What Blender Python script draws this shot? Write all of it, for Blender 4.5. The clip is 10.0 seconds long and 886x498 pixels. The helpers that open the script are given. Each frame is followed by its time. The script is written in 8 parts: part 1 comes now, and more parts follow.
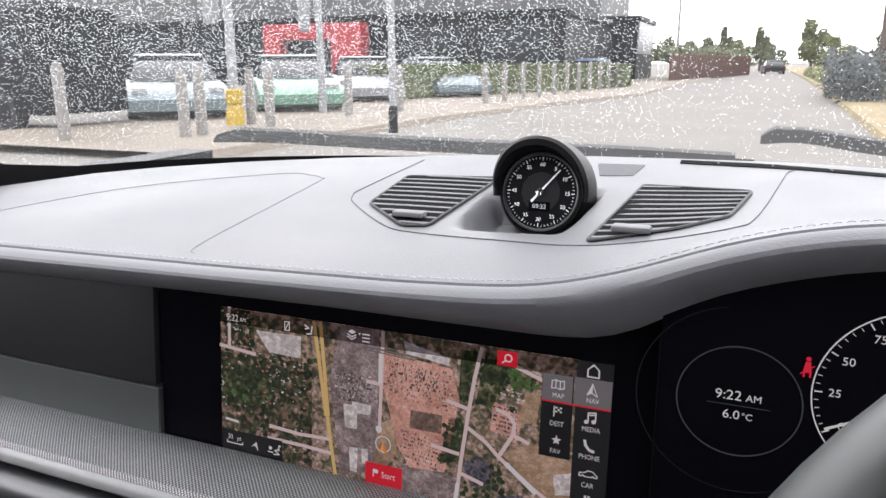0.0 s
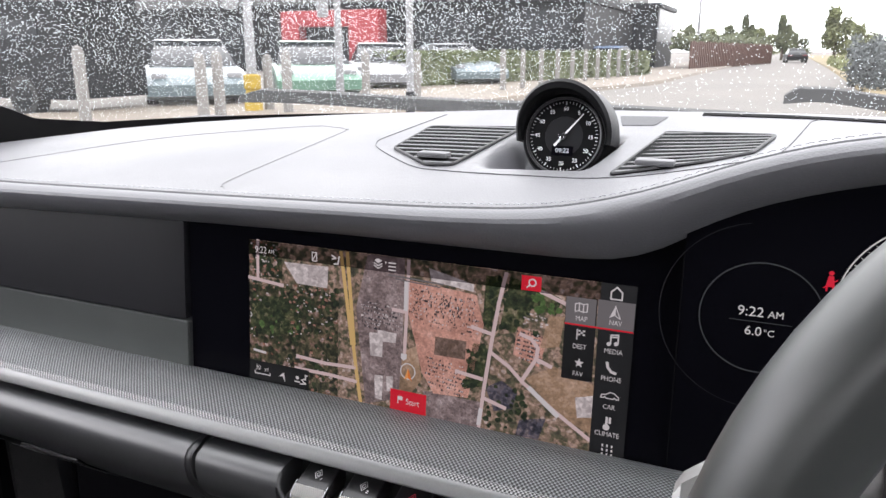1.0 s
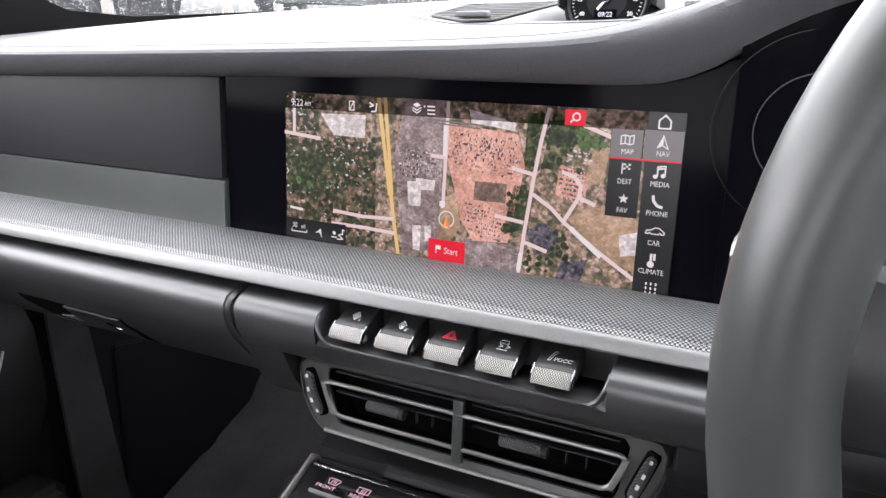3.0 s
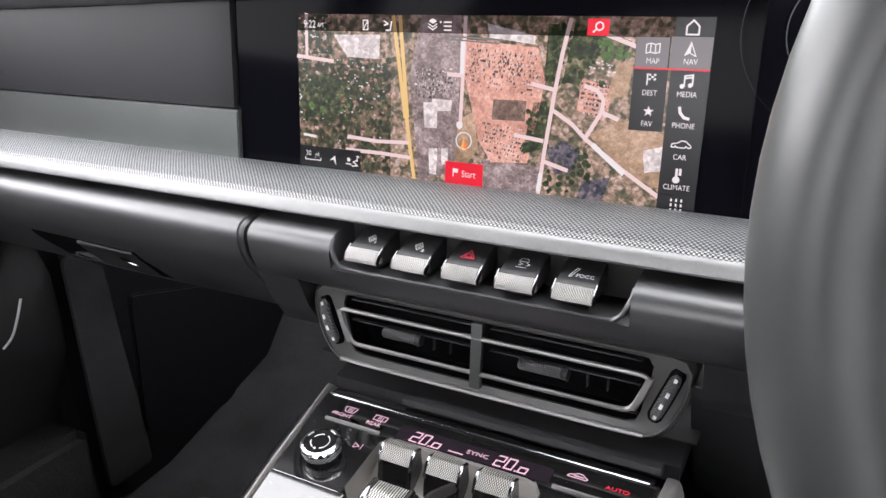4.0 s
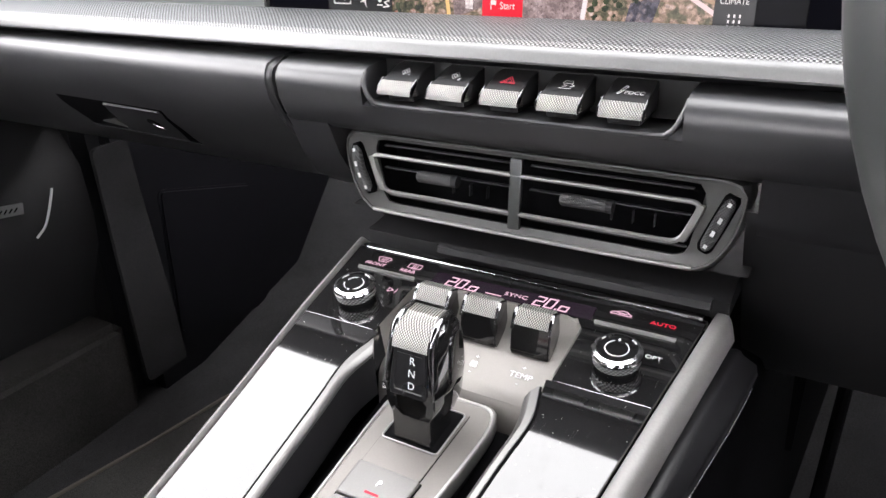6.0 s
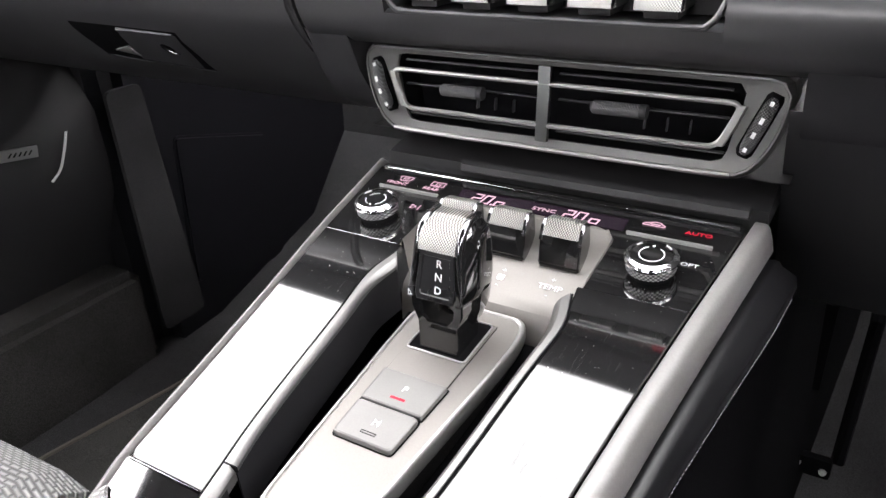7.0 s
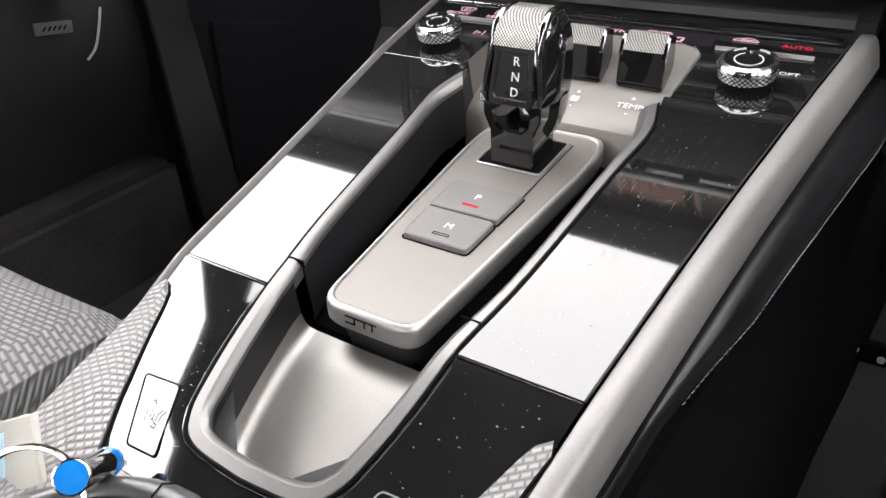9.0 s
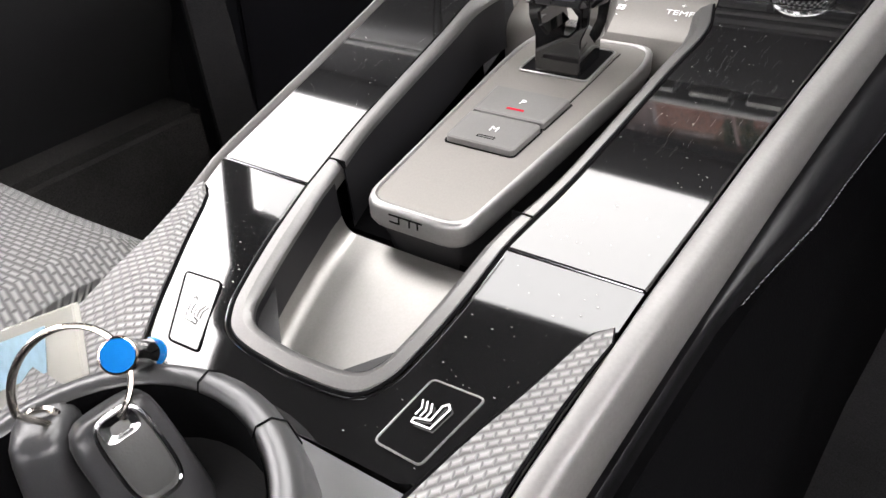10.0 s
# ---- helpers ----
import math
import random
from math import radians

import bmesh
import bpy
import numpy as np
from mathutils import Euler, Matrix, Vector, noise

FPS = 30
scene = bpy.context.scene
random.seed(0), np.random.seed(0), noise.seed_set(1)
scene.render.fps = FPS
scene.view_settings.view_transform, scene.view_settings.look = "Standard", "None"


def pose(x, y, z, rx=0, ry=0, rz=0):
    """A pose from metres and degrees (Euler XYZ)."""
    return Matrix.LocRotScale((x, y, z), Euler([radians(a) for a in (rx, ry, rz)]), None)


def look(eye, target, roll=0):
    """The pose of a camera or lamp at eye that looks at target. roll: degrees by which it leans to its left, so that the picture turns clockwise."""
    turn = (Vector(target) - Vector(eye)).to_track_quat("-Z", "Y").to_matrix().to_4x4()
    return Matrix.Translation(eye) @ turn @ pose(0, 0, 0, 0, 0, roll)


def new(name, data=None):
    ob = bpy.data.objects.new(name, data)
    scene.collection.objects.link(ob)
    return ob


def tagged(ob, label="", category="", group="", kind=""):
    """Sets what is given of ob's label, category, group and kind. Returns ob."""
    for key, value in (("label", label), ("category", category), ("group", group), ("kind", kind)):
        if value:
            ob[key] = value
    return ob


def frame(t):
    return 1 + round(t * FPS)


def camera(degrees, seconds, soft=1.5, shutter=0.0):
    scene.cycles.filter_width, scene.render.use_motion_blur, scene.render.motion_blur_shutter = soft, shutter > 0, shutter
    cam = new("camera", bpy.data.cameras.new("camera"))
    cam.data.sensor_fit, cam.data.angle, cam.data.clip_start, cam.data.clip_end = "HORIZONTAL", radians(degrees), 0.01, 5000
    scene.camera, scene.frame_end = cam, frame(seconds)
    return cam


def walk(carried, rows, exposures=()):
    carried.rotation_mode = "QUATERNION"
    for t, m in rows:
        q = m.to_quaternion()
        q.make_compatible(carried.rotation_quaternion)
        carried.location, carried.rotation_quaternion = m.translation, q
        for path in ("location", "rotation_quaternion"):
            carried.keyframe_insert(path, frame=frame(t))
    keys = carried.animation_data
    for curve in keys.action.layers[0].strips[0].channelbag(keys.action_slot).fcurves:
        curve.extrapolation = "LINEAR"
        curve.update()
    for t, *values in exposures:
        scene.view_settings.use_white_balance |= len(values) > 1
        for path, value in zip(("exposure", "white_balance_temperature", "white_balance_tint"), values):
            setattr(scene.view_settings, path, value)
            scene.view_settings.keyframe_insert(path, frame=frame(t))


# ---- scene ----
cam = camera(62.51, 10.0)
TINT = 15
STOPS = [(0,-0.58),(1,-0.45),(2,-0.1),(2.7,0.2),(4,0.45),(5,0.5),(6,0.62),(7,0.82),(7.5,0.76),(9,0.50),(10,0.45)]
PATH = [
    (0.0, 0.1567, -0.3556, 1.0497, 75.80, 0.30, 22.84),
    (0.5, 0.1579, -0.3655, 1.0362, 75.31, 0.25, 23.55),
    (1.0, 0.1578, -0.3728, 1.0171, 74.91, 0.13, 24.17),
    (1.5, 0.1582, -0.3813, 1.0021, 74.26, 0.05, 24.87),
    (2.0, 0.1586, -0.3861, 0.9880, 73.55, -0.00, 25.38),
    (2.5, 0.1575, -0.3867, 0.9676, 72.69, 0.11, 25.85),
    (4.0, 0.1543, -0.3862, 0.9164, 69.57, 0.94, 27.44),
    (4.5, 0.1541, -0.3871, 0.9025, 68.34, 1.21, 28.01),
    (5.0, 0.1512, -0.3894, 0.8861, 67.24, 1.36, 28.57),
    (5.5, 0.1523, -0.3916, 0.8714, 66.13, 1.53, 29.00),
    (7.0, 0.1456, -0.3987, 0.8224, 62.78, 2.37, 30.33),
    (7.5, 0.1429, -0.4019, 0.8069, 61.67, 2.49, 30.75),
    (8.0, 0.1392, -0.4062, 0.7912, 60.50, 2.58, 31.26),
    (8.5, 0.1344, -0.4108, 0.7778, 59.20, 2.59, 31.77),
    (9.0, 0.1303, -0.4158, 0.7655, 57.83, 2.71, 32.46),
    (9.5, 0.1255, -0.4214, 0.7528, 56.25, 2.89, 33.14),
    (10.0, 0.1236, -0.4252, 0.7432, 55.06, 3.23, 33.76),
]
walk(cam, [(t, pose(x, y, z, rx, ry, rz)) for t, x, y, z, rx, ry, rz in PATH],
     [(t, stops, 6500 + 45 * max(0, t - 3), TINT) for t, stops in STOPS])

# ---- light ----
world = bpy.data.worlds.new("overcast_sky")
scene.world = world
world.use_nodes = True
wn = world.node_tree.nodes
wl = world.node_tree.links
bg = wn["Background"]
sky = wn.new("ShaderNodeTexSky")
sky.sky_type = "NISHITA"
sky.sun_disc = False
sky.sun_elevation, sky.sun_rotation = radians(42), radians(-35)
sky.altitude, sky.air_density, sky.dust_density, sky.ozone_density = 50, 1.0, 4.0, 1.0
grey = wn.new("ShaderNodeMix")
grey.data_type = "RGBA"
grey.inputs[0].default_value = 0.88
wl.new(sky.outputs[0], grey.inputs[6])
grey.inputs[7].default_value = (74.0, 75.2, 76.8, 1)
wl.new(grey.outputs[2], bg.inputs[0])
bg.inputs[1].default_value = 0.14

sun = new("sun", bpy.data.lights.new("sun", "SUN"))
sun.data.energy, sun.data.angle, sun.data.color = 1.3, radians(110), (1.0, 0.97, 0.93)
sun.matrix_world = look((-3, 4, 6), (0, 0, 0))

# ---- materials ----
def mat(name, col, rough=0.5, metal=0.0, grain=None, bump=None, coat=0.0, spec=0.5, blotch=None, rough_var=0.0, emit=None):
    """A surface: grain (scale, amount) varies the colour finely, blotch (scale, amount) broadly, bump (scale, metres)."""
    m = bpy.data.materials.new(name)
    m.use_nodes = True
    n, l = m.node_tree.nodes, m.node_tree.links
    b = n["Principled BSDF"]
    b.inputs["Base Color"].default_value = (*col, 1)
    b.inputs["Roughness"].default_value = rough
    b.inputs["Metallic"].default_value = metal
    b.inputs["Specular IOR Level"].default_value = spec
    b.inputs["Coat Weight"].default_value = coat
    b.inputs["Coat Roughness"].default_value = 0.03
    co = n.new("ShaderNodeTexCoord")
    last = None
    for scale_amount in (grain, blotch):
        if scale_amount:
            t = n.new("ShaderNodeTexNoise")
            t.inputs["Scale"].default_value, t.inputs["Detail"].default_value = scale_amount[0], 5
            l.new(co.outputs["Object"], t.inputs["Vector"])
            r = n.new("ShaderNodeMapRange")
            r.inputs[1].default_value, r.inputs[2].default_value = 0.3, 0.7
            r.inputs[3].default_value, r.inputs[4].default_value = 1 - scale_amount[1], 1 + scale_amount[1]
            l.new(t.outputs[0], r.inputs[0])
            mx = n.new("ShaderNodeMix")
            mx.data_type, mx.blend_type = "RGBA", "MULTIPLY"
            mx.inputs[0].default_value = 1
            mx.inputs[6].default_value = (*col, 1)
            if last:
                l.new(last, mx.inputs[6])
            l.new(r.outputs[0], mx.inputs[7])
            last = mx.outputs[2]
            if rough_var and scale_amount is (blotch or grain):
                q = n.new("ShaderNodeMapRange")
                q.inputs[1].default_value, q.inputs[2].default_value = 0.3, 0.7
                q.inputs[3].default_value, q.inputs[4].default_value = rough - rough_var, rough + rough_var
                l.new(t.outputs[0], q.inputs[0])
                l.new(q.outputs[0], b.inputs["Roughness"])
    if last:
        l.new(last, b.inputs["Base Color"])
    if bump:
        t = n.new("ShaderNodeTexNoise")
        t.inputs["Scale"].default_value, t.inputs["Detail"].default_value = bump[0], 3
        l.new(co.outputs["Object"], t.inputs["Vector"])
        k = n.new("ShaderNodeBump")
        k.inputs["Strength"].default_value, k.inputs["Distance"].default_value = 0.6, bump[1]
        l.new(t.outputs[0], k.inputs["Height"])
        l.new(k.outputs[0], b.inputs["Normal"])
    if emit:
        b.inputs["Emission Color"].default_value = (*emit[:3], 1)
        b.inputs["Emission Strength"].default_value = emit[3]
    return m


def leather(name, col, rough=0.45):
    """Grained hide: small cells with creases, a broad change of tone."""
    m = mat(name, col, rough, blotch=(9, 0.10), spec=0.45, rough_var=0.06)
    n, l = m.node_tree.nodes, m.node_tree.links
    b = n["Principled BSDF"]
    co = n.new("ShaderNodeTexCoord")
    v = n.new("ShaderNodeTexVoronoi")
    v.inputs["Scale"].default_value = 700
    l.new(co.outputs["Object"], v.inputs["Vector"])
    k = n.new("ShaderNodeBump")
    k.inputs["Strength"].default_value, k.inputs["Distance"].default_value = 0.35, 0.0004
    l.new(v.outputs["Distance"], k.inputs["Height"])
    l.new(k.outputs[0], b.inputs["Normal"])
    return m


def woven(name, dark, light, pitch, rough=0.5, metal=0.0, axes="xy", depth=0.0004, skew=1.0, low=-0.25, high=0.45):
    """A weave of small squares, set diagonally; pitch in metres."""
    m = mat(name, light, rough, metal)
    n, l = m.node_tree.nodes, m.node_tree.links
    b = n["Principled BSDF"]
    co = n.new("ShaderNodeTexCoord")
    s = n.new("ShaderNodeSeparateXYZ")
    l.new(co.outputs["Object"], s.inputs[0])
    waves = []
    for axis, f in zip(axes, (1.0, skew)):
        k = n.new("ShaderNodeMath")
        k.operation = "MULTIPLY"
        k.inputs[1].default_value = math.pi / pitch * f
        l.new(s.outputs["xyz".index(axis)], k.inputs[0])
        q = n.new("ShaderNodeMath")
        q.operation = "SINE"
        l.new(k.outputs[0], q.inputs[0])
        waves.append(q)
    p = n.new("ShaderNodeMath")
    p.operation = "MULTIPLY"
    l.new(waves[0].outputs[0], p.inputs[0])
    l.new(waves[1].outputs[0], p.inputs[1])
    r = n.new("ShaderNodeMapRange")
    r.inputs[1].default_value, r.inputs[2].default_value = low, high
    l.new(p.outputs[0], r.inputs[0])
    t = n.new("ShaderNodeTexNoise")
    t.inputs["Scale"].default_value = 60
    l.new(co.outputs["Object"], t.inputs["Vector"])
    mx = n.new("ShaderNodeMix")
    mx.data_type = "RGBA"
    l.new(r.outputs[0], mx.inputs[0])
    mx.inputs[6].default_value = (*dark, 1)
    mx.inputs[7].default_value = (*light, 1)
    l.new(mx.outputs[2], b.inputs["Base Color"])
    k = n.new("ShaderNodeBump")
    k.inputs["Strength"].default_value, k.inputs["Distance"].default_value = 0.8, depth
    l.new(p.outputs[0], k.inputs["Height"])
    l.new(k.outputs[0], b.inputs["Normal"])
    return m


def basket(name, dark, light, wide, deep, turn, rough=0.5, metal=0.0, depth=0.0006):
    """Staggered rounded blocks, wide by deep metres, with dark joints between them."""
    m = mat(name, light, rough, metal)
    n, l = m.node_tree.nodes, m.node_tree.links
    b = n["Principled BSDF"]
    co = n.new("ShaderNodeTexCoord")
    sp = n.new("ShaderNodeSeparateXYZ")
    l.new(co.outputs["Object"], sp.inputs[0])
    fall = n.new("ShaderNodeMath")
    fall.operation = "SUBTRACT"
    l.new(sp.outputs[1], fall.inputs[0])
    l.new(sp.outputs[2], fall.inputs[1])
    put = n.new("ShaderNodeCombineXYZ")
    l.new(sp.outputs[0], put.inputs[0])
    l.new(fall.outputs[0], put.inputs[1])
    mp = n.new("ShaderNodeMapping")
    mp.inputs["Rotation"].default_value = (0, 0, radians(turn))
    l.new(put.outputs[0], mp.inputs[0])
    k = n.new("ShaderNodeTexBrick")
    k.inputs["Scale"].default_value = 1.0
    k.inputs["Brick Width"].default_value, k.inputs["Row Height"].default_value = wide, deep
    k.inputs["Mortar Size"].default_value, k.inputs["Mortar Smooth"].default_value = deep * 0.45, 1.0
    k.inputs["Color1"].default_value, k.inputs["Color2"].default_value = (*light, 1), tuple(0.82 * v for v in light) + (1,)
    k.inputs["Mortar"].default_value = (*dark, 1)
    l.new(mp.outputs[0], k.inputs["Vector"])
    l.new(k.outputs["Color"], b.inputs["Base Color"])
    up = n.new("ShaderNodeMath")
    up.operation = "SUBTRACT"
    up.inputs[0].default_value = 1.0
    l.new(k.outputs["Fac"], up.inputs[1])
    u = n.new("ShaderNodeBump")
    u.inputs["Strength"].default_value, u.inputs["Distance"].default_value = 0.9, depth
    l.new(up.outputs[0], u.inputs["Height"])
    l.new(u.outputs[0], b.inputs["Normal"])
    return m


LEATHER = leather("slate_leather", (0.094, 0.094, 0.101), 0.48)
LEATHER_DARK = leather("black_leather", (0.008, 0.008, 0.009), 0.36)
FLANK = mat("smooth_black_leather", (0.007, 0.007, 0.008), 0.34, spec=0.45, blotch=(25, 0.15), bump=(2600, 0.00004), rough_var=0.05)
SOFT = mat("soft_black_plastic", (0.026, 0.026, 0.028), 0.42, bump=(2500, 0.0001), blotch=(12, 0.15), rough_var=0.05)
PANEL = mat("dull_black_panel", (0.006, 0.006, 0.008), 0.5, spec=0.2, blotch=(10, 0.12), bump=(1500, 0.0001))
PAD = mat("soft_dark_pad", (0.027, 0.027, 0.029), 0.40, spec=1.0, bump=(2200, 0.00004), blotch=(9, 0.12), rough_var=0.04)
DOOR_HIDE = leather("black_door_hide", (0.008, 0.008, 0.009), 0.6)
# Pale paint for the door trim, and for glints painted on the pedals.
TRIM_GLINT = mat("pale_trim_and_glint", (0.5, 0.5, 0.5), 0.4, blotch=(60, 0.05))
MATTE = mat("matte_black_plastic", (0.012, 0.012, 0.013), 0.6, bump=(1800, 0.0002))
GLOSS = mat("gloss_black_panel", (0.006, 0.006, 0.0062), 0.04, blotch=(30, 0.2), spec=0.95, coat=0.4)
TRAY_BLACK = mat("dull_black_tray", (0.008, 0.008, 0.009), 0.5, spec=0.3, blotch=(30, 0.15))
GLASS_BLACK = mat("black_screen_glass", (0.003, 0.003, 0.0045), 0.10, spec=0.02)
SATIN_RAIL = mat("satin_rail_silver", (0.215, 0.208, 0.205), 0.46, 0.4, blotch=(25, 0.06), grain=(900, 0.05), rough_var=0.04)
SILVER = mat("satin_silver", (0.25, 0.246, 0.242), 0.40, 0.55, blotch=(25, 0.05), grain=(900, 0.04), rough_var=0.03)
RIM_SILVER = mat("pale_satin_rim", (0.36, 0.355, 0.345), 0.40, 0.75, blotch=(25, 0.05), grain=(900, 0.04), rough_var=0.03)
SILVER_DARK = mat("dark_satin_silver", (0.26, 0.26, 0.265), 0.38, 0.7, blotch=(20, 0.06))
CHROME = mat("chrome", (0.62, 0.62, 0.63), 0.17, 1.0)
CHROME_DARK = mat("dark_chrome", (0.24, 0.24, 0.25), 0.14, 1.0)
TITAN = mat("satin_titanium_grey", (0.188, 0.176, 0.164), 0.45, 0.4, grain=(1500, 0.05), blotch=(18, 0.05), rough_var=0.03)
GRAPHITE = mat("graphite_trim", (0.115, 0.122, 0.119), 0.40, 0.8, blotch=(14, 0.06))
CARPET = mat("black_carpet", (0.032, 0.031, 0.030), 0.95, grain=(900, 0.5), bump=(1200, 0.002), blotch=(7, 0.35), spec=0.1)
CARPET_GREY = mat("worn_grey_carpet", (0.027, 0.027, 0.028), 0.95, grain=(900, 0.4), bump=(1200, 0.002), blotch=(6, 0.4), spec=0.1)
HEADLINER = mat("black_headliner", (0.022, 0.022, 0.024), 0.9, grain=(600, 0.15), spec=0.1)
KNURL = woven("knurled_metal", (0.10, 0.10, 0.095), (0.78, 0.76, 0.72), 0.00068, 0.34, 0.8, "xz", 0.0006)
GEAR_FACE = mat("satin_black_face", (0.010, 0.010, 0.011), 0.30, spec=0.45, blotch=(60, 0.15), rough_var=0.05)
KNURL_BLACK = woven("knurled_black", (0.008, 0.008, 0.008), (0.20, 0.20, 0.20), 0.0007, 0.4, 0.2, "xz", 0.0005)
STRIP = woven("woven_carbon_strip", (0.035, 0.036, 0.038), (0.31, 0.32, 0.33), 0.00135, 0.36, 0.35, "xy", 0.0004, low=-0.3, high=0.6)
BRAID = woven("braided_edge", (0.05, 0.05, 0.05), (0.55, 0.55, 0.56), 0.0012, 0.35, 0.5, "xy", 0.0006)
SEATCLOTH = basket("grey_seat_weave", (0.085, 0.085, 0.085), (0.26, 0.26, 0.255), 0.0086, 0.0043, 0, 0.85, 0, 0.0010)
TEXTRIM = basket("textured_trim", (0.17, 0.17, 0.168), (0.36, 0.355, 0.35), 0.0028, 0.0014, -24, 0.42, 0.3, 0.0006)
TRIM = mat("satin_trim_grey", (0.165, 0.162, 0.158), 0.38, 0.8, grain=(1500, 0.05), blotch=(18, 0.05))
CUPRIM = mat("dark_satin_rim", (0.10, 0.10, 0.102), 0.34, 0.6, blotch=(40, 0.1))
TRAY = mat("satin_dark_tray", (0.27, 0.26, 0.25), 0.38, 0.9, blotch=(30, 0.06), grain=(1200, 0.04))
WHEEL_HIDE = mat("smooth_black_hide", (0.035, 0.038, 0.037), 0.38, spec=0.7, blotch=(25, 0.12), rough_var=0.04)
THREAD = mat("grey_thread", (0.34, 0.34, 0.36), 0.8, grain=(3000, 0.2))
# For joints and marks, and for recess fills whose shade is in the colour.
SEAM_SHADE = mat("seam_and_recess_shade", (0.004, 0.004, 0.0045), 0.9, spec=0.05, bump=(800, 0.0002))
FOLD = mat("grey_leather_fold", (0.07, 0.07, 0.074), 0.7, spec=0.2, grain=(500, 0.15))
BUTTON_GREY = mat("satin_grey_button", (0.160, 0.156, 0.151), 0.42, 0.4, grain=(1500, 0.05), blotch=(40, 0.06))
VENT_GREY = mat("satin_vent_grey", (0.115, 0.115, 0.112), 0.40, 0.55, blotch=(30, 0.08), grain=(1500, 0.05))
LOOP_GREY = mat("satin_loop_grey", (0.33, 0.33, 0.315), 0.42, 0.75, blotch=(40, 0.05), grain=(1500, 0.04))
EDGE_SILVER = mat("soft_silver_edge", (0.21, 0.21, 0.21), 0.45, 0.5, blotch=(30, 0.04), grain=(900, 0.04))
# Near-black with footwell shade put into the colour: tunnel, pedals, driver's seat.
SHADE_BLACK = mat("shade_black_lining", (0.0035, 0.0035, 0.004), 0.9, spec=0.05, bump=(900, 0.0004))
RUBBER = mat("black_rubber", (0.02, 0.02, 0.02), 0.7, bump=(700, 0.0003), blotch=(30, 0.2))
WHITE = mat("lit_white_mark", (0.8, 0.8, 0.8), 0.5, emit=(1, 1, 1, 0.8))
WHITE_PRINT = mat("white_print", (0.78, 0.78, 0.78), 0.5, grain=(900, 0.05))
NICKEL = mat("nickel_ring", (0.62, 0.58, 0.53), 0.18, 1.0)

# ---- building tools ----
def thing(name, label, category, kind="", group="", at=(0, 0, 0)):
    ob = new(name)
    ob.empty_display_size = 0.02
    ob.location = at
    return tagged(ob, label, category, group, kind)


def part(name, bm, material, parent=None, label="", smooth=True, angle=32):
    me = bpy.data.meshes.new(name)
    bmesh.ops.remove_doubles(bm, verts=bm.verts, dist=1e-6)
    bmesh.ops.recalc_face_normals(bm, faces=bm.faces)
    bm.to_mesh(me)
    bm.free()
    for m in material if isinstance(material, (list, tuple)) else [material]:
        me.materials.append(m)
    if smooth:
        me.polygons.foreach_set("use_smooth", [True] * len(me.polygons))
        me.set_sharp_from_angle(angle=radians(angle))
    ob = new(name, me)
    if parent:
        ob.parent = parent
        ob.matrix_parent_inverse = Matrix.Translation(-whole_place(parent))
    if label:
        tagged(ob, label)
    return ob


def whole_place(ob):
    """Where ob's own axes stand; parts keep the axes of the world."""
    return Vector(ob.location) if not ob.parent else Vector((0, 0, 0))


def B():
    return bmesh.new()


def box(bm, c, s, bevel=0.0, m=None, seg=2):
    r = bmesh.ops.create_cube(bm, size=1, matrix=(m or Matrix()) @ Matrix.Translation(c) @ Matrix.Diagonal((*s, 1)))
    if bevel:
        es = {e for v in r["verts"] for e in v.link_edges}
        bmesh.ops.bevel(bm, geom=list(es), offset=bevel, segments=seg, affect="EDGES", profile=0.6)
    return bm


def loft(bm, rings, closed=True, caps=True):
    """Skin between rings of equal length."""
    vs = [[bm.verts.new(p) for p in r] for r in rings]
    k = len(vs[0])
    for a, b in zip(vs, vs[1:]):
        for i in range(k if closed else k - 1):
            j = (i + 1) % k
            try:
                bm.faces.new((a[i], a[j], b[j], b[i]))
            except ValueError:
                pass
    if caps and closed:
        for r in (vs[0], vs[-1]):
            try:
                bm.faces.new(r)
            except ValueError:
                pass
    return bm


def along_x(bm, profile, x0, x1, steps=1, closed=True):
    """A yz profile drawn along x."""
    return loft(bm, [[(x0 + (x1 - x0) * i / steps, y, z) for y, z in profile] for i in range(steps + 1)], closed)


def tube(bm, pts, r, sides=8, closed=False):
    """A round bar along a line of points."""
    pts = [Vector(p) for p in pts]
    n = len(pts)
    rings, up = [], None
    for i, p in enumerate(pts):
        a = pts[i - 1] if (i or closed) else p
        b = pts[(i + 1) % n] if (i < n - 1 or closed) else p
        d = (b - a).normalized()
        if up is None:
            up = d.orthogonal().normalized()
        up = (up - d * up.dot(d)).normalized()
        s = d.cross(up)
        rr = r[i] if isinstance(r, (list, tuple)) else r
        rings.append([p + (up * math.cos(q) + s * math.sin(q)) * rr for q in (2 * math.pi * k / sides for k in range(sides))])
    if closed:
        rings.append(rings[0])
    return loft(bm, rings, True, not closed)


def lathe(bm, profile, m=None, sides=32, turn=2 * math.pi):
    """A profile of (radius, height) turned round z, then placed by m."""
    m = m or Matrix()
    full = abs(turn - 2 * math.pi) < 1e-6
    rings = [[m @ Vector((r * math.cos(turn * k / sides), r * math.sin(turn * k / sides), h)) for r, h in profile] for k in range(sides + 1)]
    return loft(bm, rings, False, False)


def prism(bm, outline, low, high, m=None):
    """An outline in xy raised from low to high (numbers, or functions of x and y)."""
    m = m or Matrix()
    f = lambda h, p: h(p[0], p[1]) if callable(h) else h
    return loft(bm, [[m @ Vector((p[0], p[1], f(h, p))) for p in outline] for h in (low, high)])


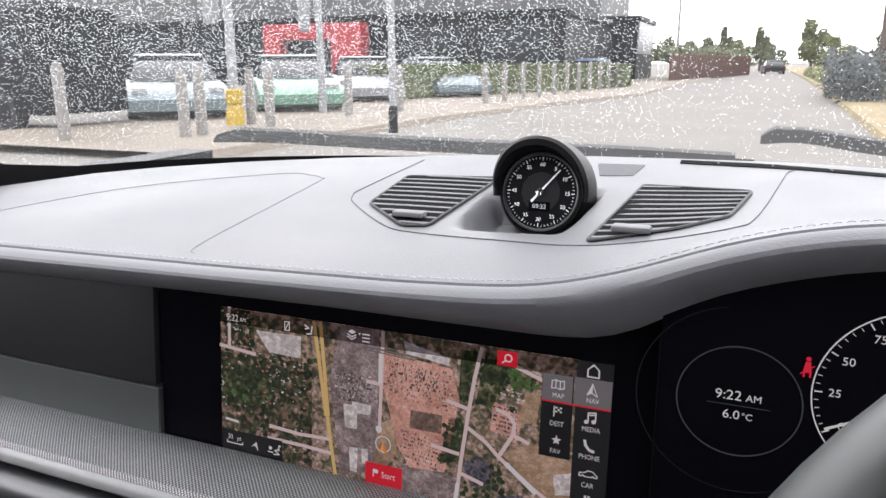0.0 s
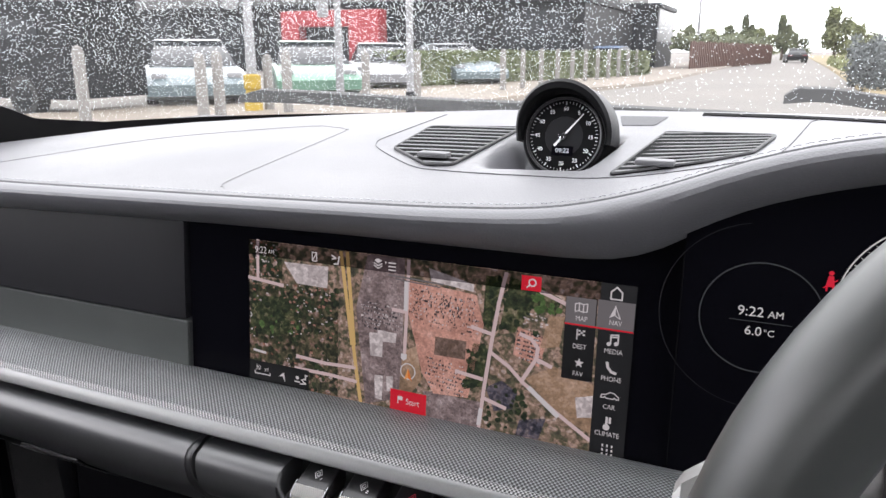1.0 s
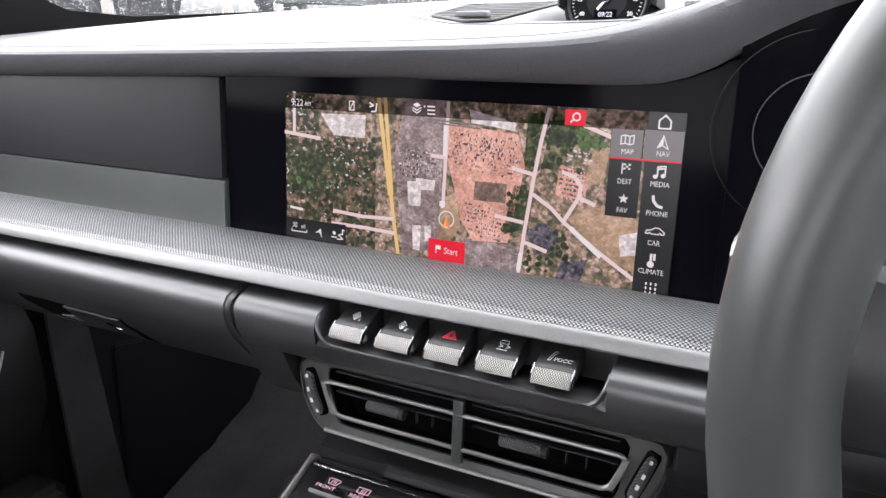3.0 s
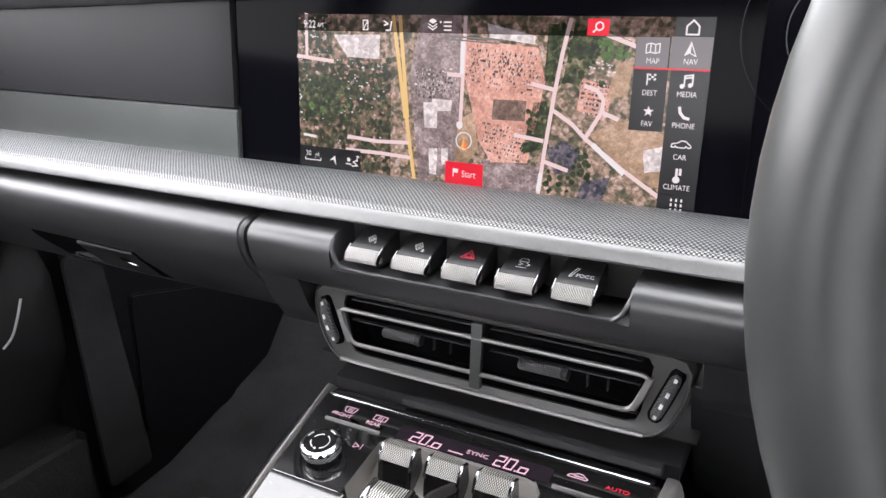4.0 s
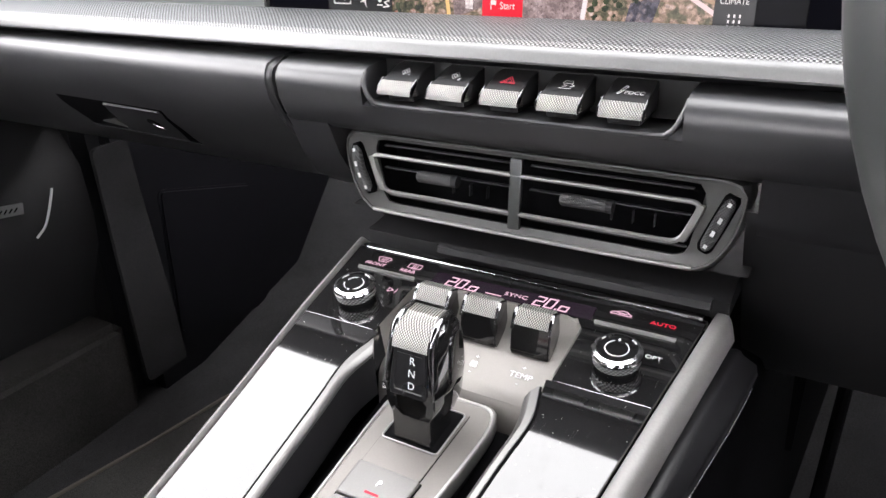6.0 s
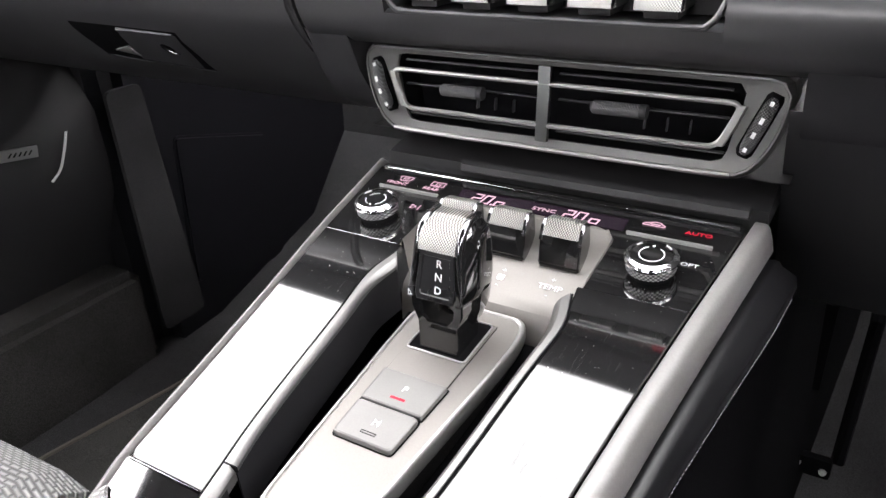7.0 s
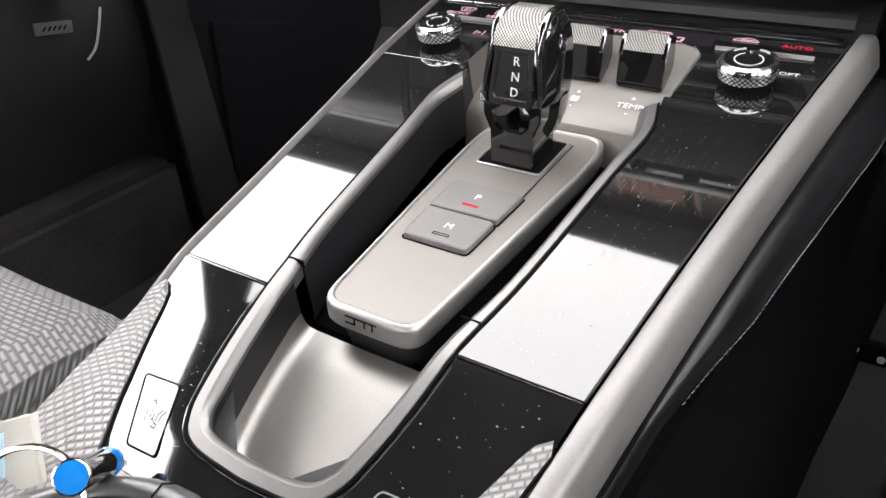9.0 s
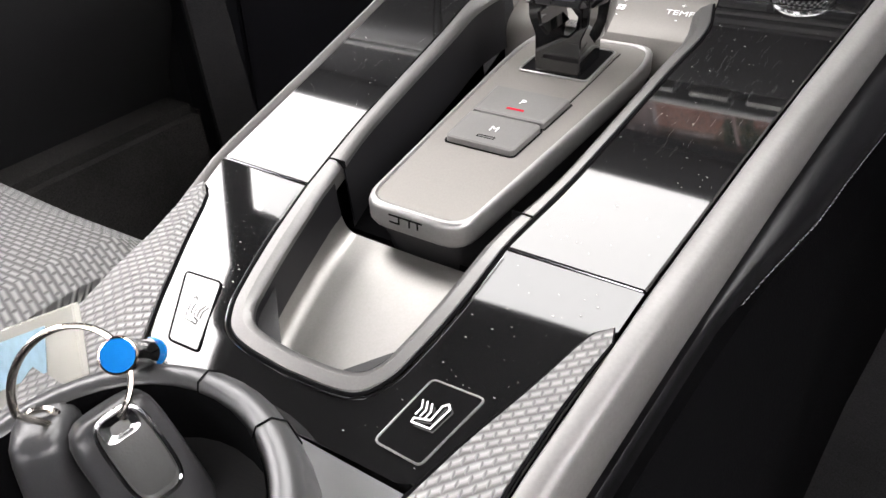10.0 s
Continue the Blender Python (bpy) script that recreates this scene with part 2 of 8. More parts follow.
def rounded(outline, r, seg=5):
    """The outline with its corners rounded."""
    out, n = [], len(outline)
    for i in range(n):
        p, a, b = Vector(outline[i]), Vector(outline[i - 1]), Vector(outline[(i + 1) % n])
        k = min(r, (a - p).length * 0.45, (b - p).length * 0.45)
        s, e = p + (a - p).normalized() * k, p + (b - p).normalized() * k
        for j in range(seg + 1):
            t = j / seg
            out.append(s * (1 - t) ** 2 + p * 2 * t * (1 - t) + e * t * t)
    return [tuple(v) for v in out]


def smooth_line(pts, per=6):
    """A Catmull-Rom curve through the points."""
    pts = [Vector(p) for p in pts]
    pts = [pts[0] * 2 - pts[1]] + pts + [pts[-1] * 2 - pts[-2]]
    out = []
    for a, b, c, d in zip(pts, pts[1:], pts[2:], pts[3:]):
        for j in range(per):
            t = j / per
            out.append(0.5 * (b * 2 + (c - a) * t + (a * 2 - b * 5 + c * 4 - d) * t * t + (b * 3 - a - c * 3 + d) * t ** 3))
    out.append(pts[-2])
    return [tuple(v) for v in out]


def lerp(x, xs, ys):
    return float(np.interp(x, xs, ys))


def word(name, text, size, m, material, parent, depth=0.0002, align="CENTER", width=1.0):
    """Letters in the built-in font, standing at m: x along the line, y up, z out of the surface."""
    cu = bpy.data.curves.new(name, "FONT")
    cu.body, cu.size, cu.extrude, cu.align_x, cu.align_y = text, size, depth, align, "CENTER"
    cu.resolution_u = 3
    tmp = bpy.data.objects.new(name, cu)
    me = bpy.data.meshes.new_from_object(tmp)
    bpy.data.objects.remove(tmp)
    bpy.data.curves.remove(cu)
    me.transform(m @ Matrix.Diagonal((width, 1, 1, 1)))
    me.materials.clear()
    me.materials.append(material)
    ob = new(name, me)
    if parent:
        ob.parent = parent
        ob.matrix_parent_inverse = Matrix.Translation(-whole_place(parent))
    return ob


def plane_at(o, right, up):
    """A pose with its x along right and its y along up."""
    r = Vector(right).normalized()
    u = Vector(up)
    u = (u - r * u.dot(r)).normalized()
    n = r.cross(u)
    return Matrix(((r.x, u.x, n.x, o[0]), (r.y, u.y, n.y, o[1]), (r.z, u.z, n.z, o[2]), (0, 0, 0, 1)))


def flat(bm, m, pts, thick=0.0003):
    """A thin plate with its outline in the plane of m."""
    return loft(bm, [[m @ Vector((x, y, h)) for x, y in pts] for h in (0, thick)])


def stroke(bm, m, pts, w, thick=0.0003, lift=0.0):
    """A drawn line of width w in the plane of m."""
    for (x0, y0), (x1, y1) in zip(pts, pts[1:]):
        d = Vector((x1 - x0, y1 - y0))
        if d.length < 1e-7:
            continue
        d.normalize()
        s = Vector((-d.y, d.x)) * (w / 2)
        e = d * (w * 0.3)
        q = [(x0 - e.x - s.x, y0 - e.y - s.y), (x1 + e.x - s.x, y1 + e.y - s.y), (x1 + e.x + s.x, y1 + e.y + s.y), (x0 - e.x + s.x, y0 - e.y + s.y)]
        loft(bm, [[m @ Vector((x, y, h)) for x, y in q] for h in (lift, lift + thick)])
    return bm


def arc(cx, cy, r, a0, a1, n=20):
    return [(cx + r * math.cos(radians(a0 + (a1 - a0) * i / n)), cy + r * math.sin(radians(a0 + (a1 - a0) * i / n))) for i in range(n + 1)]

# ---- the car's shell ----
def soft_lerp(x, xs, ys):
    """Mirrored about the driver's seat, and with its corners rounded off."""
    at_x = [x + 0.007 * k for k in (-2, -1, 0, 1, 2)]
    return float(np.mean(np.interp([0.72 - v if v > 0.36 else v for v in at_x], xs, ys)))


def dash_rise(x):
    """Height of the stitched front edge of the dashboard top."""
    return soft_lerp(x, (-0.75, -0.41, -0.35, -0.14, -0.02, 0.03, 0.06, 0.09, 0.116, 0.14, 0.165, 0.187, 0.212, 0.28, 0.36),
                (0.912, 0.9215, 0.9225, 0.928, 0.932, 0.935, 0.9385, 0.946, 0.9548, 0.965, 0.9735, 0.979, 0.983, 0.989, 0.991))


def dash_lip(x):
    """Height of the lower edge of the dashboard's hood."""
    return soft_lerp(x, (-0.75, -0.39, -0.2, -0.08, 0.07, 0.098, 0.117, 0.14, 0.17, 0.21, 0.28, 0.36),
                (0.892, 0.899, 0.905, 0.908, 0.909, 0.912, 0.922, 0.937, 0.949, 0.9595, 0.968, 0.971))


def dash_top(x, y):
    """Height of the dashboard top."""
    base = 0.928 + min(0.0, (x + 0.1) * 0.03)
    return base + 0.09 * y + (dash_rise(x) - base) * math.exp(-max(y, 0) / 0.12)


def dash_back(x):
    """Where the dashboard top ends under the windscreen."""
    return lerp(x, (-0.72, -0.62, -0.55, -0.50, -0.44, -0.36, -0.25, -0.08, 0.02, 0.09, 0.2, 0.3, 0.45, 0.62, 0.72),
                (0.02, 0.08, 0.17, 0.225, 0.262, 0.295, 0.325, 0.352, 0.366, 0.368, 0.362, 0.345, 0.29, 0.16, 0.06))


def glass_bottom(x):
    return Vector((x * 1.02, dash_back(x) + 0.09, 0.925 - 0.04 * x * x))


def glass_top(x):
    return Vector((x * 0.86, -0.215 - 0.12 * x * x, 1.225 - 0.05 * x * x))


shell_xs = [-0.66 + 1.32 * i / 32 for i in range(33)]


def glass_point(x, t):
    p = glass_bottom(x).lerp(glass_top(x), t)
    return p + Vector((0, 0.35, 0.6)) * (0.06 * math.sin(math.pi * t))


PANE = bpy.data.materials.new("windscreen_glass")
PANE.use_nodes = True
pn, pl = PANE.node_tree.nodes, PANE.node_tree.links
pn.remove(pn["Principled BSDF"])
see = pn.new("ShaderNodeBsdfTransparent")
see.inputs[0].default_value = (0.63, 0.645, 0.64, 1)
shine = pn.new("ShaderNodeBsdfGlossy")
shine.inputs["Roughness"].default_value = 0.03
pmix = pn.new("ShaderNodeMixShader")
pmix.inputs[0].default_value = 0.035
pl.new(see.outputs[0], pmix.inputs[1])
pl.new(shine.outputs[0], pmix.inputs[2])
film = pn.new("ShaderNodeBsdfTranslucent")
film.inputs[0].default_value = (0.9, 0.9, 0.9, 1)
wet = pn.new("ShaderNodeMixShader")
wet.inputs[0].default_value = 0.008
pl.new(pmix.outputs[0], wet.inputs[1])
pl.new(film.outputs[0], wet.inputs[2])
pl.new(wet.outputs[0], pn["Material Output"].inputs[0])

windscreen = thing("windscreen", "rain-speckled curved windscreen of the car", "windscreen", "structure")
bm = loft(B(), [[glass_point(x, j / 12) for x in shell_xs] for j in range(13)], False)
pane = part("pane", bm, PANE, windscreen)
pane.visible_shadow = False

# black band printed round the glass at its foot
bm = loft(B(), [[glass_point(x, t * (1 + 40 * max(0.0, abs(x) - 0.57))) + Vector((0, -0.003, -0.003)) for x in shell_xs] for t in (0.0, 0.03, 0.05, 0.075)], False)
part("black_border", bm, MATTE, windscreen)

roof = thing("ceiling", "black cloth headliner of the car roof", "ceiling", "structure")
rows_y = [-0.215, -0.3, -0.6, -0.9, -1.2, -1.45]
rows_z = [1.225, 1.25, 1.26, 1.24, 1.19, 1.10]
bm = B()
for lift in (0.0, 0.03):
    loft(bm, [[(x * 0.86, y - 0.12 * x * x * (1 if y > -0.25 else 0), z + lift - 0.12 * x * x) for x in shell_xs] for y, z in zip(rows_y, rows_z)], False)
part("headliner", bm, HEADLINER, roof)
for s, nm in ((-1, "wall_left"), (1, "wall_right")):
    pillar = thing(nm, "dark trimmed pillars and sill of the car's side", "car side", "structure")
    foot = glass_bottom(s * 0.66) + Vector((0, -0.01, -0.03))
    head = glass_top(s * 0.66) + Vector((0, -0.01, -0.012))
    bm = loft(B(), [[p + Vector((s * a, b, c)) for a, b, c in ((-0.014, 0.006, -0.006), (0.018, 0.026, 0.014), (0.040, -0.006, 0.0), (0.014, -0.028, -0.010))]
                    for p in (foot, foot.lerp(head, 0.33) + Vector((s * 0.01, 0.01, 0.028)), foot.lerp(head, 0.66) + Vector((s * 0.01, 0.01, 0.03)), head)])
    part("front_pillar", bm, HEADLINER, pillar)
    bm = tube(B(), [(s * 0.57, -0.22, 1.185), (s * 0.583, -0.33, 1.215), (s * 0.588, -0.5, 1.232), (s * 0.58, -0.9, 1.215), (s * 0.56, -1.4, 1.08)], [0.022, 0.022, 0.024, 0.03, 0.035], 8)
    part("roof_rail", bm, HEADLINER, pillar)
    bm = tube(B(), [(s * 0.66, -0.72, 0.86), (s * 0.59, -0.78, 1.18)], 0.05, 8)
    part("middle_pillar", bm, HEADLINER, pillar)
    bm = along_x(B(), [(-1.45, 0.16), (-0.75, 0.16), (-0.75, 0.90), (-1.45, 0.95)], s * 0.66, s * 0.72)
    part("rear_side_panel", bm, LEATHER_DARK, pillar)
    bm = along_x(B(), [(0.100, 0.08), (0.60, 0.08), (0.60, 0.92), (0.100, 0.92)], s * 0.60, s * 0.72)
    bmesh.ops.bevel(bm, geom=list(bm.edges), offset=0.03, segments=3, affect="EDGES")
    # The driver's side is a darker copy, with shade in its colour.
    kick = part("kick_panel", bm, PANEL if s < 0 else SHADE_BLACK, pillar)
    if s < 0:
        bm = along_x(B(), rounded([(0.102, 0.62), (0.150, 0.62), (0.172, 0.30), (0.104, 0.30)], 0.01, 3), -0.602, -0.5965)
        part("pillar_carpet", bm, CARPET_GREY, kick, "dark grey carpet on the door pillar")
        bm = along_x(B(), rounded([(0.180, 0.545), (0.345, 0.500), (0.338, 0.300), (0.168, 0.338)], 0.012, 3), -0.602, -0.596)
        bmesh.ops.bevel(bm, geom=[e for e in bm.edges if all(v.co.x > -0.597 for v in e.verts)], offset=0.003, segments=2, affect="EDGES")
        part("side_lid", bm, PANEL, kick, "dark flat lid in the footwell side")
    bm = along_x(B(), [(-0.8, 0.16), (0.098, 0.16), (0.098, 0.395), (-0.8, 0.40)], s * 0.605, s * 0.70)
    bmesh.ops.bevel(bm, geom=list(bm.edges), offset=0.012, segments=2, affect="EDGES")
    part("sill", bm, CARPET, pillar, "carpeted sill")
    door = thing("door_1" if s < 0 else "door_2", "closed car door with black leather lining", "car door", "structure")
    bm = B()
    prof = [(0.665, 0.10), (0.66, 0.42), (0.62, 0.50), (0.615, 0.54), (0.618, 0.60), (0.645, 0.645), (0.65, 0.74), (0.63, 0.84), (0.65, 0.905), (0.70, 0.905), (0.72, 0.1)]
    loft(bm, [[(s * a, y, z) for a, z in prof] for y in (-0.76, -0.4, 0.0, 0.06, 0.098)])
    part("lining", bm, DOOR_HIDE, door)
    bm = along_x(B(), [(-0.42, 0.615), (-0.14, 0.60), (-0.10, 0.56), (-0.14, 0.54), (-0.42, 0.56)], s * 0.56, s * 0.635)
    bmesh.ops.bevel(bm, geom=list(bm.edges), offset=0.012, segments=2, affect="EDGES")
    part("armrest", bm, DOOR_HIDE, door)
    if s < 0:
        bm = tube(B(), smooth_line([(-0.6135, 0.0553, 0.5870), (-0.6130, 0.0472, 0.5684), (-0.6125, 0.0362, 0.5490), (-0.6130, 0.0237, 0.5388)]), 0.0014, 6)
        part("trim_line", bm, TRIM_GLINT, door, "bright trim strip")
        bm = box(B(), (0, 0, 0), (0.041, 0.0125, 0.003), 0.0008, plane_at((-0.6140, -0.0020, 0.5793), (0, 1, -0.15), (0.03, 0.15, 1)))
        badge = part("speaker_badge", bm, EDGE_SILVER, door, "small silver speaker badge")
        bm = B()
        for k in range(5):
            stroke(bm, plane_at((-0.6140, -0.0020, 0.5793), (0, 1, -0.15), (0.03, 0.15, 1)), [(-0.012 + 0.0055 * k, -0.0018), (-0.0090 + 0.0055 * k, 0.0018)], 0.0016, 0.0002, -0.0018)
            stroke(bm, plane_at((-0.6140, -0.0020, 0.5793), (0, 1, -0.15), (0.03, 0.15, 1)), [(-0.012 + 0.0055 * k, -0.0018), (-0.0090 + 0.0055 * k, 0.0018)], 0.0016, 0.0002, 0.0016)
        part("badge_mark", bm, SEAM_SHADE, badge)

rear = thing("wall_rear", "rear bulkhead of the cabin with an opening for the rear window", "bulkhead", "structure")
bm = along_x(B(), [(-1.45, 0.16), (-1.5, 0.16), (-1.5, 0.85), (-1.45, 0.85)], -0.7, 0.7)
part("bulkhead", bm, CARPET, rear)

floor = thing("floor", "black carpet of the car floor and footwells", "carpet", "structure")
bm = along_x(B(), [(-1.5, 0.26), (0.0, 0.265), (0.20, 0.275), (0.42, 0.34), (0.52, 0.45), (0.54, 0.90), (0.56, 0.90), (0.55, 0.2), (0.3, 0.14), (-1.5, 0.13)], -0.7, 0.7)
part("carpet", bm, CARPET_GREY, floor)
for s in (-1, 1):
    fm0 = thing("floor_mat", "black carpet floor mat with a bound edge in the footwell", "floor mat", group="floor mats", at=(s * 0.36, -0.05, 0.27))
    ol = rounded([(s * 0.560, -0.115), (s * 0.522, 0.055), (s * 0.50, 0.16), (s * 0.21, 0.16), (s * 0.17, -0.30), (s * 0.56, -0.30)], 0.02, 4)
    part("carpet_top", prism(B(), ol, lambda x, y: 0.262, lambda x, y: lerp(y, (-0.3, 0.0, 0.2), (0.270, 0.272, 0.283))), CARPET, fm0)
    part("bound_edge", tube(B(), [(x, y, lerp(y, (-0.3, 0.0, 0.2), (0.271, 0.273, 0.284))) for x, y in ol], 0.0028, 6, True), mat("brown_binding", (0.07, 0.06, 0.05), 0.8), fm0, "brown bound edge")
# tunnel between the footwells
bm = loft(B(), [[(-w, y, 0.16), (-w + 0.02, y, h - 0.05), (-w + 0.05, y, h), (w - 0.05, y, h), (w - 0.02, y, h - 0.05), (w, y, 0.16)]
                for y, w, h in ((-1.2, 0.13, 0.42), (-0.4, 0.13, 0.50), (-0.1, 0.135, 0.58), (0.1, 0.15, 0.64), (0.5, 0.2, 0.66))])
part("tunnel", bm, SHADE_BLACK, floor, "tunnel darkened for footwell shade")

# ---- dashboard ----
dash = thing("dashboard", "slate leather dashboard with pale stitched front edge", "dashboard")
xs = sorted({round(-0.70 + 0.0125 * i, 4) for i in range(113)} | {round(-0.045 + 0.0025 * i, 4) for i in range(45)})


def hollow(x, y):
    """Depth of the hollow in the dashboard top before the clock."""
    a = min(1.0, max(0.0, (x + 0.037 + 0.06 * (y - 0.11)) / 0.016)) * min(1.0, max(0.0, (0.050 + 0.03 * (y - 0.11) - x) / 0.014))
    b = min(1.0, max(0.0, (y - 0.104) / 0.05)) * min(1.0, max(0.0, (0.235 - y) / 0.03))
    return 0.026 * a * a * (3 - 2 * a) * b


def hood_ring(x):
    lip, top = dash_lip(x), dash_rise(x)
    bulge = ((0.0030, 0.0), (-0.0015, 0.09), (-0.0062, 0.22), (-0.0104, 0.37), (-0.0138, 0.52), (-0.0159, 0.66), (-0.0166, 0.77), (-0.0156, 0.86), (-0.0128, 0.93), (-0.0088, 0.978))
    return [(x, 0.02, lip + 0.004), (x, 0.009, lip + 0.0006)] + [(x, y, lip + f * (top - lip)) for y, f in bulge] + [(x, -0.0045, top - 0.0006)]


part("front_roll", loft(B(), [hood_ring(x) for x in xs], False), LEATHER, dash, "dark slate leather hood edge")
part("seam_groove", loft(B(), [[(x, -0.0047, dash_rise(x) - 0.0008), (x, -0.0030, dash_rise(x) - 0.0012), (x, -0.0012, dash_rise(x))] for x in xs], False), FOLD, dash)


def top_ring(x):
    b = dash_back(x)
    ys = [-0.0013 + (b + 0.0013) * (k / 60) ** 1.1 for k in range(61)]
    return [(x, y, dash_top(x, y) - hollow(x, y)) for y in ys] + [(x, b + 0.012, dash_top(x, b) - 0.012), (x, b + 0.02, 0.88)]


part("top_pad", loft(B(), [top_ring(x) for x in xs], False), LEATHER, dash, "slate leather dashboard top")

bm = B()
for y, dz in ((-0.0066, -0.0004), (0.0022, 0.0008)):
    x = -0.66
    while x < 0.62:
        z0, z1 = dash_rise(x) + dz, dash_rise(x + 0.0036) + dz
        if y < -0.004:
            z0, z1 = z0 - 0.0016, z1 - 0.0016
        tube(bm, [(x, y, z0), (x + 0.0018, y, (z0 + z1) / 2 + 0.0004), (x + 0.0036, y, z1)], 0.00030, 4)
        x += 0.0052
tagged(part("stitching", bm, THREAD, dash, "pale grey stitches"), kind="stuff")


def on_top(pts, lift=0.0003):
    return [(x, y, dash_top(x, y) + lift) for x, y in pts]


bm = tube(B(), on_top([p[:2] for p in smooth_line([(a, b, 0) for a, b in ((-0.178, 0.012), (-0.192, 0.04), (-0.211, 0.215), (-0.216, 0.232), (-0.235, 0.243), (-0.27, 0.246), (-0.366, 0.196), (-0.42, 0.14), (-0.47, 0.04))], 6)]), 0.00022, 5)
part("airbag_seam", bm, LEATHER, dash)
bm = tube(B(), on_top([p[:2] for p in smooth_line([(a, b, 0) for a, b in ((0.10, 0.36), (0.19, 0.345), (0.1852, 0.312), (0.1771, 0.2483), (0.1618, 0.128), (0.1530, 0.103), (0.1314, 0.086), (0.09, 0.078), (0.055, 0.078), (0.016, 0.083), (-0.05, 0.088), (-0.081, 0.099), (-0.134, 0.150), (-0.150, 0.175), (-0.154, 0.20), (-0.149, 0.32))], 5)]), 0.00035, 5)
part("module_seam", bm, FOLD, dash)
# a flat darker lid behind the clock
bm = prism(B(), rounded([(0.036, 0.283), (0.0638, 0.2875), (0.0684, 0.3328), (0.0250, 0.3313)], 0.003), lambda x, y: dash_top(x, y) - 0.001, lambda x, y: dash_top(x, y) + 0.0006)
part("sensor_lid", bm, FOLD, dash, "small flat grey sensor lid")
def slot_y(x):
    return dash_back(x) - 0.016 - 0.10 * (x - 0.095)


# Strip laid on the top; the slot's shade is put into its black.
bm = loft(B(), [[(x, slot_y(x) + a, dash_top(x, slot_y(x) + a) + b) for a, b in ((0.007, -0.001), (0.007, 0.0008), (-0.007, 0.0008), (-0.007, -0.001))] for x in (0.097 + 0.02 * i for i in range(22))])
slot = part("defroster_slot", bm, SEAM_SHADE, dash, "black strip standing for the shaded defroster slot")
for i in range(9):
    x = 0.13 + 0.045 * i
    part("slot_rib", box(B(), (x, slot_y(x), dash_top(x, slot_y(x)) + 0.0009), (0.0016, 0.012, 0.0012), 0.0003), MATTE, slot)


def grille(outline, tab_x, tab_y):
    """A slotted outlet in the dashboard top: recess, blades, frame and a sliding tab."""
    g = thing("air_outlet", "black slatted outlet in the leather dashboard top", "air vent", group="dashboard top outlets", at=(outline[0][0], outline[0][1], dash_top(*outline[0])))
    ol = rounded(outline, 0.006, 4)
    # Raised plate, not a hole: the opening's shade is put into its black.
    part("recess", prism(B(), ol, lambda x, y: dash_top(x, y) - 0.004, lambda x, y: dash_top(x, y) + 0.0016), SEAM_SHADE, g, "black plate standing for the shaded opening")
    ring = [(p[0], p[1], dash_top(p[0], p[1]) + 0.0012) for p in ol]
    part("frame", tube(B(), ring, 0.0012, 6, True), MATTE, g)
    ys = [p[1] for p in outline]
    n = 11
    for i in range(n):
        y = min(ys) + (max(ys) - min(ys)) * (i + 0.55) / n
        cuts = []
        for a, b in zip(ol, ol[1:] + ol[:1]):
            if (a[1] - y) * (b[1] - y) < 0:
                cuts.append(a[0] + (b[0] - a[0]) * (y - a[1]) / (b[1] - a[1]))
        if len(cuts) < 2 or max(cuts) - min(cuts) < 0.01:
            continue
        x0, x1 = min(cuts) + 0.0012, max(cuts) - 0.0012
        bm = loft(B(), [[(x, y + a, dash_top(x, y) + b) for a, b in ((-0.0016, 0.0012), (-0.0016, 0.0017), (-0.0010, 0.0020), (0.0020, 0.0020), (0.0024, 0.0014))] for x in (x0, (x0 + x1) / 2, x1)])
        part("slat", bm, SOFT_SLAT, g)
    bm = box(B(), (tab_x, tab_y, dash_top(tab_x, tab_y) + 0.0045), (0.024, 0.011, 0.004), 0.0016)
    part("sliding_tab", bm, SOFT_SLAT, g, "grey sliding tab")
    return g


SOFT_SLAT = mat("grey_slat_plastic", (0.11, 0.11, 0.115), 0.5, spec=0.3, blotch=(20, 0.1))
grille([(-0.132, 0.245), (-0.046, 0.253), (-0.049, 0.103), (-0.067, 0.099), (-0.121, 0.151)], -0.070, 0.118)
grille([(0.078, 0.250), (0.160, 0.232), (0.147, 0.140), (0.119, 0.108), (0.067, 0.084)], 0.092, 0.100)

# ---- the clock on the dashboard ----
clock = thing("stopwatch_clock", "round black analogue clock in a hooded pod on the dashboard", "clock", at=(0.0105, 0.185, 0.94))
CF = plane_at((0.0092, 0.1880, 0.9535), (1, -0.03, 0), (0, 0.2, 1))
DIAL = mat("black_dial", (0.003, 0.003, 0.0035), 0.5, spec=0.08)
HOODM = mat("black_hood_plastic", (0.004, 0.004, 0.0045), 0.45, spec=0.12, bump=(1500, 0.0002), blotch=(20, 0.1))
part("dial", lathe(B(), [(0, 0.0), (0.0285, 0.0)], CF, 40), DIAL, clock)
part("inner_dial", lathe(B(), [(0, 0.0003), (0.0150, 0.0003), (0.0152, 0.0)], CF, 32), mat("dial_centre", (0.009, 0.009, 0.010), 0.5, spec=0.15), clock)
part("bezel", lathe(B(), [(0.0283, -0.001), (0.0288, 0.0014), (0.030, 0.0018), (0.0306, 0.0008), (0.0325, -0.004), (0.034, -0.018)], CF, 48), mat("dark_bezel", (0.05, 0.05, 0.052), 0.3, 0.8), clock, "dark polished bezel")
part("cover_body", lathe(B(), [(0.0295, 0.0010), (0.033, 0.0005), (0.0355, -0.006), (0.036, -0.035), (0.0, -0.038)], CF, 48), HOODM, clock)
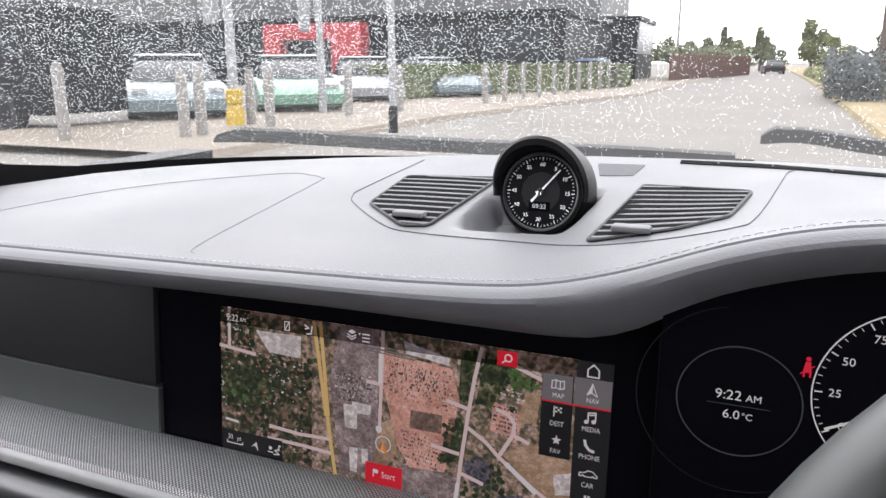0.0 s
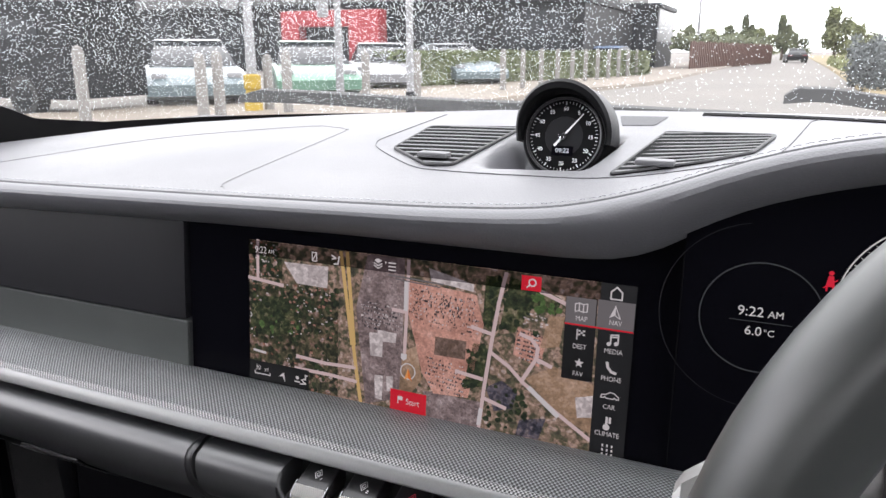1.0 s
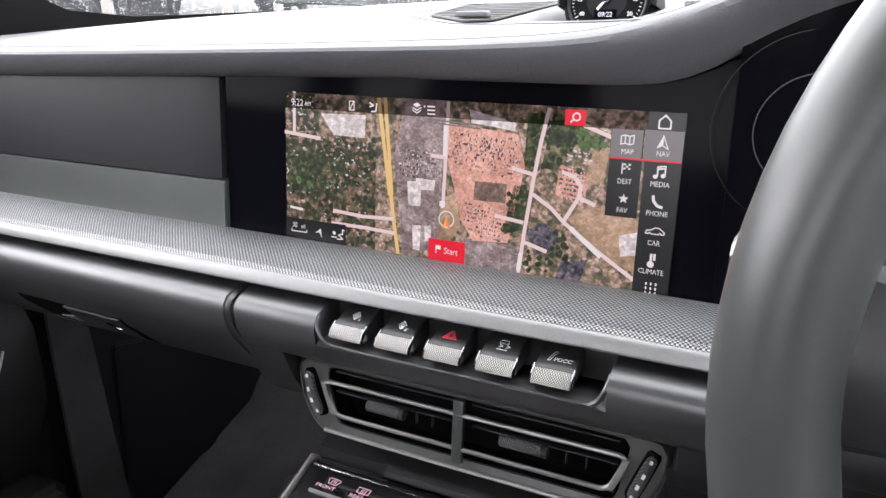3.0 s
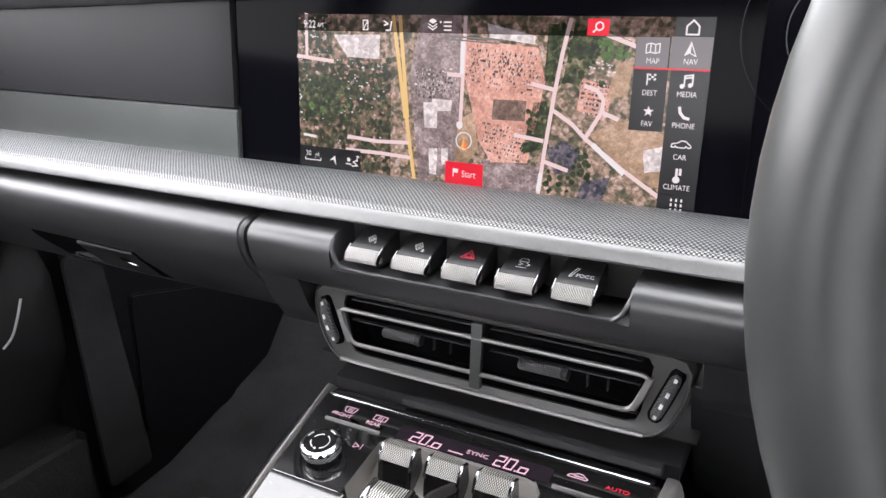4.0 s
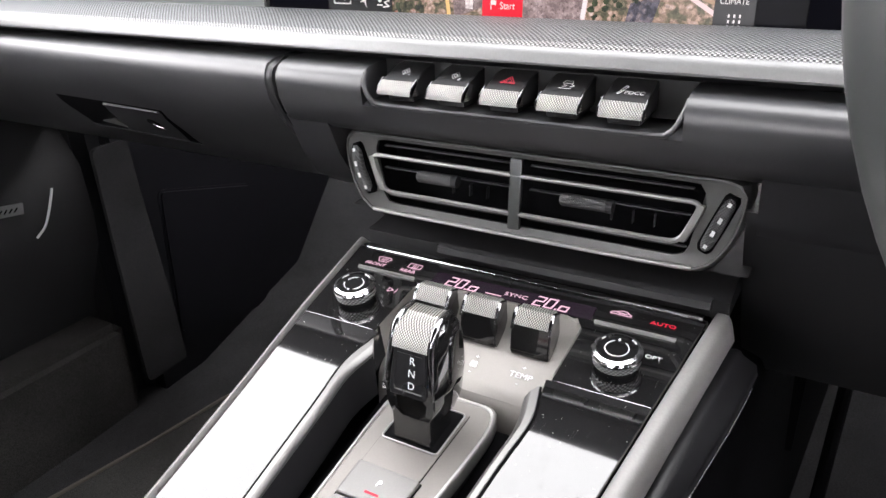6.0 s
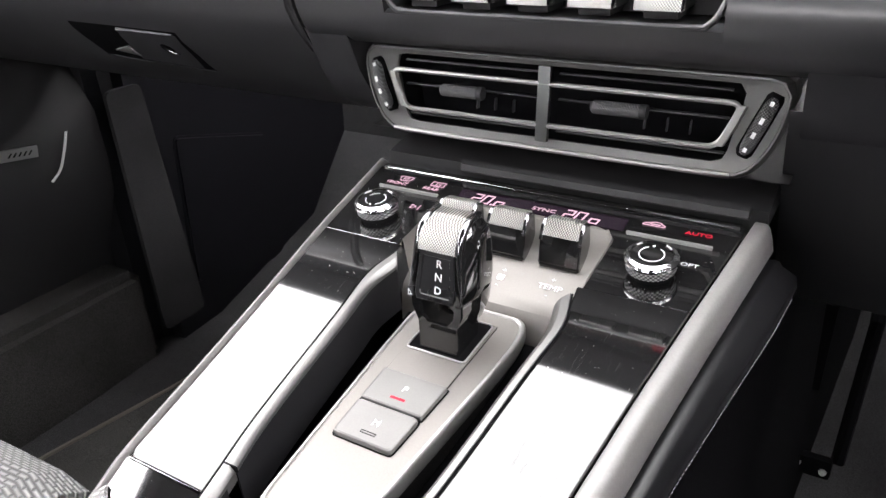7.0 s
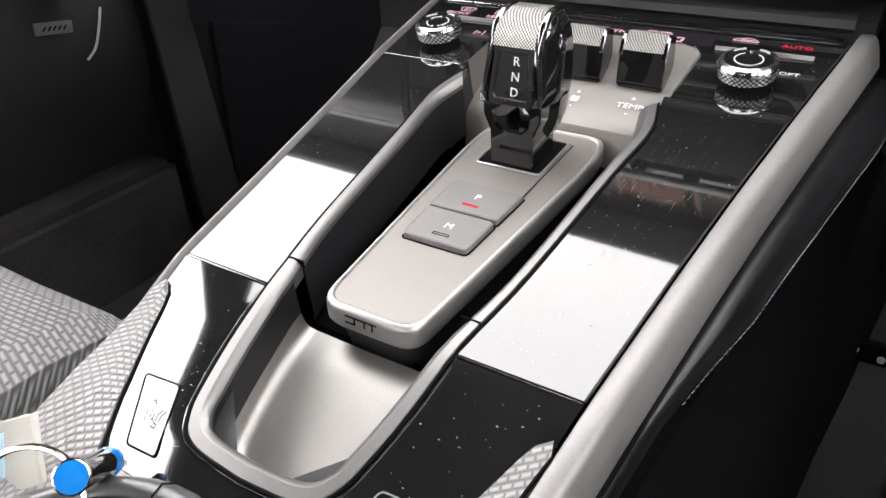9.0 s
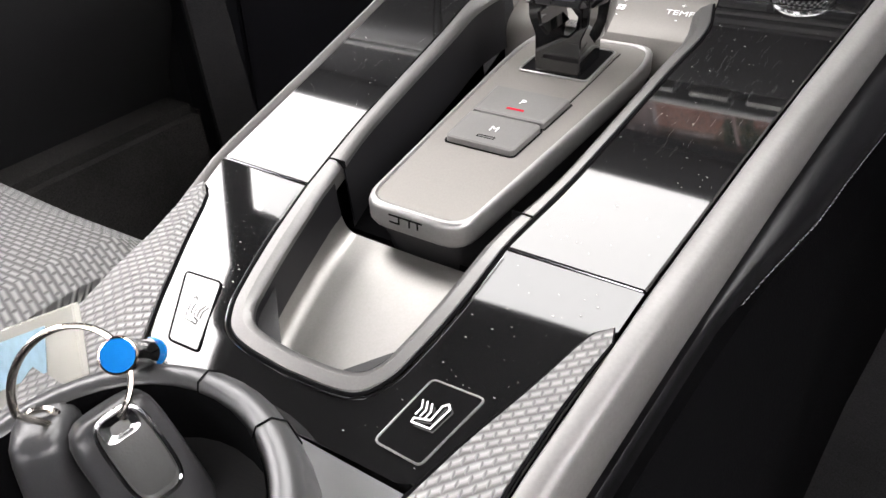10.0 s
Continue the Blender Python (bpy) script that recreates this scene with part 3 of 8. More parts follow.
# hood: a half ring leaning over the dial
hood = []
for k in range(33):
    a = radians(-8 + 196 * k / 32)
    lean = max(0.0, math.sin(a))
    ri, ro = 0.0325, 0.0385 + 0.0035 * lean
    deep = 0.006 + 0.016 * lean
    hood.append([CF @ Vector((math.cos(a) * r, math.sin(a) * r, h)) for r, h in ((ri, -0.02), (ri + 0.0005, deep - 0.004), (ri + 0.002, deep - 0.001), (ro - 0.003, deep), (ro - 0.0005, deep - 0.003), (ro, -0.02), (ro - 0.004, -0.04))])
part("hood", loft(B(), hood, True), HOODM, clock, "arched black hood")
bm = B()
for i in range(60):
    a = radians(90 - 6 * i)
    r0 = 0.0255 if i % 5 else 0.0245
    stroke(bm, CF, [(math.cos(a) * r0, math.sin(a) * r0), (math.cos(a) * 0.0268, math.sin(a) * 0.0268)], 0.0003 if i % 5 else 0.0006, 0.0002, 0.0004)
part("minute_marks", bm, WHITE_PRINT, clock, "white minute marks")
for i in range(1, 13):
    a = radians(90 - 30 * i)
    word("numeral", str(i * 5), 0.0042, CF @ pose(math.cos(a) * 0.0212, math.sin(a) * 0.0212, 0.0005), WHITE_PRINT, clock)
bm = B()
a = radians(50)
flat(bm, CF @ pose(0, 0, 0.002), [(-0.010 * math.cos(a) - 0.0009 * math.sin(a), -0.010 * math.sin(a) + 0.0009 * math.cos(a)), (-0.010 * math.cos(a) + 0.0009 * math.sin(a), -0.010 * math.sin(a) - 0.0009 * math.cos(a)),
                                  (0.023 * math.cos(a) + 0.0003 * math.sin(a), 0.023 * math.sin(a) - 0.0003 * math.cos(a)), (0.023 * math.cos(a) - 0.0003 * math.sin(a), 0.023 * math.sin(a) + 0.0003 * math.cos(a))], 0.0005)
part("hand", bm, WHITE_PRINT, clock, "white pointer")
part("hub", lathe(B(), [(0.0032, 0.0015), (0.0032, 0.004), (0.0024, 0.0052), (0, 0.0055)], CF, 20), CHROME, clock, "polished hub")
part("digital_window", flat(B(), CF @ pose(0, -0.0113, 0.0006), [(-0.0085, -0.0038), (0.0085, -0.0038), (0.0085, 0.0038), (-0.0085, 0.0038)]), GLASS_BLACK, clock)
word("digits", "09:22", 0.0050, CF @ pose(0, -0.0112, 0.0011), mat("dim_digit_grey", (0.45, 0.47, 0.5), 0.5), clock)

# ---- face of the dashboard ----
face = dash


def back(z):
    """Depth of the upright face at a height."""
    return 0.0948 * (z - 0.80)


def upright(bm, x0, x1, z0, z1, y=0.0, thick=0.02):
    return along_x(bm, [(back(z0) + y, z0), (back(z1) + y, z1), (back(z1) + y + thick, z1), (back(z0) + y + thick, z0)], x0, x1)


bm = B()
for ring in ([[(x, back(z) - 0.0045, z) for z in (0.8335, 0.85, 0.88, 0.905, 0.922)] for x in (-0.70, -0.4, -0.24)],):
    loft(bm, ring + [[(-0.226, back(z) - 0.0045, z) for z in (0.8335, 0.85, 0.88, 0.905, 0.922)], [(-0.212, back(z) - 0.003, z) for z in (0.8335, 0.85, 0.88, 0.905, 0.922)], [(-0.2095, back(z) + 0.008, z) for z in (0.8335, 0.85, 0.88, 0.905, 0.922)]], False)
part("upper_panel", bm, PANEL, face, "dark soft panel before the passenger")
bm = upright(B(), -0.70, -0.2085, 0.797, 0.832, -0.004)
bmesh.ops.bevel(bm, geom=list(bm.edges), offset=0.0008, segments=2, affect="EDGES")
part("graphite_band", bm, GRAPHITE, face, "graphite metal trim band")
bm = loft(B(), [[(x, y, z) for y, z in ((-0.002, 0.7985), (-0.012, 0.8005), (-0.028, 0.7995), (-0.042, 0.7965), (-0.0475, 0.7945))] for x in (-0.70, -0.3, 0.0, 0.3, 0.70)], False)
part("woven_strip", bm, STRIP, face, "woven grey carbon strip")
bm = loft(B(), [[(x, y, z) for y, z in ((-0.0475, 0.7947), (-0.0500, 0.7942), (-0.0528, 0.7925))] for x in (-0.70, 0.0, 0.70)], False)
part("braided_border", bm, BRAID, face, "fine braided border of the strip")
bm = along_x(B(), [(-0.0524, 0.7930), (-0.0538, 0.7922), (-0.0556, 0.7895), (-0.0566, 0.7858), (-0.0562, 0.7846), (-0.050, 0.7842), (-0.03, 0.79)], -0.70, 0.70)
part("silver_edge", bm, EDGE_SILVER, face, "satin silver edge strip")
bm = along_x(B(), [(-0.03, 0.79), (-0.048, 0.784), (-0.040, 0.779), (-0.02, 0.779)], -0.70, 0.70)
part("shadow_gap", bm, MATTE, face)

pad_profile = [(-0.030, 0.7785), (-0.050, 0.7783), (-0.0585, 0.7775), (-0.0635, 0.7755), (-0.0665, 0.7715), (-0.0675, 0.7660), (-0.0665, 0.7575), (-0.0625, 0.748), (-0.0575, 0.742), (-0.050, 0.7375), (-0.035, 0.737), (-0.02, 0.737)]
low_profile = pad_profile[:6] + [(-0.0660, 0.7560), (-0.0605, 0.745), (-0.047, 0.728), (-0.030, 0.712), (-0.020, 0.702), (-0.005, 0.690), (0.03, 0.67), (0.10, 0.655), (0.10, 0.70)]


def padded(name, x0, x1, prof, material, label, parent, ends):
    bm = along_x(B(), prof, x0, x1, 4)
    es = [e for e in bm.edges if any(all(abs(v.co.x - k) < 1e-6 for v in e.verts) for k in ends)]
    bmesh.ops.bevel(bm, geom=es, offset=0.003, segments=3, affect="EDGES")
    return part(name, bm, material, parent, label)


glovebox = thing("glove_compartment", "closed black glove compartment lid with a recessed latch", "glove compartment")
padded("lid", -0.66, -0.1555, low_profile, PAD, "dark padded lid", glovebox, (-0.66, -0.1555))
padded("centre_pad", -0.1525, -0.0885, pad_profile, PAD, "dark padded panel", face, (-0.1525,))
padded("driver_pad", 0.086, 0.66, pad_profile, PAD, "dark padded panel", face, (0.66,))
bm = along_x(B(), [(-0.03, 0.7580), (-0.0630, 0.7592), (-0.0665, 0.7575), (-0.0625, 0.7480), (-0.0575, 0.742), (-0.050, 0.7375), (-0.035, 0.737), (-0.02, 0.737)], -0.0886, 0.0861)
part("lower_pad", bm, PAD, face, "dark padded panel")
bm = along_x(B(), [(-0.02, 0.79), (-0.040, 0.782), (-0.040, 0.76), (-0.02, 0.755)], -0.0895, 0.087)
part("button_recess", bm, MATTE, face)

lower_prof = [(-0.0590, 0.7450), (-0.055, 0.738), (-0.048, 0.72), (-0.035, 0.70), (-0.01, 0.685), (0.03, 0.67), (0.03, 0.74)]
for x0, x1 in ((-0.1525, -0.1225), (0.1205, 0.66)):
    part("lower_pad", along_x(B(), lower_prof, x0, x1, 4), SOFT, face, "dark padded panel")

# ---- centre console ----
def con_z(y):
    """Height of the console's top along the car: three flat runs and a steeper tail."""
    return lerp(y, (-0.60, -0.36, -0.33, -0.277, -0.125, -0.05, 0.10), (0.478, 0.5900, 0.6045, 0.6235, 0.6535, 0.6650, 0.688))


def con_w(y):
    """Half width of the gloss top."""
    return lerp(y, (-0.60, -0.343, -0.277, -0.22, -0.178, -0.12, -0.05), (0.058, 0.0705, 0.0795, 0.0855, 0.0905, 0.0985, 0.1075))


def isle_z(y):
    return 0.6250 + 0.085 * (y + 0.2135)


console = thing("centre_console", "sloping centre console with gloss black panels and silver rails", "console")
con_ys = [-0.58 + 0.01 * i for i in range(54)]


def seam_out(y):
    """How far the flank's stitched seam stands out from the gloss top."""
    return lerp(y, (-0.26, -0.24, -0.225, -0.2, -0.147, -0.0875), (0.0105, 0.0125, 0.0150, 0.0200, 0.0225, 0.0255))


def seam_down(y):
    return lerp(y, (-0.24, -0.20), (0.034, 0.029))


for s in (-1, 1):
    # rail: a flat top rolling over into a sloping outer flank
    rings = []
    for y in con_ys:
        w, z, t0 = con_w(y), con_z(y), 0.0078 if s > 0 else 0.0036
        rings.append([(s * (w + a), y, z + b) for a, b in ((0.0014, -0.004), (0.0014, 0.0012), (0.0020, 0.0018), (t0 - 0.0020, 0.0018), (t0 - 0.0004, 0.0013), (t0 + 0.0010, -0.0006), (t0 + 0.0026, -0.0055), (t0 + 0.0040, -0.0120), (t0 + 0.0032, -0.0135), (0.003, -0.0160))])
    rings.append([(s * (con_w(-0.05) + a), -0.044, con_z(-0.05) + b) for a, b in ((0.0, -0.006), (0.0, -0.004), (0.0022, -0.003), (0.005, -0.003), (0.006, -0.0034), (0.007, -0.0046), (0.008, -0.008), (0.0095, -0.013), (0.009, -0.0140), (0.002, -0.0165))])
    part("rail", loft(B(), rings), SATIN_RAIL, console, "satin silver side rail", angle=62)
    part("rail_gap", loft(B(), [[(s * (con_w(y) + a), y, con_z(y) - 0.0030) for a in (-0.0012, 0.0018)] for y in con_ys if y < -0.05], False), SHADE_BLACK, console)
    # leather flank of the tunnel below the rail
    rings, under = [], []
    for y in con_ys:
        w, z = con_w(y), con_z(y)
        f, g = seam_out(y), seam_down(y)
        k = lerp(y, (-0.26, -0.22), (0.0, 1.0))
        rings.append([(s * (w + a), y, z + b) for a, b in ((0.004, -0.0155), (0.0112, -0.0168), (0.0122 + 0.0010 * k, -0.0162), (0.0130 + 0.0026 * k, -0.0170), (0.0132 + 0.0036 * k, -0.0190), (0.0130 * (1 - k) + f * k * 0.94, -0.8 * g), (f - 0.0004, -g), (f - 0.0025, -g - 0.003), (0.004, -g - 0.006))])
        under.append([(s * (w + a), y, z + b) for a, b in ((f - 0.0026, -g - 0.002), (0.004, -g - 0.008), (0.0, -0.10), (-0.004, -0.34))])
    part("flank", loft(B(), rings), FLANK, console, "black leather flank", angle=70)
    # The black below the seam is shade put into the colour.
    part("tunnel_side", loft(B(), under, False), SHADE_BLACK, console, "tunnel side darkened for the shade under the flank")
    bm = B()
    y = -0.237
    while y < -0.06:
        p, q = [Vector((s * (con_w(v) + seam_out(v)), v, con_z(v) - seam_down(v))) for v in (y, y + 0.0016)]
        tube(bm, [p, p.lerp(q, 0.5) + Vector((s * 0.0004, 0, 0.0002)), q], 0.00013, 4)
        y += 0.0024
    tagged(part("stitching", bm, THREAD, console, "pale stitches on the flank"), kind="stuff")

# half outline of the U-shaped silver trim
U_OUT = [(0.0470, -0.130), (0.0512, -0.150), (0.0482, -0.18), (0.0430, -0.24), (0.0382, -0.272), (0.0352, -0.2985), (0.0316, -0.3170), (0.0290, -0.3240), (0.0245, -0.3294), (0.0165, -0.3318), (0.0, -0.3328)]
U_IN = [(0.0420, -0.138), (0.0452, -0.156), (0.0432, -0.18), (0.0384, -0.24), (0.0326, -0.270), (0.0286, -0.2985), (0.0256, -0.3140), (0.0238, -0.3200), (0.0198, -0.3240), (0.0125, -0.3256), (0.0, -0.3263)]
u_out = [p[:2] for p in smooth_line([(*p, 0) for p in U_OUT], 4)]
u_in = [p[:2] for p in smooth_line([(*p, 0) for p in U_IN], 4)]


def whole(half):
    return [(-x, y) for x, y in half] + [(x, y) for x, y in reversed(half[:-1])]


o2, i2 = whole(u_out), whole(u_in)
rings = []
for (ox, oy), (ix, iy) in zip(o2, i2):
    mixed = lambda t: (ox * (1 - t) + ix * t, oy * (1 - t) + iy * t)
    rings.append([(*mixed(t), con_z(mixed(t)[1]) + h) for t, h in ((0, -0.004), (0, 0.0003), (0.05, 0.0008), (0.55, 0.0009), (0.68, 0.0005), (0.90, -0.0006), (0.98, -0.0014), (1.0, -0.006))])
part("tray_trim", loft(B(), rings, True), TRIM, console, "satin grey U-shaped trim", angle=24)
part("trim_gap", tube(B(), [(x * 1.012, y - 0.0003, con_z(y) + 0.0001) for x, y in o2], 0.0006, 5), SEAM_SHADE, console)
part("gloss_edge", tube(B(), [(x * 1.045, y - 0.0012, con_z(y) + 0.0001) for x, y in o2 if y < -0.279], 0.00018, 5), CHROME_DARK, console, "thin bright edge of the gloss panel")
# dark tray inside the trim
def tray_ring(d, h, pts):
    out = []
    for x, y in pts:
        v = y + d * max(0.0, -0.26 - y) / 0.07
        out.append((x * (1 - d / 0.0401), v, con_z(v) + h))
    return out


wall_steps = ((0.0, -0.003), (0.0002, -0.0100), (0.0008, -0.0160), (0.0020, -0.0195), (0.0036, -0.0214), (0.0056, -0.0225), (0.0078, -0.0230))
pocket = [p for p in i2 if p[1] < -0.2640]
part("tray_wall", loft(B(), [[(x * f, y, con_z(y) + h) for x, y in i2 if x < 0 and y > -0.2650] for f, h in ((1.0, -0.003), (0.99, -0.012), (0.97, -0.026))], False), TRAY_BLACK, console, "smooth black wall beside the island")
part("tray_wall", loft(B(), [[(x * f, y, con_z(y) + h) for x, y in i2 if x > 0 and y > -0.2650] for f, h in ((1.0, -0.003), (0.99, -0.012), (0.97, -0.026))], False), TRAY_BLACK, console, "smooth black wall beside the island")
part("tray_wall", loft(B(), [tray_ring(d, h, pocket) for d, h in wall_steps[:3]], False), TRAY_BLACK, console, "smooth black tray wall", angle=80)
rings = [tray_ring(d, h, pocket) for d, h in wall_steps[2:]]
for k in (0.75, 0.5, 0.25, 0.0):
    rings.append([(x * k, y, z - 0.0004 * (1 - k)) for x, y, z in rings[len(wall_steps) - 3]])
part("tray", loft(B(), rings, False), TRAY, console, "satin grey tray with rounded floor edges", angle=80)
part("tray_seam", tube(B(), [(-0.0332, -0.2640, con_z(-0.264) + 0.0002), (-0.0326, -0.2640, con_z(-0.264) - 0.010), (-0.0318, -0.2640, con_z(-0.264) - 0.022)], 0.0003, 5), SEAM_SHADE, console)
# A near-black sheet stands for the shade below the island.
part("tray_channel", loft(B(), [[(x, y, con_z(y) - h) for x in (-0.042, 0.0, 0.042)] for y, h in ((-0.2655, 0.0242), (-0.2650, 0.032), (-0.20, 0.034), (-0.13, 0.034))], False), SEAM_SHADE, console, "channel under the island with shade put into its black")
for s in (-1, 1):
    bm = box(B(), (s * 0.0360, -0.2638, con_z(-0.2638) - 0.0002), (0.0068, 0.0005, 0.0028))
    part("trim_joint", bm, SEAM_SHADE, console)


def gloss(bm, y0, y1, inner, outer, lift=0.0, n=10):
    """One gloss plate between an inner and an outer edge, with thickness and softened rims."""
    rings = []
    for k in range(n + 1):
        y = y0 + (y1 - y0) * k / n
        a, b = inner(y), outer(y)
        z = con_z(y) + lift
        rings.append([(a, y, z - 0.005), (a, y, z - 0.0005), (a + (0.0006 if b > a else -0.0006), y, z), (b - (0.0006 if b > a else -0.0006), y, z), (b, y, z - 0.0005), (b, y, z - 0.005)])
    return loft(bm, rings)


def trim_edge(y):
    return lerp(y, [p[1] for p in reversed(U_OUT)], [p[0] for p in reversed(U_OUT)])


for s in (-1, 1):
    part("gloss_lid", gloss(B(), -0.2762, -0.1245, lambda y: s * (trim_edge(y) + 0.0005), lambda y: s * (con_w(y) - 0.0002)), GLOSS, console, "gloss black lid with dust and scratches", angle=18)
# rear gloss plate wrapping round the U
out_l = [(-con_w(y) + 0.0002, y) for y in (-0.2775, -0.284, -0.290)] + [(-0.0700, -0.296), (-0.0655, -0.309), (-0.0510, -0.339)]
ring = out_l + [(-0.046, -0.345), (0.0, -0.3445), (0.046, -0.3435), (0.0535, -0.3405)] + [(-x, y) for x, y in reversed(out_l[:-1])]
inner = [p for p in whole(u_out) if p[1] < -0.2778]
inner = [(-(trim_edge(-0.2778) + 0.0004), -0.2778)] + [(x * 1.012, y - 0.0004) for x, y in inner] + [(trim_edge(-0.2778) + 0.0004, -0.2778)]


def resample(pts, n):
    pts = [Vector(p) for p in pts]
    d = [0.0]
    for a, b in zip(pts, pts[1:]):
        d.append(d[-1] + (b - a).length)
    return [(lerp(d[-1] * i / n, d, [p.x for p in pts]), lerp(d[-1] * i / n, d, [p.y for p in pts])) for i in range(n + 1)]


ra, rb = resample(ring, 60), resample(inner, 60)
rings = []
for k in range(9):
    t = k / 8
    rings.append([(a[0] * (1 - t) + b[0] * t, a[1] * (1 - t) + b[1] * t, con_z(a[1] * (1 - t) + b[1] * t)) for a, b in zip(ra, rb)])
rings = [[(x, y, z - 0.004) for x, y, z in rings[0]]] + rings + [[(x, y, z - 0.004) for x, y, z in rings[-1]]]
part("rear_gloss_panel", loft(B(), rings, False), GLOSS, console, "gloss black rear panel", angle=18)
for s in (-1, 1):
    k = 0.0 if s > 0 else -0.005
    wl2 = [(s * 0.0764, -0.2896), (s * 0.0742, -0.2903), (s * 0.0722, -0.2930), (s * 0.0708, -0.2955), (s * 0.0650, -0.3105), (s * 0.0515, -0.3405), (s * 0.0475, -0.3500), (s * 0.0530 + k, -0.372), (s * 0.0545 + k, -0.39), (s * 0.0520 + k, -0.44)]
    wr2 = [(s * 0.0764, -0.2896), (s * 0.0778, -0.2900), (s * 0.0780, -0.2925), (s * 0.0758, -0.3020), (s * 0.0738, -0.3130), (s * 0.0702, -0.3420), (s * 0.0690, -0.3520), (s * 0.0645, -0.390), (s * 0.058, -0.44)]
    if s < 0:
        wr2 = [(-0.0764, -0.2896), (-0.0782, -0.2900), (-0.0788, -0.2925), (-0.0790, -0.3020), (-0.0792, -0.3130), (-0.0822, -0.3340), (-0.0845, -0.3450), (-0.0845, -0.3540), (-0.080, -0.390), (-0.070, -0.44)]
    la, lb = resample(wl2, 30), resample(wr2, 30)
    rings = [[(a[0] * (1 - t) + b[0] * t, a[1] * (1 - t) + b[1] * t, con_z(a[1] * (1 - t) + b[1] * t) - 0.0004 + ((0.0012 if s > 0 or t < 0.1 else 0.0024) if 0 < t < 1 else -0.003 if t == 0 or s > 0 else -0.022)) for a, b in zip(la, lb)] for t in (0, 0.04, 0.35, 0.65, 0.96, 1.0)]
    part("textured_panel", loft(B(), rings, False), TEXTRIM, console, "grey woven-textured panel")
    part("panel_joint", tube(B(), [(x, y, con_z(y) + 0.0002) for x, y in list(reversed(lb)) + la[1:]], 0.0006, 5), SEAM_SHADE, console)
for s in (-1, 1):
    bm = loft(B(), [[(s * x, y, con_z(y) - 0.006) for x in (lerp(y, (-0.334, -0.3, -0.27), (0.0, 0.036, 0.040)), con_w(y))] for y in con_ys if y < -0.27], False)
    part("under_panel", bm, MATTE, console)
rings = [[], []]
for k in range(64):
    a = 2 * math.pi * k / 64
    c, d = math.cos(a), math.sin(a)
    f = min(0.0605 / max(1e-6, abs(c)), (0.0515 if d > 0 else 0.075) / max(1e-6, abs(d)))
    for ring, r in zip(rings, (0.0525, max(0.0526, f))):
        ring.append((-0.0035 + r * c, -0.396 + r * d, con_z(-0.396 + r * d) - 0.0008))
bm = loft(B(), rings, True, False)
part("rear_deck", bm, SILVER_DARK, console, "grey rear deck")

# climate panel: gloss plate across the front, a sloping grey plate let into it
for s in (-1, 1):
    part("climate_gloss", gloss(B(), -0.1237, -0.056, lambda y: s * lerp(y, (-0.124, -0.084, -0.0775, -0.0770, -0.05), (0.0500, 0.0503, 0.0455, 0.0, 0.0)), lambda y: s * (con_w(y) - 0.0002), 0, 40), GLOSS, console, "gloss black climate panel", angle=18)
bm = along_x(B(), [(-0.0565, 0.6655), (-0.0555, 0.6655), (-0.0505, 0.6645), (-0.0505, 0.655), (-0.0565, 0.655)], -0.1035, 0.1035)
part("front_lip", bm, GLOSS, console)
# Chrome bar added for the thin highlight along the front edge.
bm = tube(B(), [(-0.101, -0.0568, con_z(-0.0568) + 0.0007), (0.1015, -0.0568, con_z(-0.0568) + 0.0007)], 0.0004, 5)
part("edge_highlight", bm, CHROME, console)
plate = [(-0.0772, 0.6606), (-0.0785, 0.6612), (-0.0805, 0.6608), (-0.0835, 0.6575), (-0.0890, 0.6500), (-0.0955, 0.6460), (-0.103, 0.6432), (-0.111, 0.6405), (-0.1200, 0.6368), (-0.1262, 0.6335), (-0.1285, 0.6295), (-0.1300, 0.6200), (-0.1310, 0.600)]
rings = []
for y, z in plate:
    w = lerp(y, (-0.14, -0.1295, -0.1, -0.084, -0.0772), (0.0445, 0.0465, 0.0485, 0.0488, 0.0440))
    rings.append([(x, y, z + h) for x, h in ((-w, 0.0), (-w + 0.004, 0.001), (0, 0.0012), (w - 0.004, 0.001), (w, 0.0))])
part("climate_plate", loft(B(), rings, False), TITAN, console, "satin grey climate plate")
for s in (-1, 1):
    rings = [[(s * lerp(y, (-0.14, -0.1295, -0.1, -0.084, -0.0772), (0.0445, 0.0465, 0.0485, 0.0488, 0.0440)), y, z), (s * lerp(y, (-0.165, -0.15, -0.13, -0.084, -0.0772), (0.050, 0.0508, 0.0497, 0.0500, 0.0455)), y, con_z(y) + 0.0006), (s * lerp(y, (-0.165, -0.15, -0.13, -0.084, -0.0772), (0.0505, 0.0515, 0.0505, 0.0508, 0.0460)), y, con_z(y) - 0.001)] for y, z in plate[:9]]
    part("plate_side", loft(B(), rings, False), TITAN, console, "satin grey rim of the climate plate")

# shift island
isle = rounded([(x + 0.0035, y - 0.0035) for x, y in ((-0.0262, -0.1300), (0.0262, -0.1300), (0.0294, -0.1450), (0.0282, -0.1700), (0.0258, -0.2000), (0.0230, -0.2350), (0.0198, -0.2725), (-0.0198, -0.2725), (-0.0230, -0.2350), (-0.0258, -0.2000), (-0.0282, -0.1700), (-0.0294, -0.1450))], 0.0085, 5)


def shrink(pts, k):
    c = Vector((sum(p[0] for p in pts) / len(pts), sum(p[1] for p in pts) / len(pts)))
    return [((p[0] - c.x) * (1 - k / 0.030) + c.x, (p[1] - c.y) * (1 - k / 0.066) + c.y) for p in pts]


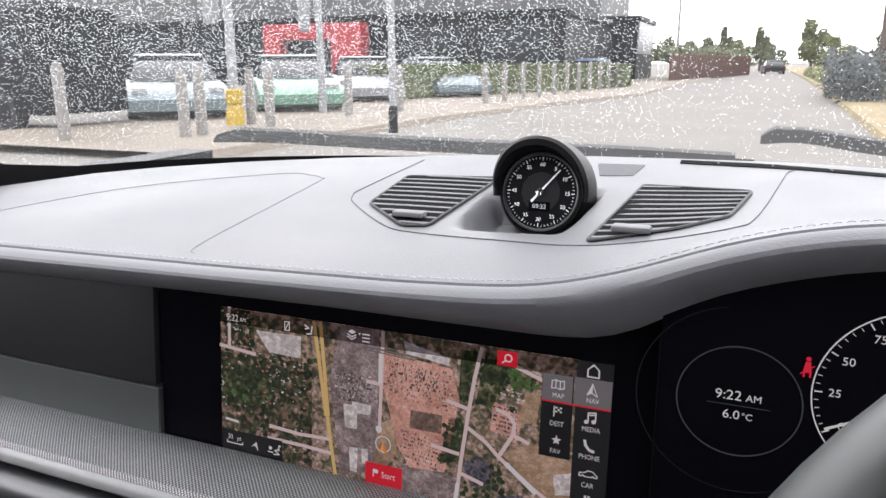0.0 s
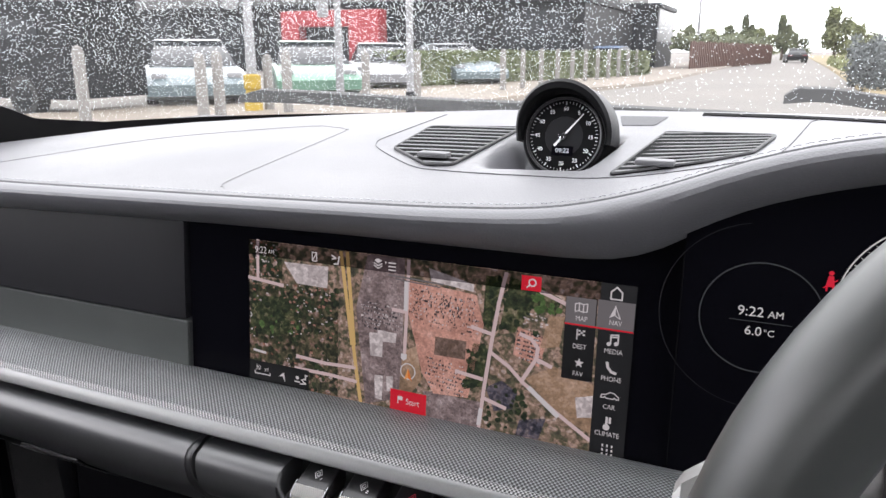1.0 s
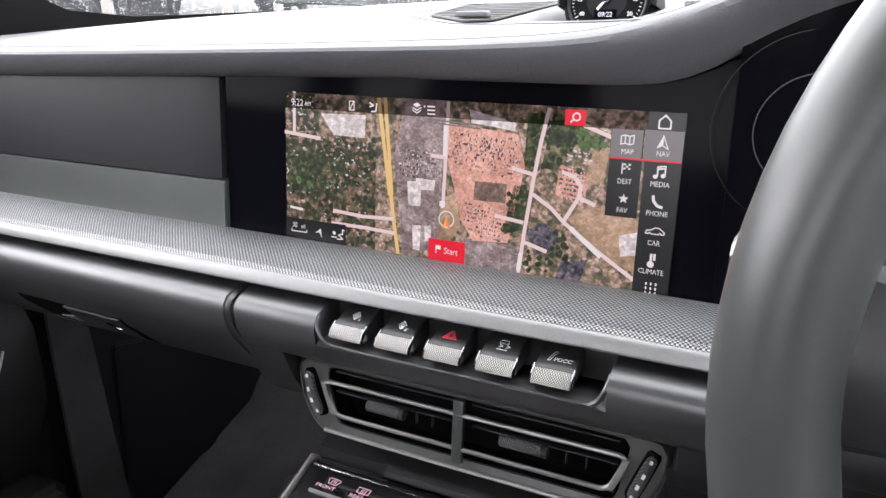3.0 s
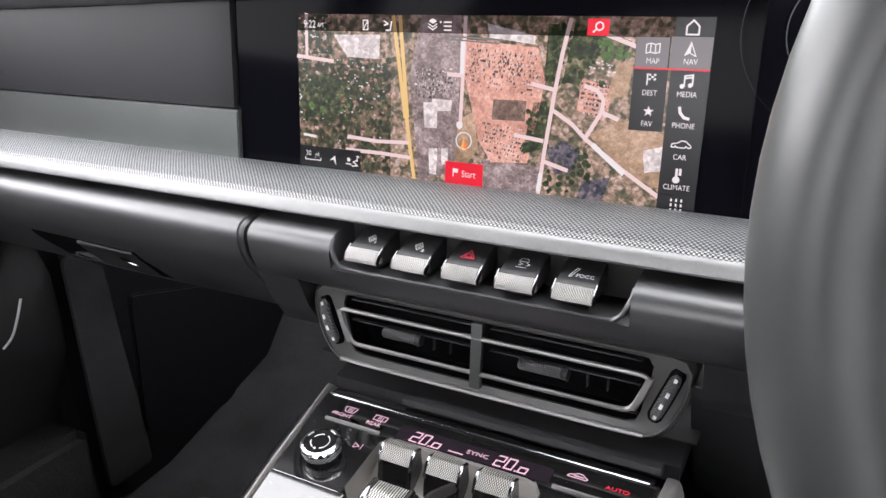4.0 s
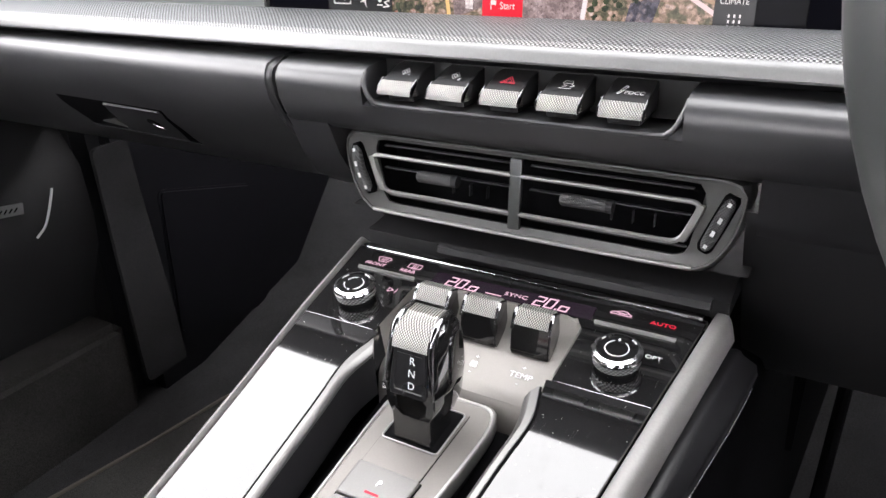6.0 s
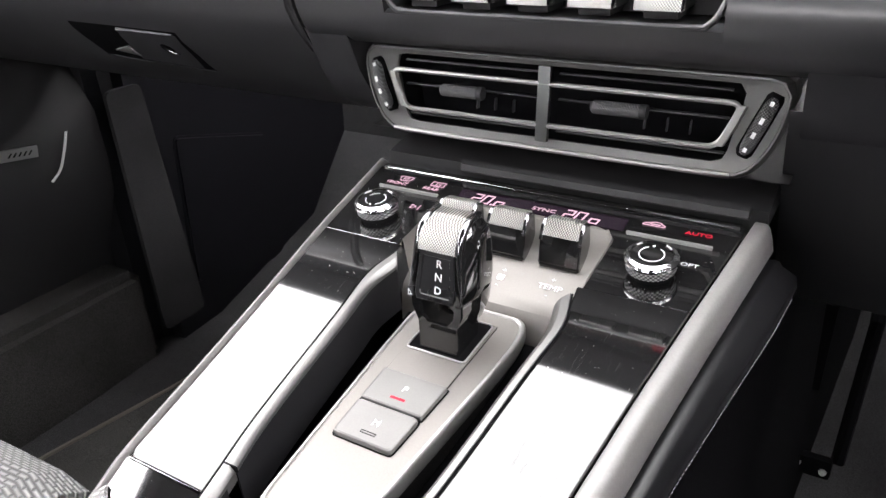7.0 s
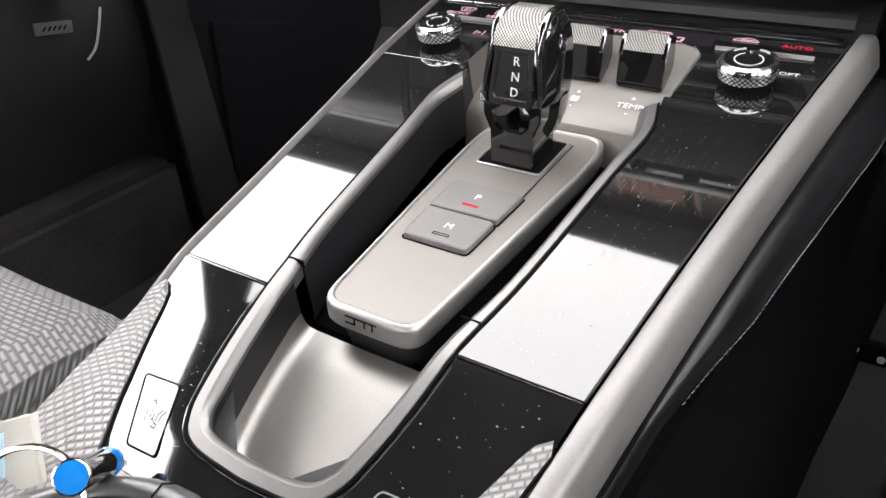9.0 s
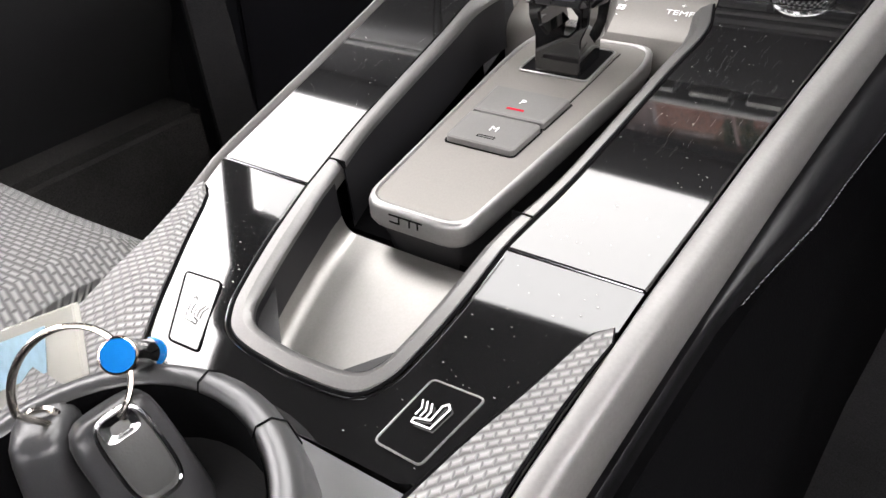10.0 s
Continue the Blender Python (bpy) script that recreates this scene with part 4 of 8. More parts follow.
rings = []
for k, h in ((0.006, -0.030), (0.0045, -0.016), (0.0022, -0.0092), (0.0008, -0.0080), (0.0, -0.0062), (0.0, -0.0006), (0.0005, 0.0007), (0.0013, 0.0012), (0.0020, 0.0011), (0.0026, 0.0002)):
    rings.append([(x, y, isle_z(y) + h) for x, y in shrink(isle, k)])
island = thing("shift_island", "grey shift island with park and manual buttons on the console", "shift console", at=(0, 0, 0))
part("island_rim", loft(B(), rings[2:], True, False), RIM_SILVER, island, "satin silver rim", angle=50)
part("island_base", loft(B(), rings[:3], True, False), MATTE, island)
part("island_top", loft(B(), [[(x, y, isle_z(y) + h) for x, y in shrink(isle, 0.0025)] for h in (-0.003, 0.0002)], True, True), TITAN, island, "satin grey top", angle=18)

# cup holder behind the console
cup = thing("cup_holder", "open round cup holder with a silver rim in the console", "cup holder", at=(-0.0065, -0.396, 0.52))
part("well", lathe(B(), [(0.0430, 0.0), (0.0412, -0.03), (0.038, -0.075), (0, -0.077)], Matrix.Translation((-0.0035, -0.3960, 0.603)) @ pose(0, 0, 0, 8, 0, 0), 40), SEAM_SHADE, cup)
part("rim", lathe(B(), [(0.0425, -0.012), (0.0430, -0.002), (0.0448, 0.0012), (0.0490, 0.0010), (0.0518, -0.003), (0.0528, -0.014), (0.051, -0.045)], Matrix.Translation((-0.0035, -0.3960, 0.603)) @ pose(0, 0, 0, 8, 0, 0), 48), CUPRIM, cup, "dark satin rim", angle=80)
for ang in (68, 99):
    a = radians(ang)
    cm = Matrix.Translation((-0.0035, -0.3960, 0.603)) @ pose(0, 0, 0, 8, 0, 0)
    bm = tube(B(), [cm @ Vector((math.cos(a) * r, math.sin(a) * r, h)) for r, h in ((0.0428, -0.004), (0.0432, -0.0012), (0.0449, 0.0014), (0.0490, 0.0012), (0.0520, -0.003), (0.0530, -0.014))], 0.00028, 5)
    part("rim_joint", bm, SEAM_SHADE, cup)

# dust on the gloss panels
bm = B()
dust = random.Random(21)
for _ in range(620):
    y = dust.uniform(-0.34, -0.06)
    a, b = (trim_edge(max(y, -0.33)) + 0.002 if y < -0.13 else 0.05), con_w(y) - 0.002
    if b - a < 0.004 or (y < -0.29 and b > 0.066):
        b = min(b, lerp(y, (-0.34, -0.29), (0.050, 0.070)))
    x = dust.choice((-1, 1)) * dust.uniform(a, max(a + 0.001, b))
    r, t0 = dust.uniform(0.00005, 0.00016), dust.uniform(0, 6)
    c = Vector((x, y, con_z(y) + 0.00012))
    k = dust.choice((1.0, 1.0, 1.0, 1.0, 3.0))
    bm.faces.new([bm.verts.new(c + Vector((r * k * math.cos(t0 + q), r * math.sin(t0 + q), 0.00003 * q))) for q in (0, 1.6, 3.1, 4.7)])
tagged(part("dust", bm, mat("pale_dust", (0.5, 0.5, 0.48), 0.9), console, "pale dust specks", smooth=False), kind="stuff")

# fine scratches wiped into the lids
bm = B()
for _ in range(130):
    side_x = dust.choice((1, 1, 1, -1))
    y = dust.uniform(-0.225, -0.15) if side_x > 0 else dust.uniform(-0.27, -0.14)
    x = side_x * dust.uniform(0.052, con_w(y) - 0.006)
    long, lean = dust.uniform(0.001, 0.006), dust.uniform(0.02, 0.16)
    w = dust.uniform(0.00001, 0.00003)
    y2 = y + long
    if abs(x) + lean * long > con_w(y2) - 0.001:
        continue
    bm.faces.new([bm.verts.new((x + a + b, v, con_z(v) + 0.0001)) for a, b, v in ((-w, 0, y), (w, 0, y), (w, lean * long, y2), (-w, lean * long, y2))])
tagged(part("scratches", bm, mat("scratch_grey", (0.07, 0.07, 0.07), 0.5), console, "fine wiped scratches", smooth=False), kind="stuff")
for s in (-1, 1):
    part("bright_joint", tube(B(), [(s * x, -0.1241, con_z(-0.1241) + 0.0001) for x in (0.0515, 0.0970)], 0.0002, 5), CHROME_DARK, console, "bright edge between lid and climate panel")
    part("bright_joint", tube(B(), [(s * x, -0.2769, con_z(-0.2769) - 0.0001) for x in (0.0385, 0.0785)], 0.00022, 5), CHROME_DARK, console, "thin edge behind the lid")

# ---- steering wheel ----
wheel = thing("steering_wheel", "black leather steering wheel with three spokes", "steering wheel", at=(0.323, -0.207, 0.864))
WT = 0.113
WM = Matrix.Translation((0.323, -0.207, 0.864)) @ Matrix(((1, 0, 0, 0), (0, math.sin(WT), -math.cos(WT), 0), (0, math.cos(WT), math.sin(WT), 0), (0, 0, 0, 1)))
WR, WS = 0.1655, 0.0155
rings = []
for k in range(97):
    a = 2 * math.pi * k / 96
    rings.append([WM @ Vector((math.cos(a) * (WR + WS * math.cos(q)), math.sin(a) * (WR + WS * math.cos(q)), 1.15 * WS * math.sin(q))) for q in (2 * math.pi * j / 20 for j in range(20))])
part("rim", loft(B(), rings, True, False), WHEEL_HIDE, wheel, "black leather rim")
part("hub", lathe(B(), [(0, 0.035), (0.045, 0.032), (0.062, 0.020), (0.066, 0.0), (0.055, -0.04), (0, -0.05)], WM, 36), LEATHER_DARK, wheel, "black airbag cover")
for ang in (178, 2, 270):
    a = radians(ang)
    d, s = Vector((math.cos(a), math.sin(a), 0)), Vector((-math.sin(a), math.cos(a), 0))
    rings = [[WM @ (d * r + s * (w * math.cos(q)) + Vector((0, 0, h + 0.008 * math.sin(q)))) for q in (2 * math.pi * j / 12 for j in range(12))] for r, w, h in ((0.05, 0.034, 0.008), (0.09, 0.026, 0.006), (0.125, 0.020, 0.002), (0.155, 0.024, -0.002), (0.163, 0.03, -0.003))]
    part("spoke", loft(B(), rings), SOFT, wheel)
paddle = thing("shift_paddle", "silver grey shift paddle behind the steering wheel rim", "shift paddle", at=(0.17, -0.14, 0.87))
bm = loft(B(), [[(x, y + 0.3 * (x - 0.14), z) for y, z in ((-0.152, c - h), (-0.154, c - h * 0.4), (-0.154, c + h * 0.4), (-0.150, c + h), (-0.142, c + h), (-0.142, c - h))] for x, c, h in ((0.1400, 0.8720, 0.0045), (0.1425, 0.8725, 0.0085), (0.150, 0.874, 0.0125), (0.17, 0.877, 0.0145), (0.21, 0.882, 0.016))])
part("blade", bm, SILVER, paddle, "satin grey blade")
part("bracket", box(B(), (0.225, -0.125, 0.88), (0.05, 0.03, 0.04), 0.006), MATTE, paddle)

# ---- outside ----
ASPHALT = mat("pale_wet_asphalt", (0.15, 0.139, 0.128), 0.8, spec=0.12, grain=(45, 0.22), blotch=(0.35, 0.18), bump=(60, 0.01), rough_var=0.12)
GRASS = mat("dry_verge_grass", (0.17, 0.13, 0.065), 0.9, grain=(7, 0.4), blotch=(0.5, 0.3))
PAVE = mat("sandy_paving", (0.15, 0.125, 0.10), 0.8, grain=(30, 0.15), blotch=(0.8, 0.15))
CLAD = mat("dark_cladding", (0.010, 0.0105, 0.012), 0.55, spec=0.15, blotch=(0.6, 0.15))
CLAD_PALE = mat("pale_fascia", (0.07, 0.07, 0.07), 0.6, blotch=(0.5, 0.1))
RED = mat("red_panel", (0.22, 0.008, 0.014), 0.45, blotch=(0.7, 0.1))
TIMBER = mat("weathered_timber", (0.17, 0.16, 0.15), 0.85, grain=(40, 0.25), bump=(60, 0.004))
WINDOW = mat("dark_window_glass", (0.02, 0.022, 0.025), 0.12, spec=0.12)
PAINT_Y = mat("yellow_paint", (0.30, 0.20, 0.01), 0.5, blotch=(8, 0.1))
PAINT_GREY = mat("pale_grey_paint", (0.19, 0.19, 0.195), 0.4, blotch=(5, 0.08))
TYRE = mat("tyre_rubber", (0.02, 0.02, 0.02), 0.8)
BARK = mat("bark", (0.07, 0.05, 0.04), 0.95, grain=(20, 0.4))
BRICK = mat("red_brown_fence_boards", (0.07, 0.03, 0.02), 0.8, grain=(8, 0.3))


def leaf_mat(name, col):
    m = mat(name, col, 0.7, grain=(3, 0.35), blotch=(0.7, 0.25))
    return m


HEDGE = leaf_mat("hedge_leaves", (0.045, 0.058, 0.012))
LEAF_A = leaf_mat("fresh_leaves", (0.11, 0.12, 0.045))
LEAF_GREY = leaf_mat("greyish_leaves", (0.055, 0.062, 0.062))
LEAF_B = leaf_mat("dull_leaves", (0.075, 0.085, 0.040))

ground = tagged(part("ground", loft(B(), [[(-600, y, 0), (600, y, 0)] for y in (-200, 4000)], False), ASPHALT), "pale wet asphalt forecourt and road to the horizon", "ground", kind="structure")
bm = loft(B(), [[(x, y, z) for x, z in ((a, 0.0), (a + 0.05, 0.09), (400, 0.12))] for a, y in ((1.6, 4), (1.75, 11), (2.2, 25), (2.8, 50), (5.0, 200))], False)
tagged(part("verge", bm, GRASS), "dry yellowish grass verge beside the road", "verge", kind="structure")
bm = loft(B(), [[(x, y, z) for x, z in ((b - 5, 0.10), (b - 0.05, 0.10), (b, 0.0))] for b, y in ((-5.6, 6), (-5.3, 12.5), (-4.6, 18), (-3.4, 24), (-3.2, 40), (-2.2, 90))], False)
tagged(part("pavement", bm, PAVE), "sandy paved footway along the road with a low kerb", "pavement", kind="structure")


def post(x, y, h, r=0.08):
    g = thing("timber_bollard", "weathered pale timber bollard at the road edge", "bollard", group="bollards along the forecourt", at=(x, y, 0))
    bm = lathe(B(), [(r, 0.0), (r * 0.96, h - 0.10), (r * 0.7, h - 0.03), (0.0, h)], Matrix.Translation((x, y, 0)), 10)
    part("shaft", bm, TIMBER, g)
    return g


for x, y, h in ((-8.23, 6.67, 1.12), (-7.06, 7.62, 1.02), (-7.05, 7.95, 1.05), (-6.98, 9.47, 1.06), (-7.6, 9.8, 1.0), (-7.0, 12.0, 1.05), (-6.7, 13.6, 1.05), (-6.1, 17.2, 1.1)):
    post(x, y, h)
for i in range(11):
    t = i / 10
    post(-5.98 + 0.9 * t, 18.4 + 13.5 * t, 1.12, 0.07)


def mast(x, y, h, name, label, foot=None):
    g = thing(name, label, "lamp post", at=(x, y, 0))
    part("pole", lathe(B(), [(0.09, 0), (0.075, h * 0.5), (0.055, h)], Matrix.Translation((x, y, 0)), 12), PAINT_GREY, g)
    if foot:
        part("yellow_base", lathe(B(), [(0.15, 0), (0.15, 0.30), (0.11, 0.42), (0.14, 0.46), (0.14, 0.66), (0.08, 0.68)], Matrix.Translation((x, y, 0)), 14), foot, g, "yellow painted base")
    part("side_sign", box(B(), (x - 0.35, y, 2.3), (0.24, 0.12, 1.2), 0.05), PAINT_GREY, g, "pale side panel")
    return g


mast(-7.72, 9.54, 2.55, "marker_post", "pale tall marker post with a yellow base", PAINT_Y)
mast(-8.06, 12.77, 2.6, "flag_post", "pale tall post with a side panel")
g = thing("signal_post", "slim grey-blue post beside the pavement", "post", at=(-5.12, 10.13, 0))
part("pole", lathe(B(), [(0.06, 0), (0.05, 3.2)], Matrix.Translation((-5.12, 10.13, 0)), 10), PAINT_GREY, g)
part("collar", lathe(B(), [(0.075, 0.0), (0.075, 0.4), (0.06, 0.42)], Matrix.Translation((-5.12, 10.13, 0)), 10), CLAD, g)
g = thing("street_lamp", "tall slim grey street lamp beside the road", "street lamp", at=(-4.6, 48, 0))
part("pole", lathe(B(), [(0.09, 0), (0.06, 9.0)], Matrix.Translation((-4.6, 48, 0)), 10), PAINT_GREY, g)
part("lantern", box(B(), (-4.2, 48, 9.0), (0.9, 0.25, 0.12), 0.04), PAINT_GREY, g)
g = thing("gate_post", "dark rusty post at the verge", "post", at=(3.06, 22, 0))
part("shaft", box(B(), (3.06, 22, 2.1), (0.2, 0.2, 4.2), 0.02), BARK, g)


def building(name, label, x0, x1, y0, y1, h, wall, bays, fascia=None, parapet=0.0):
    g = thing(name, label, "building", at=((x0 + x1) / 2, (y0 + y1) / 2, 0))
    part("wall", box(B(), ((x0 + x1) / 2, (y0 + y1) / 2, h / 2), (x1 - x0, y1 - y0, h)), wall, g)
    part("roof", box(B(), ((x0 + x1) / 2, (y0 + y1) / 2, h + 0.15), (x1 - x0 + 0.4, y1 - y0 + 0.4, 0.3), 0.05), CLAD_PALE if parapet else CLAD, g)
    if fascia:
        part("fascia", box(B(), ((x0 + x1) / 2, y0 - 0.08, h - 1.0), (x1 - x0, 0.16, 1.7), 0.03), fascia, g, "pale fascia band")
    for i in range(bays):
        a = x0 + (x1 - x0) * (i + 0.12) / bays
        b = x0 + (x1 - x0) * (i + 0.88) / bays
        w = part("window", box(B(), ((a + b) / 2, y0 - 0.03, 1.6), (b - a, 0.10, 2.6), 0.02), WINDOW, g)
        for k in range(4):
            xx = a + (b - a) * k / 3
            part("mullion", box(B(), (xx, y0 - 0.09, 1.6), (0.08, 0.06, 2.7)), CLAD, w)
    return g


building("showroom", "long dark clad showroom with large windows and a pale upper storey", -40, -8.2, 34, 50, 3.2, CLAD, 7)
building("upper_hall", "pale grey hall standing behind the showroom", -84, -9.9, 50.5, 62, 7.5, CLAD_PALE, 9)
shed = building("workshop", "dark low workshop with a pale side wall", -10.4, -6.75, 46, 53, 3.5, CLAD, 2)
part("side_wall", box(B(), (-6.72, 49.5, 2.55), (0.10, 6.8, 1.9), 0.02), PAINT_GREY, shed, "pale side wall")


def van(x0, x1, y0, y1, h):
    """A dark van parked side-on: body with rounded roof, windows, wheels, mirrors."""
    g = thing("parked_van", "dark van parked side-on behind the bollards", "van", at=((x0 + x1) / 2, (y0 + y1) / 2, 0))
    prof = [(y0, 0.3), (y0 - 0.03, 0.7), (y0, 1.05), (y0 + 0.08, h - 0.15), (y0 + 0.25, h), (y1 - 0.25, h), (y1 - 0.08, h - 0.15), (y1, 1.05), (y1, 0.3)]
    part("body", loft(B(), [[(x, y, z) for y, z in prof] for x in (x0, x1 - 0.15)] + [[(x1, y + (0.08 if y < (y0 + y1) / 2 else -0.08), min(z, h - 0.1)) for y, z in prof]]), CLAD, g)
    for k in range(3):
        a = x0 + 0.4 + k * (x1 - x0 - 0.6) / 3
        part("window", box(B(), (a + 0.7, y0 + 0.03, 1.32), (1.3, 0.03, 0.42), 0.01), WINDOW, g)
        part("door_gap", box(B(), (a - 0.05, y0 - 0.025, 0.85), (0.02, 0.03, 1.0)), TYRE, g)
    for x in (x0 + 1.0, x1 - 1.0):
        wm = Matrix.Translation((x, y0 + 0.08, 0.34)) @ pose(0, 0, 0, 90, 0, 0)
        wh = part("wheel", lathe(B(), [(0.0, -0.12), (0.33, -0.12), (0.34, 0.0), (0.33, 0.12), (0.0, 0.12)], wm, 18), TYRE, g)
        part("rim", lathe(B(), [(0.0, -0.10), (0.21, -0.10), (0.21, 0.13), (0.0, 0.14)], wm, 14), CLAD, wh)
    return g


van(-15.7, -10.0, 7.9, 9.6, 2.05)
g = thing("red_portal", "red framed showroom entrance", "building", at=(-21.3, 33.4, 0))
for nm, c, s in (("jamb", (-23.65, 33.4, 1.55), (1.1, 0.9, 3.1)), ("jamb", (-19.2, 33.4, 1.55), (1.75, 0.9, 3.1)), ("lintel", (-21.6, 33.4, 2.7), (3.0, 0.9, 0.8))):
    part(nm, box(B(), c, s, 0.05), RED, g)
part("entrance_glass", box(B(), (-21.6, 33.7, 1.15), (3.0, 0.1, 2.3)), WINDOW, g)


def leaves(bm, n, place, size, rnd):
    for _ in range(n):
        p = Vector(place())
        a = Vector((rnd.uniform(-1, 1), rnd.uniform(-1, 1), rnd.uniform(-1, 1))).normalized()
        b = a.orthogonal().normalized()
        s = size * rnd.uniform(0.6, 1.3)
        vs = [bm.verts.new(p + a * s * u + b * s * v) for u, v in ((-1, 0), (0, -0.6), (1, 0), (0, 0.6))]
        bm.faces.new(vs)
    return bm


rnd = random.Random(5)


def crown_point(c, r):
    def f():
        while True:
            q = Vector((rnd.uniform(-1, 1), rnd.uniform(-1, 1), rnd.uniform(-1, 1)))
            if 0.35 < q.length < 1.0:
                break
        k = 0.75 + 0.35 * noise.noise(q * 2.3 + Vector(c))
        return Vector(c) + Vector((q.x * r[0], q.y * r[1], q.z * r[2])) * k
    return f


def quick(name, bm, material, parent):
    me = bpy.data.meshes.new(name)
    bm.to_mesh(me)
    bm.free()
    me.materials.append(material)
    ob = new(name, me)
    if parent:
        ob.parent = parent
        ob.matrix_parent_inverse = Matrix.Translation(-whole_place(parent))
    return ob


def tree(x, y, h, w, material, label):
    g = thing("tree", label, "tree", group="trees by the road", at=(x, y, 0))
    bm = tube(B(), [(x, y, 0), (x + 0.05, y, h * 0.3), (x - 0.08, y, h * 0.6), (x, y, h * 0.85)], [h * 0.03, h * 0.024, h * 0.014, h * 0.005], 8)
    for k in range(7):
        a, z = k * 2.4, h * (0.3 + 0.07 * k)
        tube(bm, [(x, y, z), (x + math.cos(a) * w * 0.35, y + math.sin(a) * w * 0.35, z + h * 0.12), (x + math.cos(a) * w * 0.6, y + math.sin(a) * w * 0.6, z + h * 0.2)], [h * 0.012, h * 0.008, h * 0.003], 5)
    part("trunk", bm, BARK, g)
    bm = B()
    for k in range(6):
        a = k * 2.1
        c = (x + math.cos(a) * w * 0.4, y + math.sin(a) * w * 0.4, h * (0.30 + 0.105 * k))
        leaves(bm, 520, crown_point(c, (w * (0.62 - 0.05 * k), w * (0.62 - 0.05 * k), h * 0.22)), h * 0.034, rnd)
    quick("crown", bm, material, g)
    return g


for x, y, h, w, m in ((-9.4, 92, 4.0, 2.2, LEAF_B), (-7.4, 96, 3.7, 2.4, LEAF_A), (-5.6, 100, 4.2, 2.2, LEAF_B), (-3.8, 95, 5.2, 1.2, LEAF_B), (-2.2, 104, 4.0, 2.4, LEAF_A), (0.1, 100, 5.4, 1.3, LEAF_B), (1.8, 112, 3.6, 2.2, LEAF_B), (4.4, 76, 4.9, 1.9, LEAF_A), (6.0, 70, 3.2, 1.8, LEAF_A), (9.6, 66, 3.8, 2.6, LEAF_B)):
    tree(x, y, h, w, m, "leafy roadside tree, fresh green" if m is LEAF_A else "leafy roadside tree, dull dark green")
g = thing("hedge", "clipped bright green hedge behind timber bollards", "hedge", at=(-7.5, 24, 0))
bm = B()
leaves(bm, 9000, lambda: (lambda t, u: (-9.6 + 4.4 * t + u * 0.5 + rnd.gauss(0, 0.05), 17.8 + 14 * t + rnd.uniform(-0.45, 0.45), max(0.03, min(1.02, rnd.uniform(0, 1.1))) + 0.06 * noise.noise(Vector((t * 40, u, 0)))))(rnd.random(), rnd.uniform(-1, 1)), 0.075, rnd)
tagged(quick("hedge_leaves", bm, HEDGE, g), kind="stuff")
part("hedge_core", loft(B(), [[(-9.6 + 4.4 * t + a, 17.8 + 14 * t + b, z) for a, b, z in ((-0.35, -0.3, 0), (0.35, -0.3, 0), (0.35, 0.3, 0.9), (-0.35, 0.3, 0.9))] for t in (0, 0.5, 1)]), LEAF_B, g)
bm = B()
leaves(bm, 3000, lambda: (lambda y: (2.15 + y * 0.018 + abs(rnd.gauss(0, 0.6)), y, rnd.uniform(0.05, 0.8) * rnd.random()))(rnd.uniform(28, 64)), 0.10, rnd)
tagged(quick("verge_weeds", bm, LEAF_A, None), "rough green weeds on the verge", "weeds", kind="stuff")
g = thing("board_fence", "red-brown board fence with bushes behind it", "fence", at=(-2.5, 58, 0))
for i in range(60):
    t = i / 59
    part("board", box(B(), (-4.45 + 3.75 * t, 43.5 + 28.5 * t, 0.78 + 0.04 * math.sin(i * 1.7)), (0.10, 0.47, 1.56), 0.01), BRICK, g)
g = thing("bush", "loose green bushes standing behind the board fence", "bush", at=(-4, 60, 0))
bm = B()
leaves(bm, 5200, lambda: (lambda q: (-5.1 + 4.0 * q + rnd.uniform(-0.5, 0.3), 43.5 + 28.5 * q, 1.2 + abs(rnd.gauss(0, 0.35 + 0.3 * noise.noise(Vector((q * 14, 0, 3)))))))(rnd.random()), 0.15, rnd)
tagged(quick("bush_leaves", bm, LEAF_B, g), kind="stuff")
g = thing("bush", "dark greyish bush beside the post on the verge", "bush", at=(2.6, 23, 0))
bm = B()
leaves(bm, 9000, lambda: (lambda a, b: (a, b, 1.55 * rnd.random() ** 0.8 * (0.78 + 0.35 * noise.noise(Vector((a * 2.1, b * 0.7, 2))))))(rnd.uniform(2.05, 3.3) + rnd.gauss(0, 0.06), rnd.uniform(20.5, 27)), 0.05, rnd)
tagged(quick("bush_leaves", bm, LEAF_GREY, g), kind="stuff")



